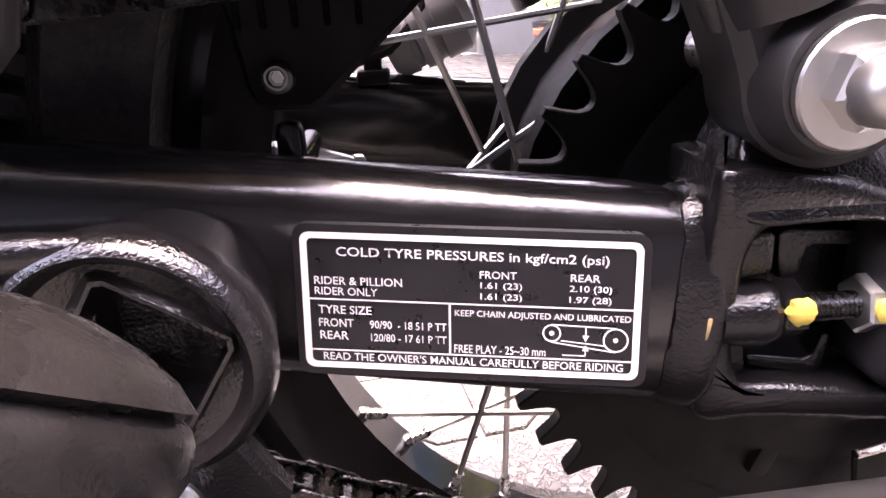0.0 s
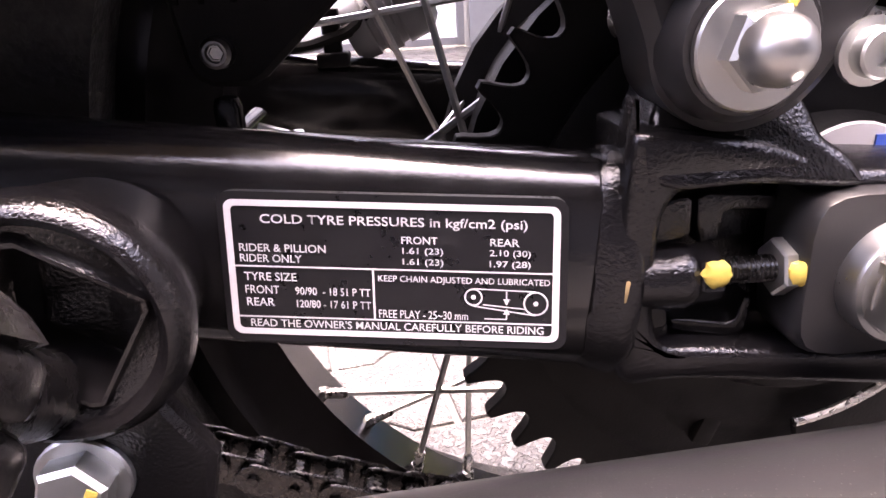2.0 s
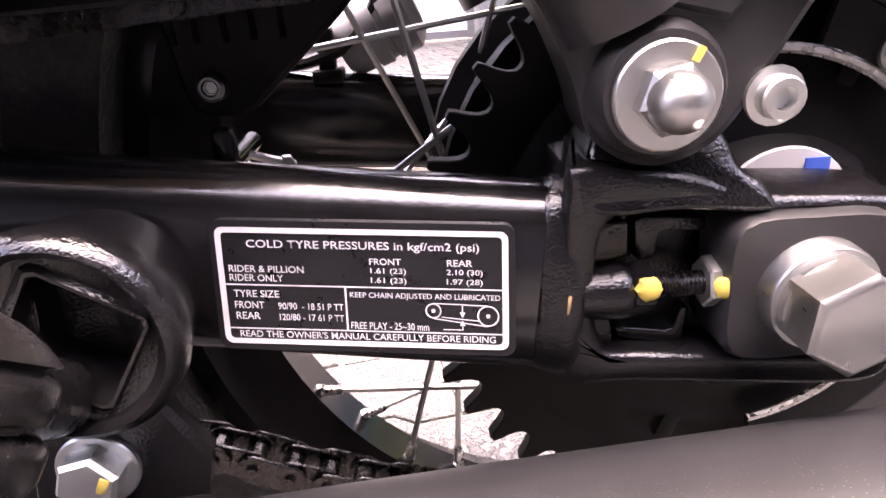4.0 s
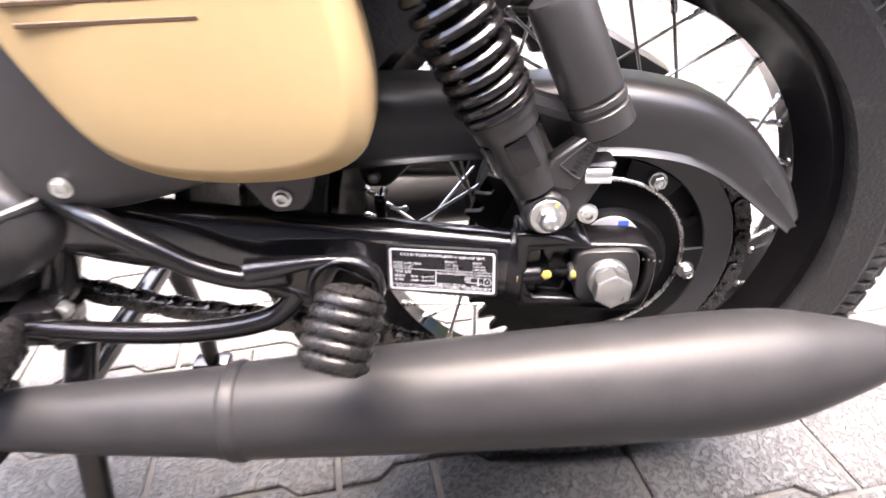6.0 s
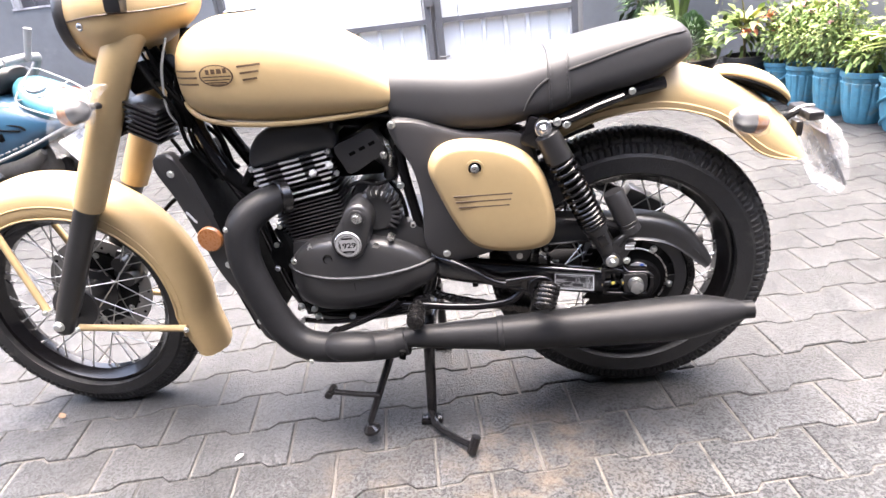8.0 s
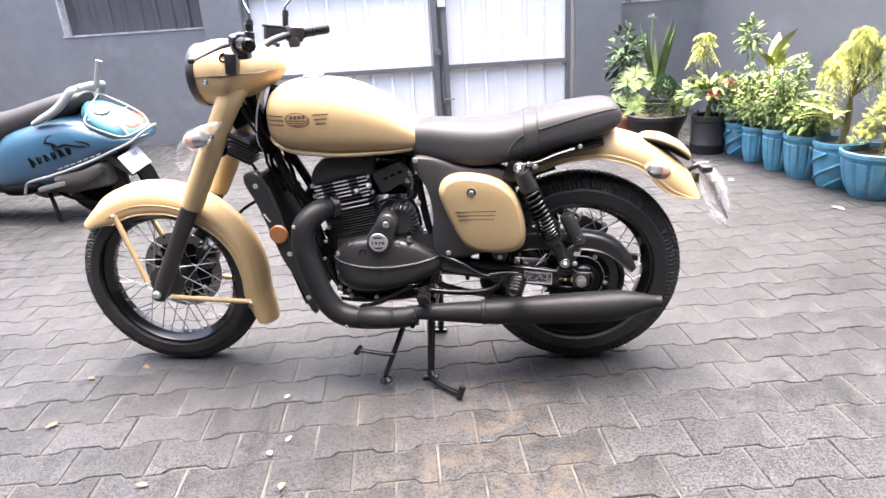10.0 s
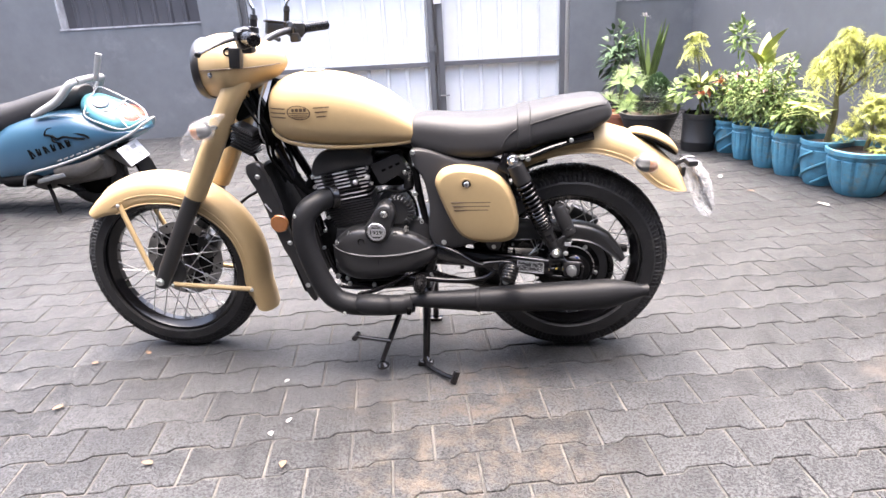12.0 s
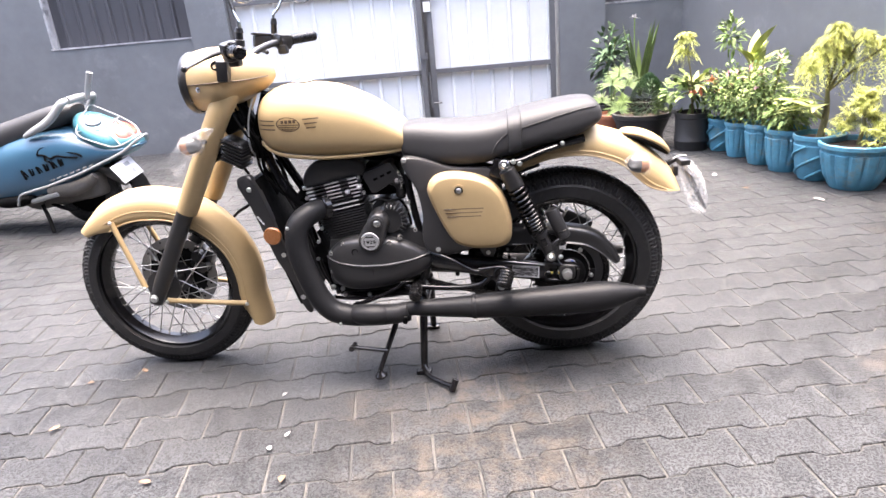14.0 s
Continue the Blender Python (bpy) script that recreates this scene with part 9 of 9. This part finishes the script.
b = bmesh.new()
for k, (dx, dz) in enumerate(((-0.14, 0.34), (0.17, 0.33), (0.13, 0.26), (-0.17, 0.27))):
    a = R.uniform(0, 6.28)
    o = c + V(dx, 0.02, dz)
    tube(b, [c + V(0, 0, 0.22), o], 0.004, 6, smooth=False)
    fan(b, R, o, (math.cos(a) * 0.5, -0.6, 0.5), 0.10)
part("palm_leaves", b, PALM, p_)
c = V(0.73, 3.42, 0)
p_ = planter("fan_palm", "green fan palm in a terracotta pot", c, 0.14, 0.10, 0.22, TERRA, "barrel")
b = bmesh.new()
for k, (dx, dz) in enumerate(((0.0, 0.50), (0.13, 0.48), (-0.08, 0.36), (0.04, 0.30), (0.07, 0.56))):
    o = c + V(dx, -0.06 + 0.02 * k, dz)
    tube(b, [c + V(0, 0, 0.2), o], 0.005, 6, smooth=False)
    fan(b, R, o - V(0, 0, 0.04), (R.uniform(-0.4, 0.4), -0.6, 0.6), 0.125)
part("palm_leaves", b, PALM, p_)
c = V(1.03, 3.75, 0)
p_ = planter("strap_leaved_plant", "strap-leaved plant with a white flower in a dark pot", c, 0.14, 0.11, 0.26, POTBLACK, "barrel")
b = bmesh.new()
for k in range(13):
    a = R.uniform(0, 6.28)
    leaf(b, c + V(0, 0, 0.3), V(math.cos(a) * 0.28, math.sin(a) * 0.28, 1), V(math.cos(a), math.sin(a), 0), R.uniform(0.45, 0.68), 0.05, 0.02, 7)
part("strap_leaf", b, PALM, p_)
b = bmesh.new()
tube(b, [c + V(0, 0, 0.3), c + V(-0.05, 0, 0.65), c + V(-0.06, -0.02, 0.95)], 0.005, 6)
part("flower_stalk", b, LEAF, p_)
b = bmesh.new()
for k in range(8):
    leaf(b, c + V(-0.06, -0.02, 0.94), rand_dir(R, 0.6), V(0, 0, 1), 0.05, 0.022, 0.2, 3)
part("white_flower", b, WHITEPRINT, p_)
c = V(0.80, 3.85, 0)
p_ = planter("dark_shrub", "dark-leaved shrub in a dark pot", c, 0.13, 0.10, 0.24, POTBLACK, "barrel")
stems(p_, c, 0.2, [c + V(0.03, 0, 0.8), c + V(-0.06, 0, 0.7), c + V(0.08, 0, 0.6)], 0.008)
b = bmesh.new()
leaf_cloud(b, R, c + V(0, 0, 0.62), (0.15, 0.14, 0.28), 230, 0.09, 0.036)
part("foliage", b, LEAFDK, p_)
# pale block at the end of the pot row
b = bmesh.new()
box(b, (2.06, 1.66, 0.07), (0.2, 0.2, 0.14), Euler((0, 0, 0.3)).to_matrix(), 0.01)
solid("stone_block", b, SAND, "pale grey stone block on the paving", "block")

# ---- litter on the paving ----
for i, (x, y, s_, m_) in enumerate(((-0.828, -0.477, 0.022, FOIL), (-0.862, -0.520, 0.026, FOIL), (-0.895, -0.255, 0.026, FOIL), (-1.565, -0.405, 0.035, LITTER), (-1.134, -0.657, 0.03, LITTER), (-0.782, -0.638, 0.032, LITTER), (1.50, 1.42, 0.06, FOIL), (1.14, 2.05, 0.05, FOIL), (1.05, 2.35, 0.05, FOIL), (0.93, 2.42, 0.05, LITTER), (-1.63, -0.16, 0.03, LITTER), (-1.45, -0.10, 0.03, LITTER), (1.2, 1.75, 0.05, LITTER), (1.02, 1.95, 0.04, FOIL))):
    b = bmesh.new()
    a = R.uniform(0, 6.28)
    leaf(b, V(x, y, 0.005), V(math.cos(a), math.sin(a), 0.05), V(0, 0, 1), s_, s_ * 0.6, -0.1, 4, 0.3)
    solid("dry_leaf" if m_ is LITTER else "paper_scrap", b, m_, "curled dry brown leaf lying on the paving" if m_ is LITTER else "small white paper scrap lying on the paving", "leaf" if m_ is LITTER else "litter", group="litter on the paving")

# ---- paving blocks nearest the motorcycle ----
for m in near:
    shared("paver", PAVER_MESH, ground, m)
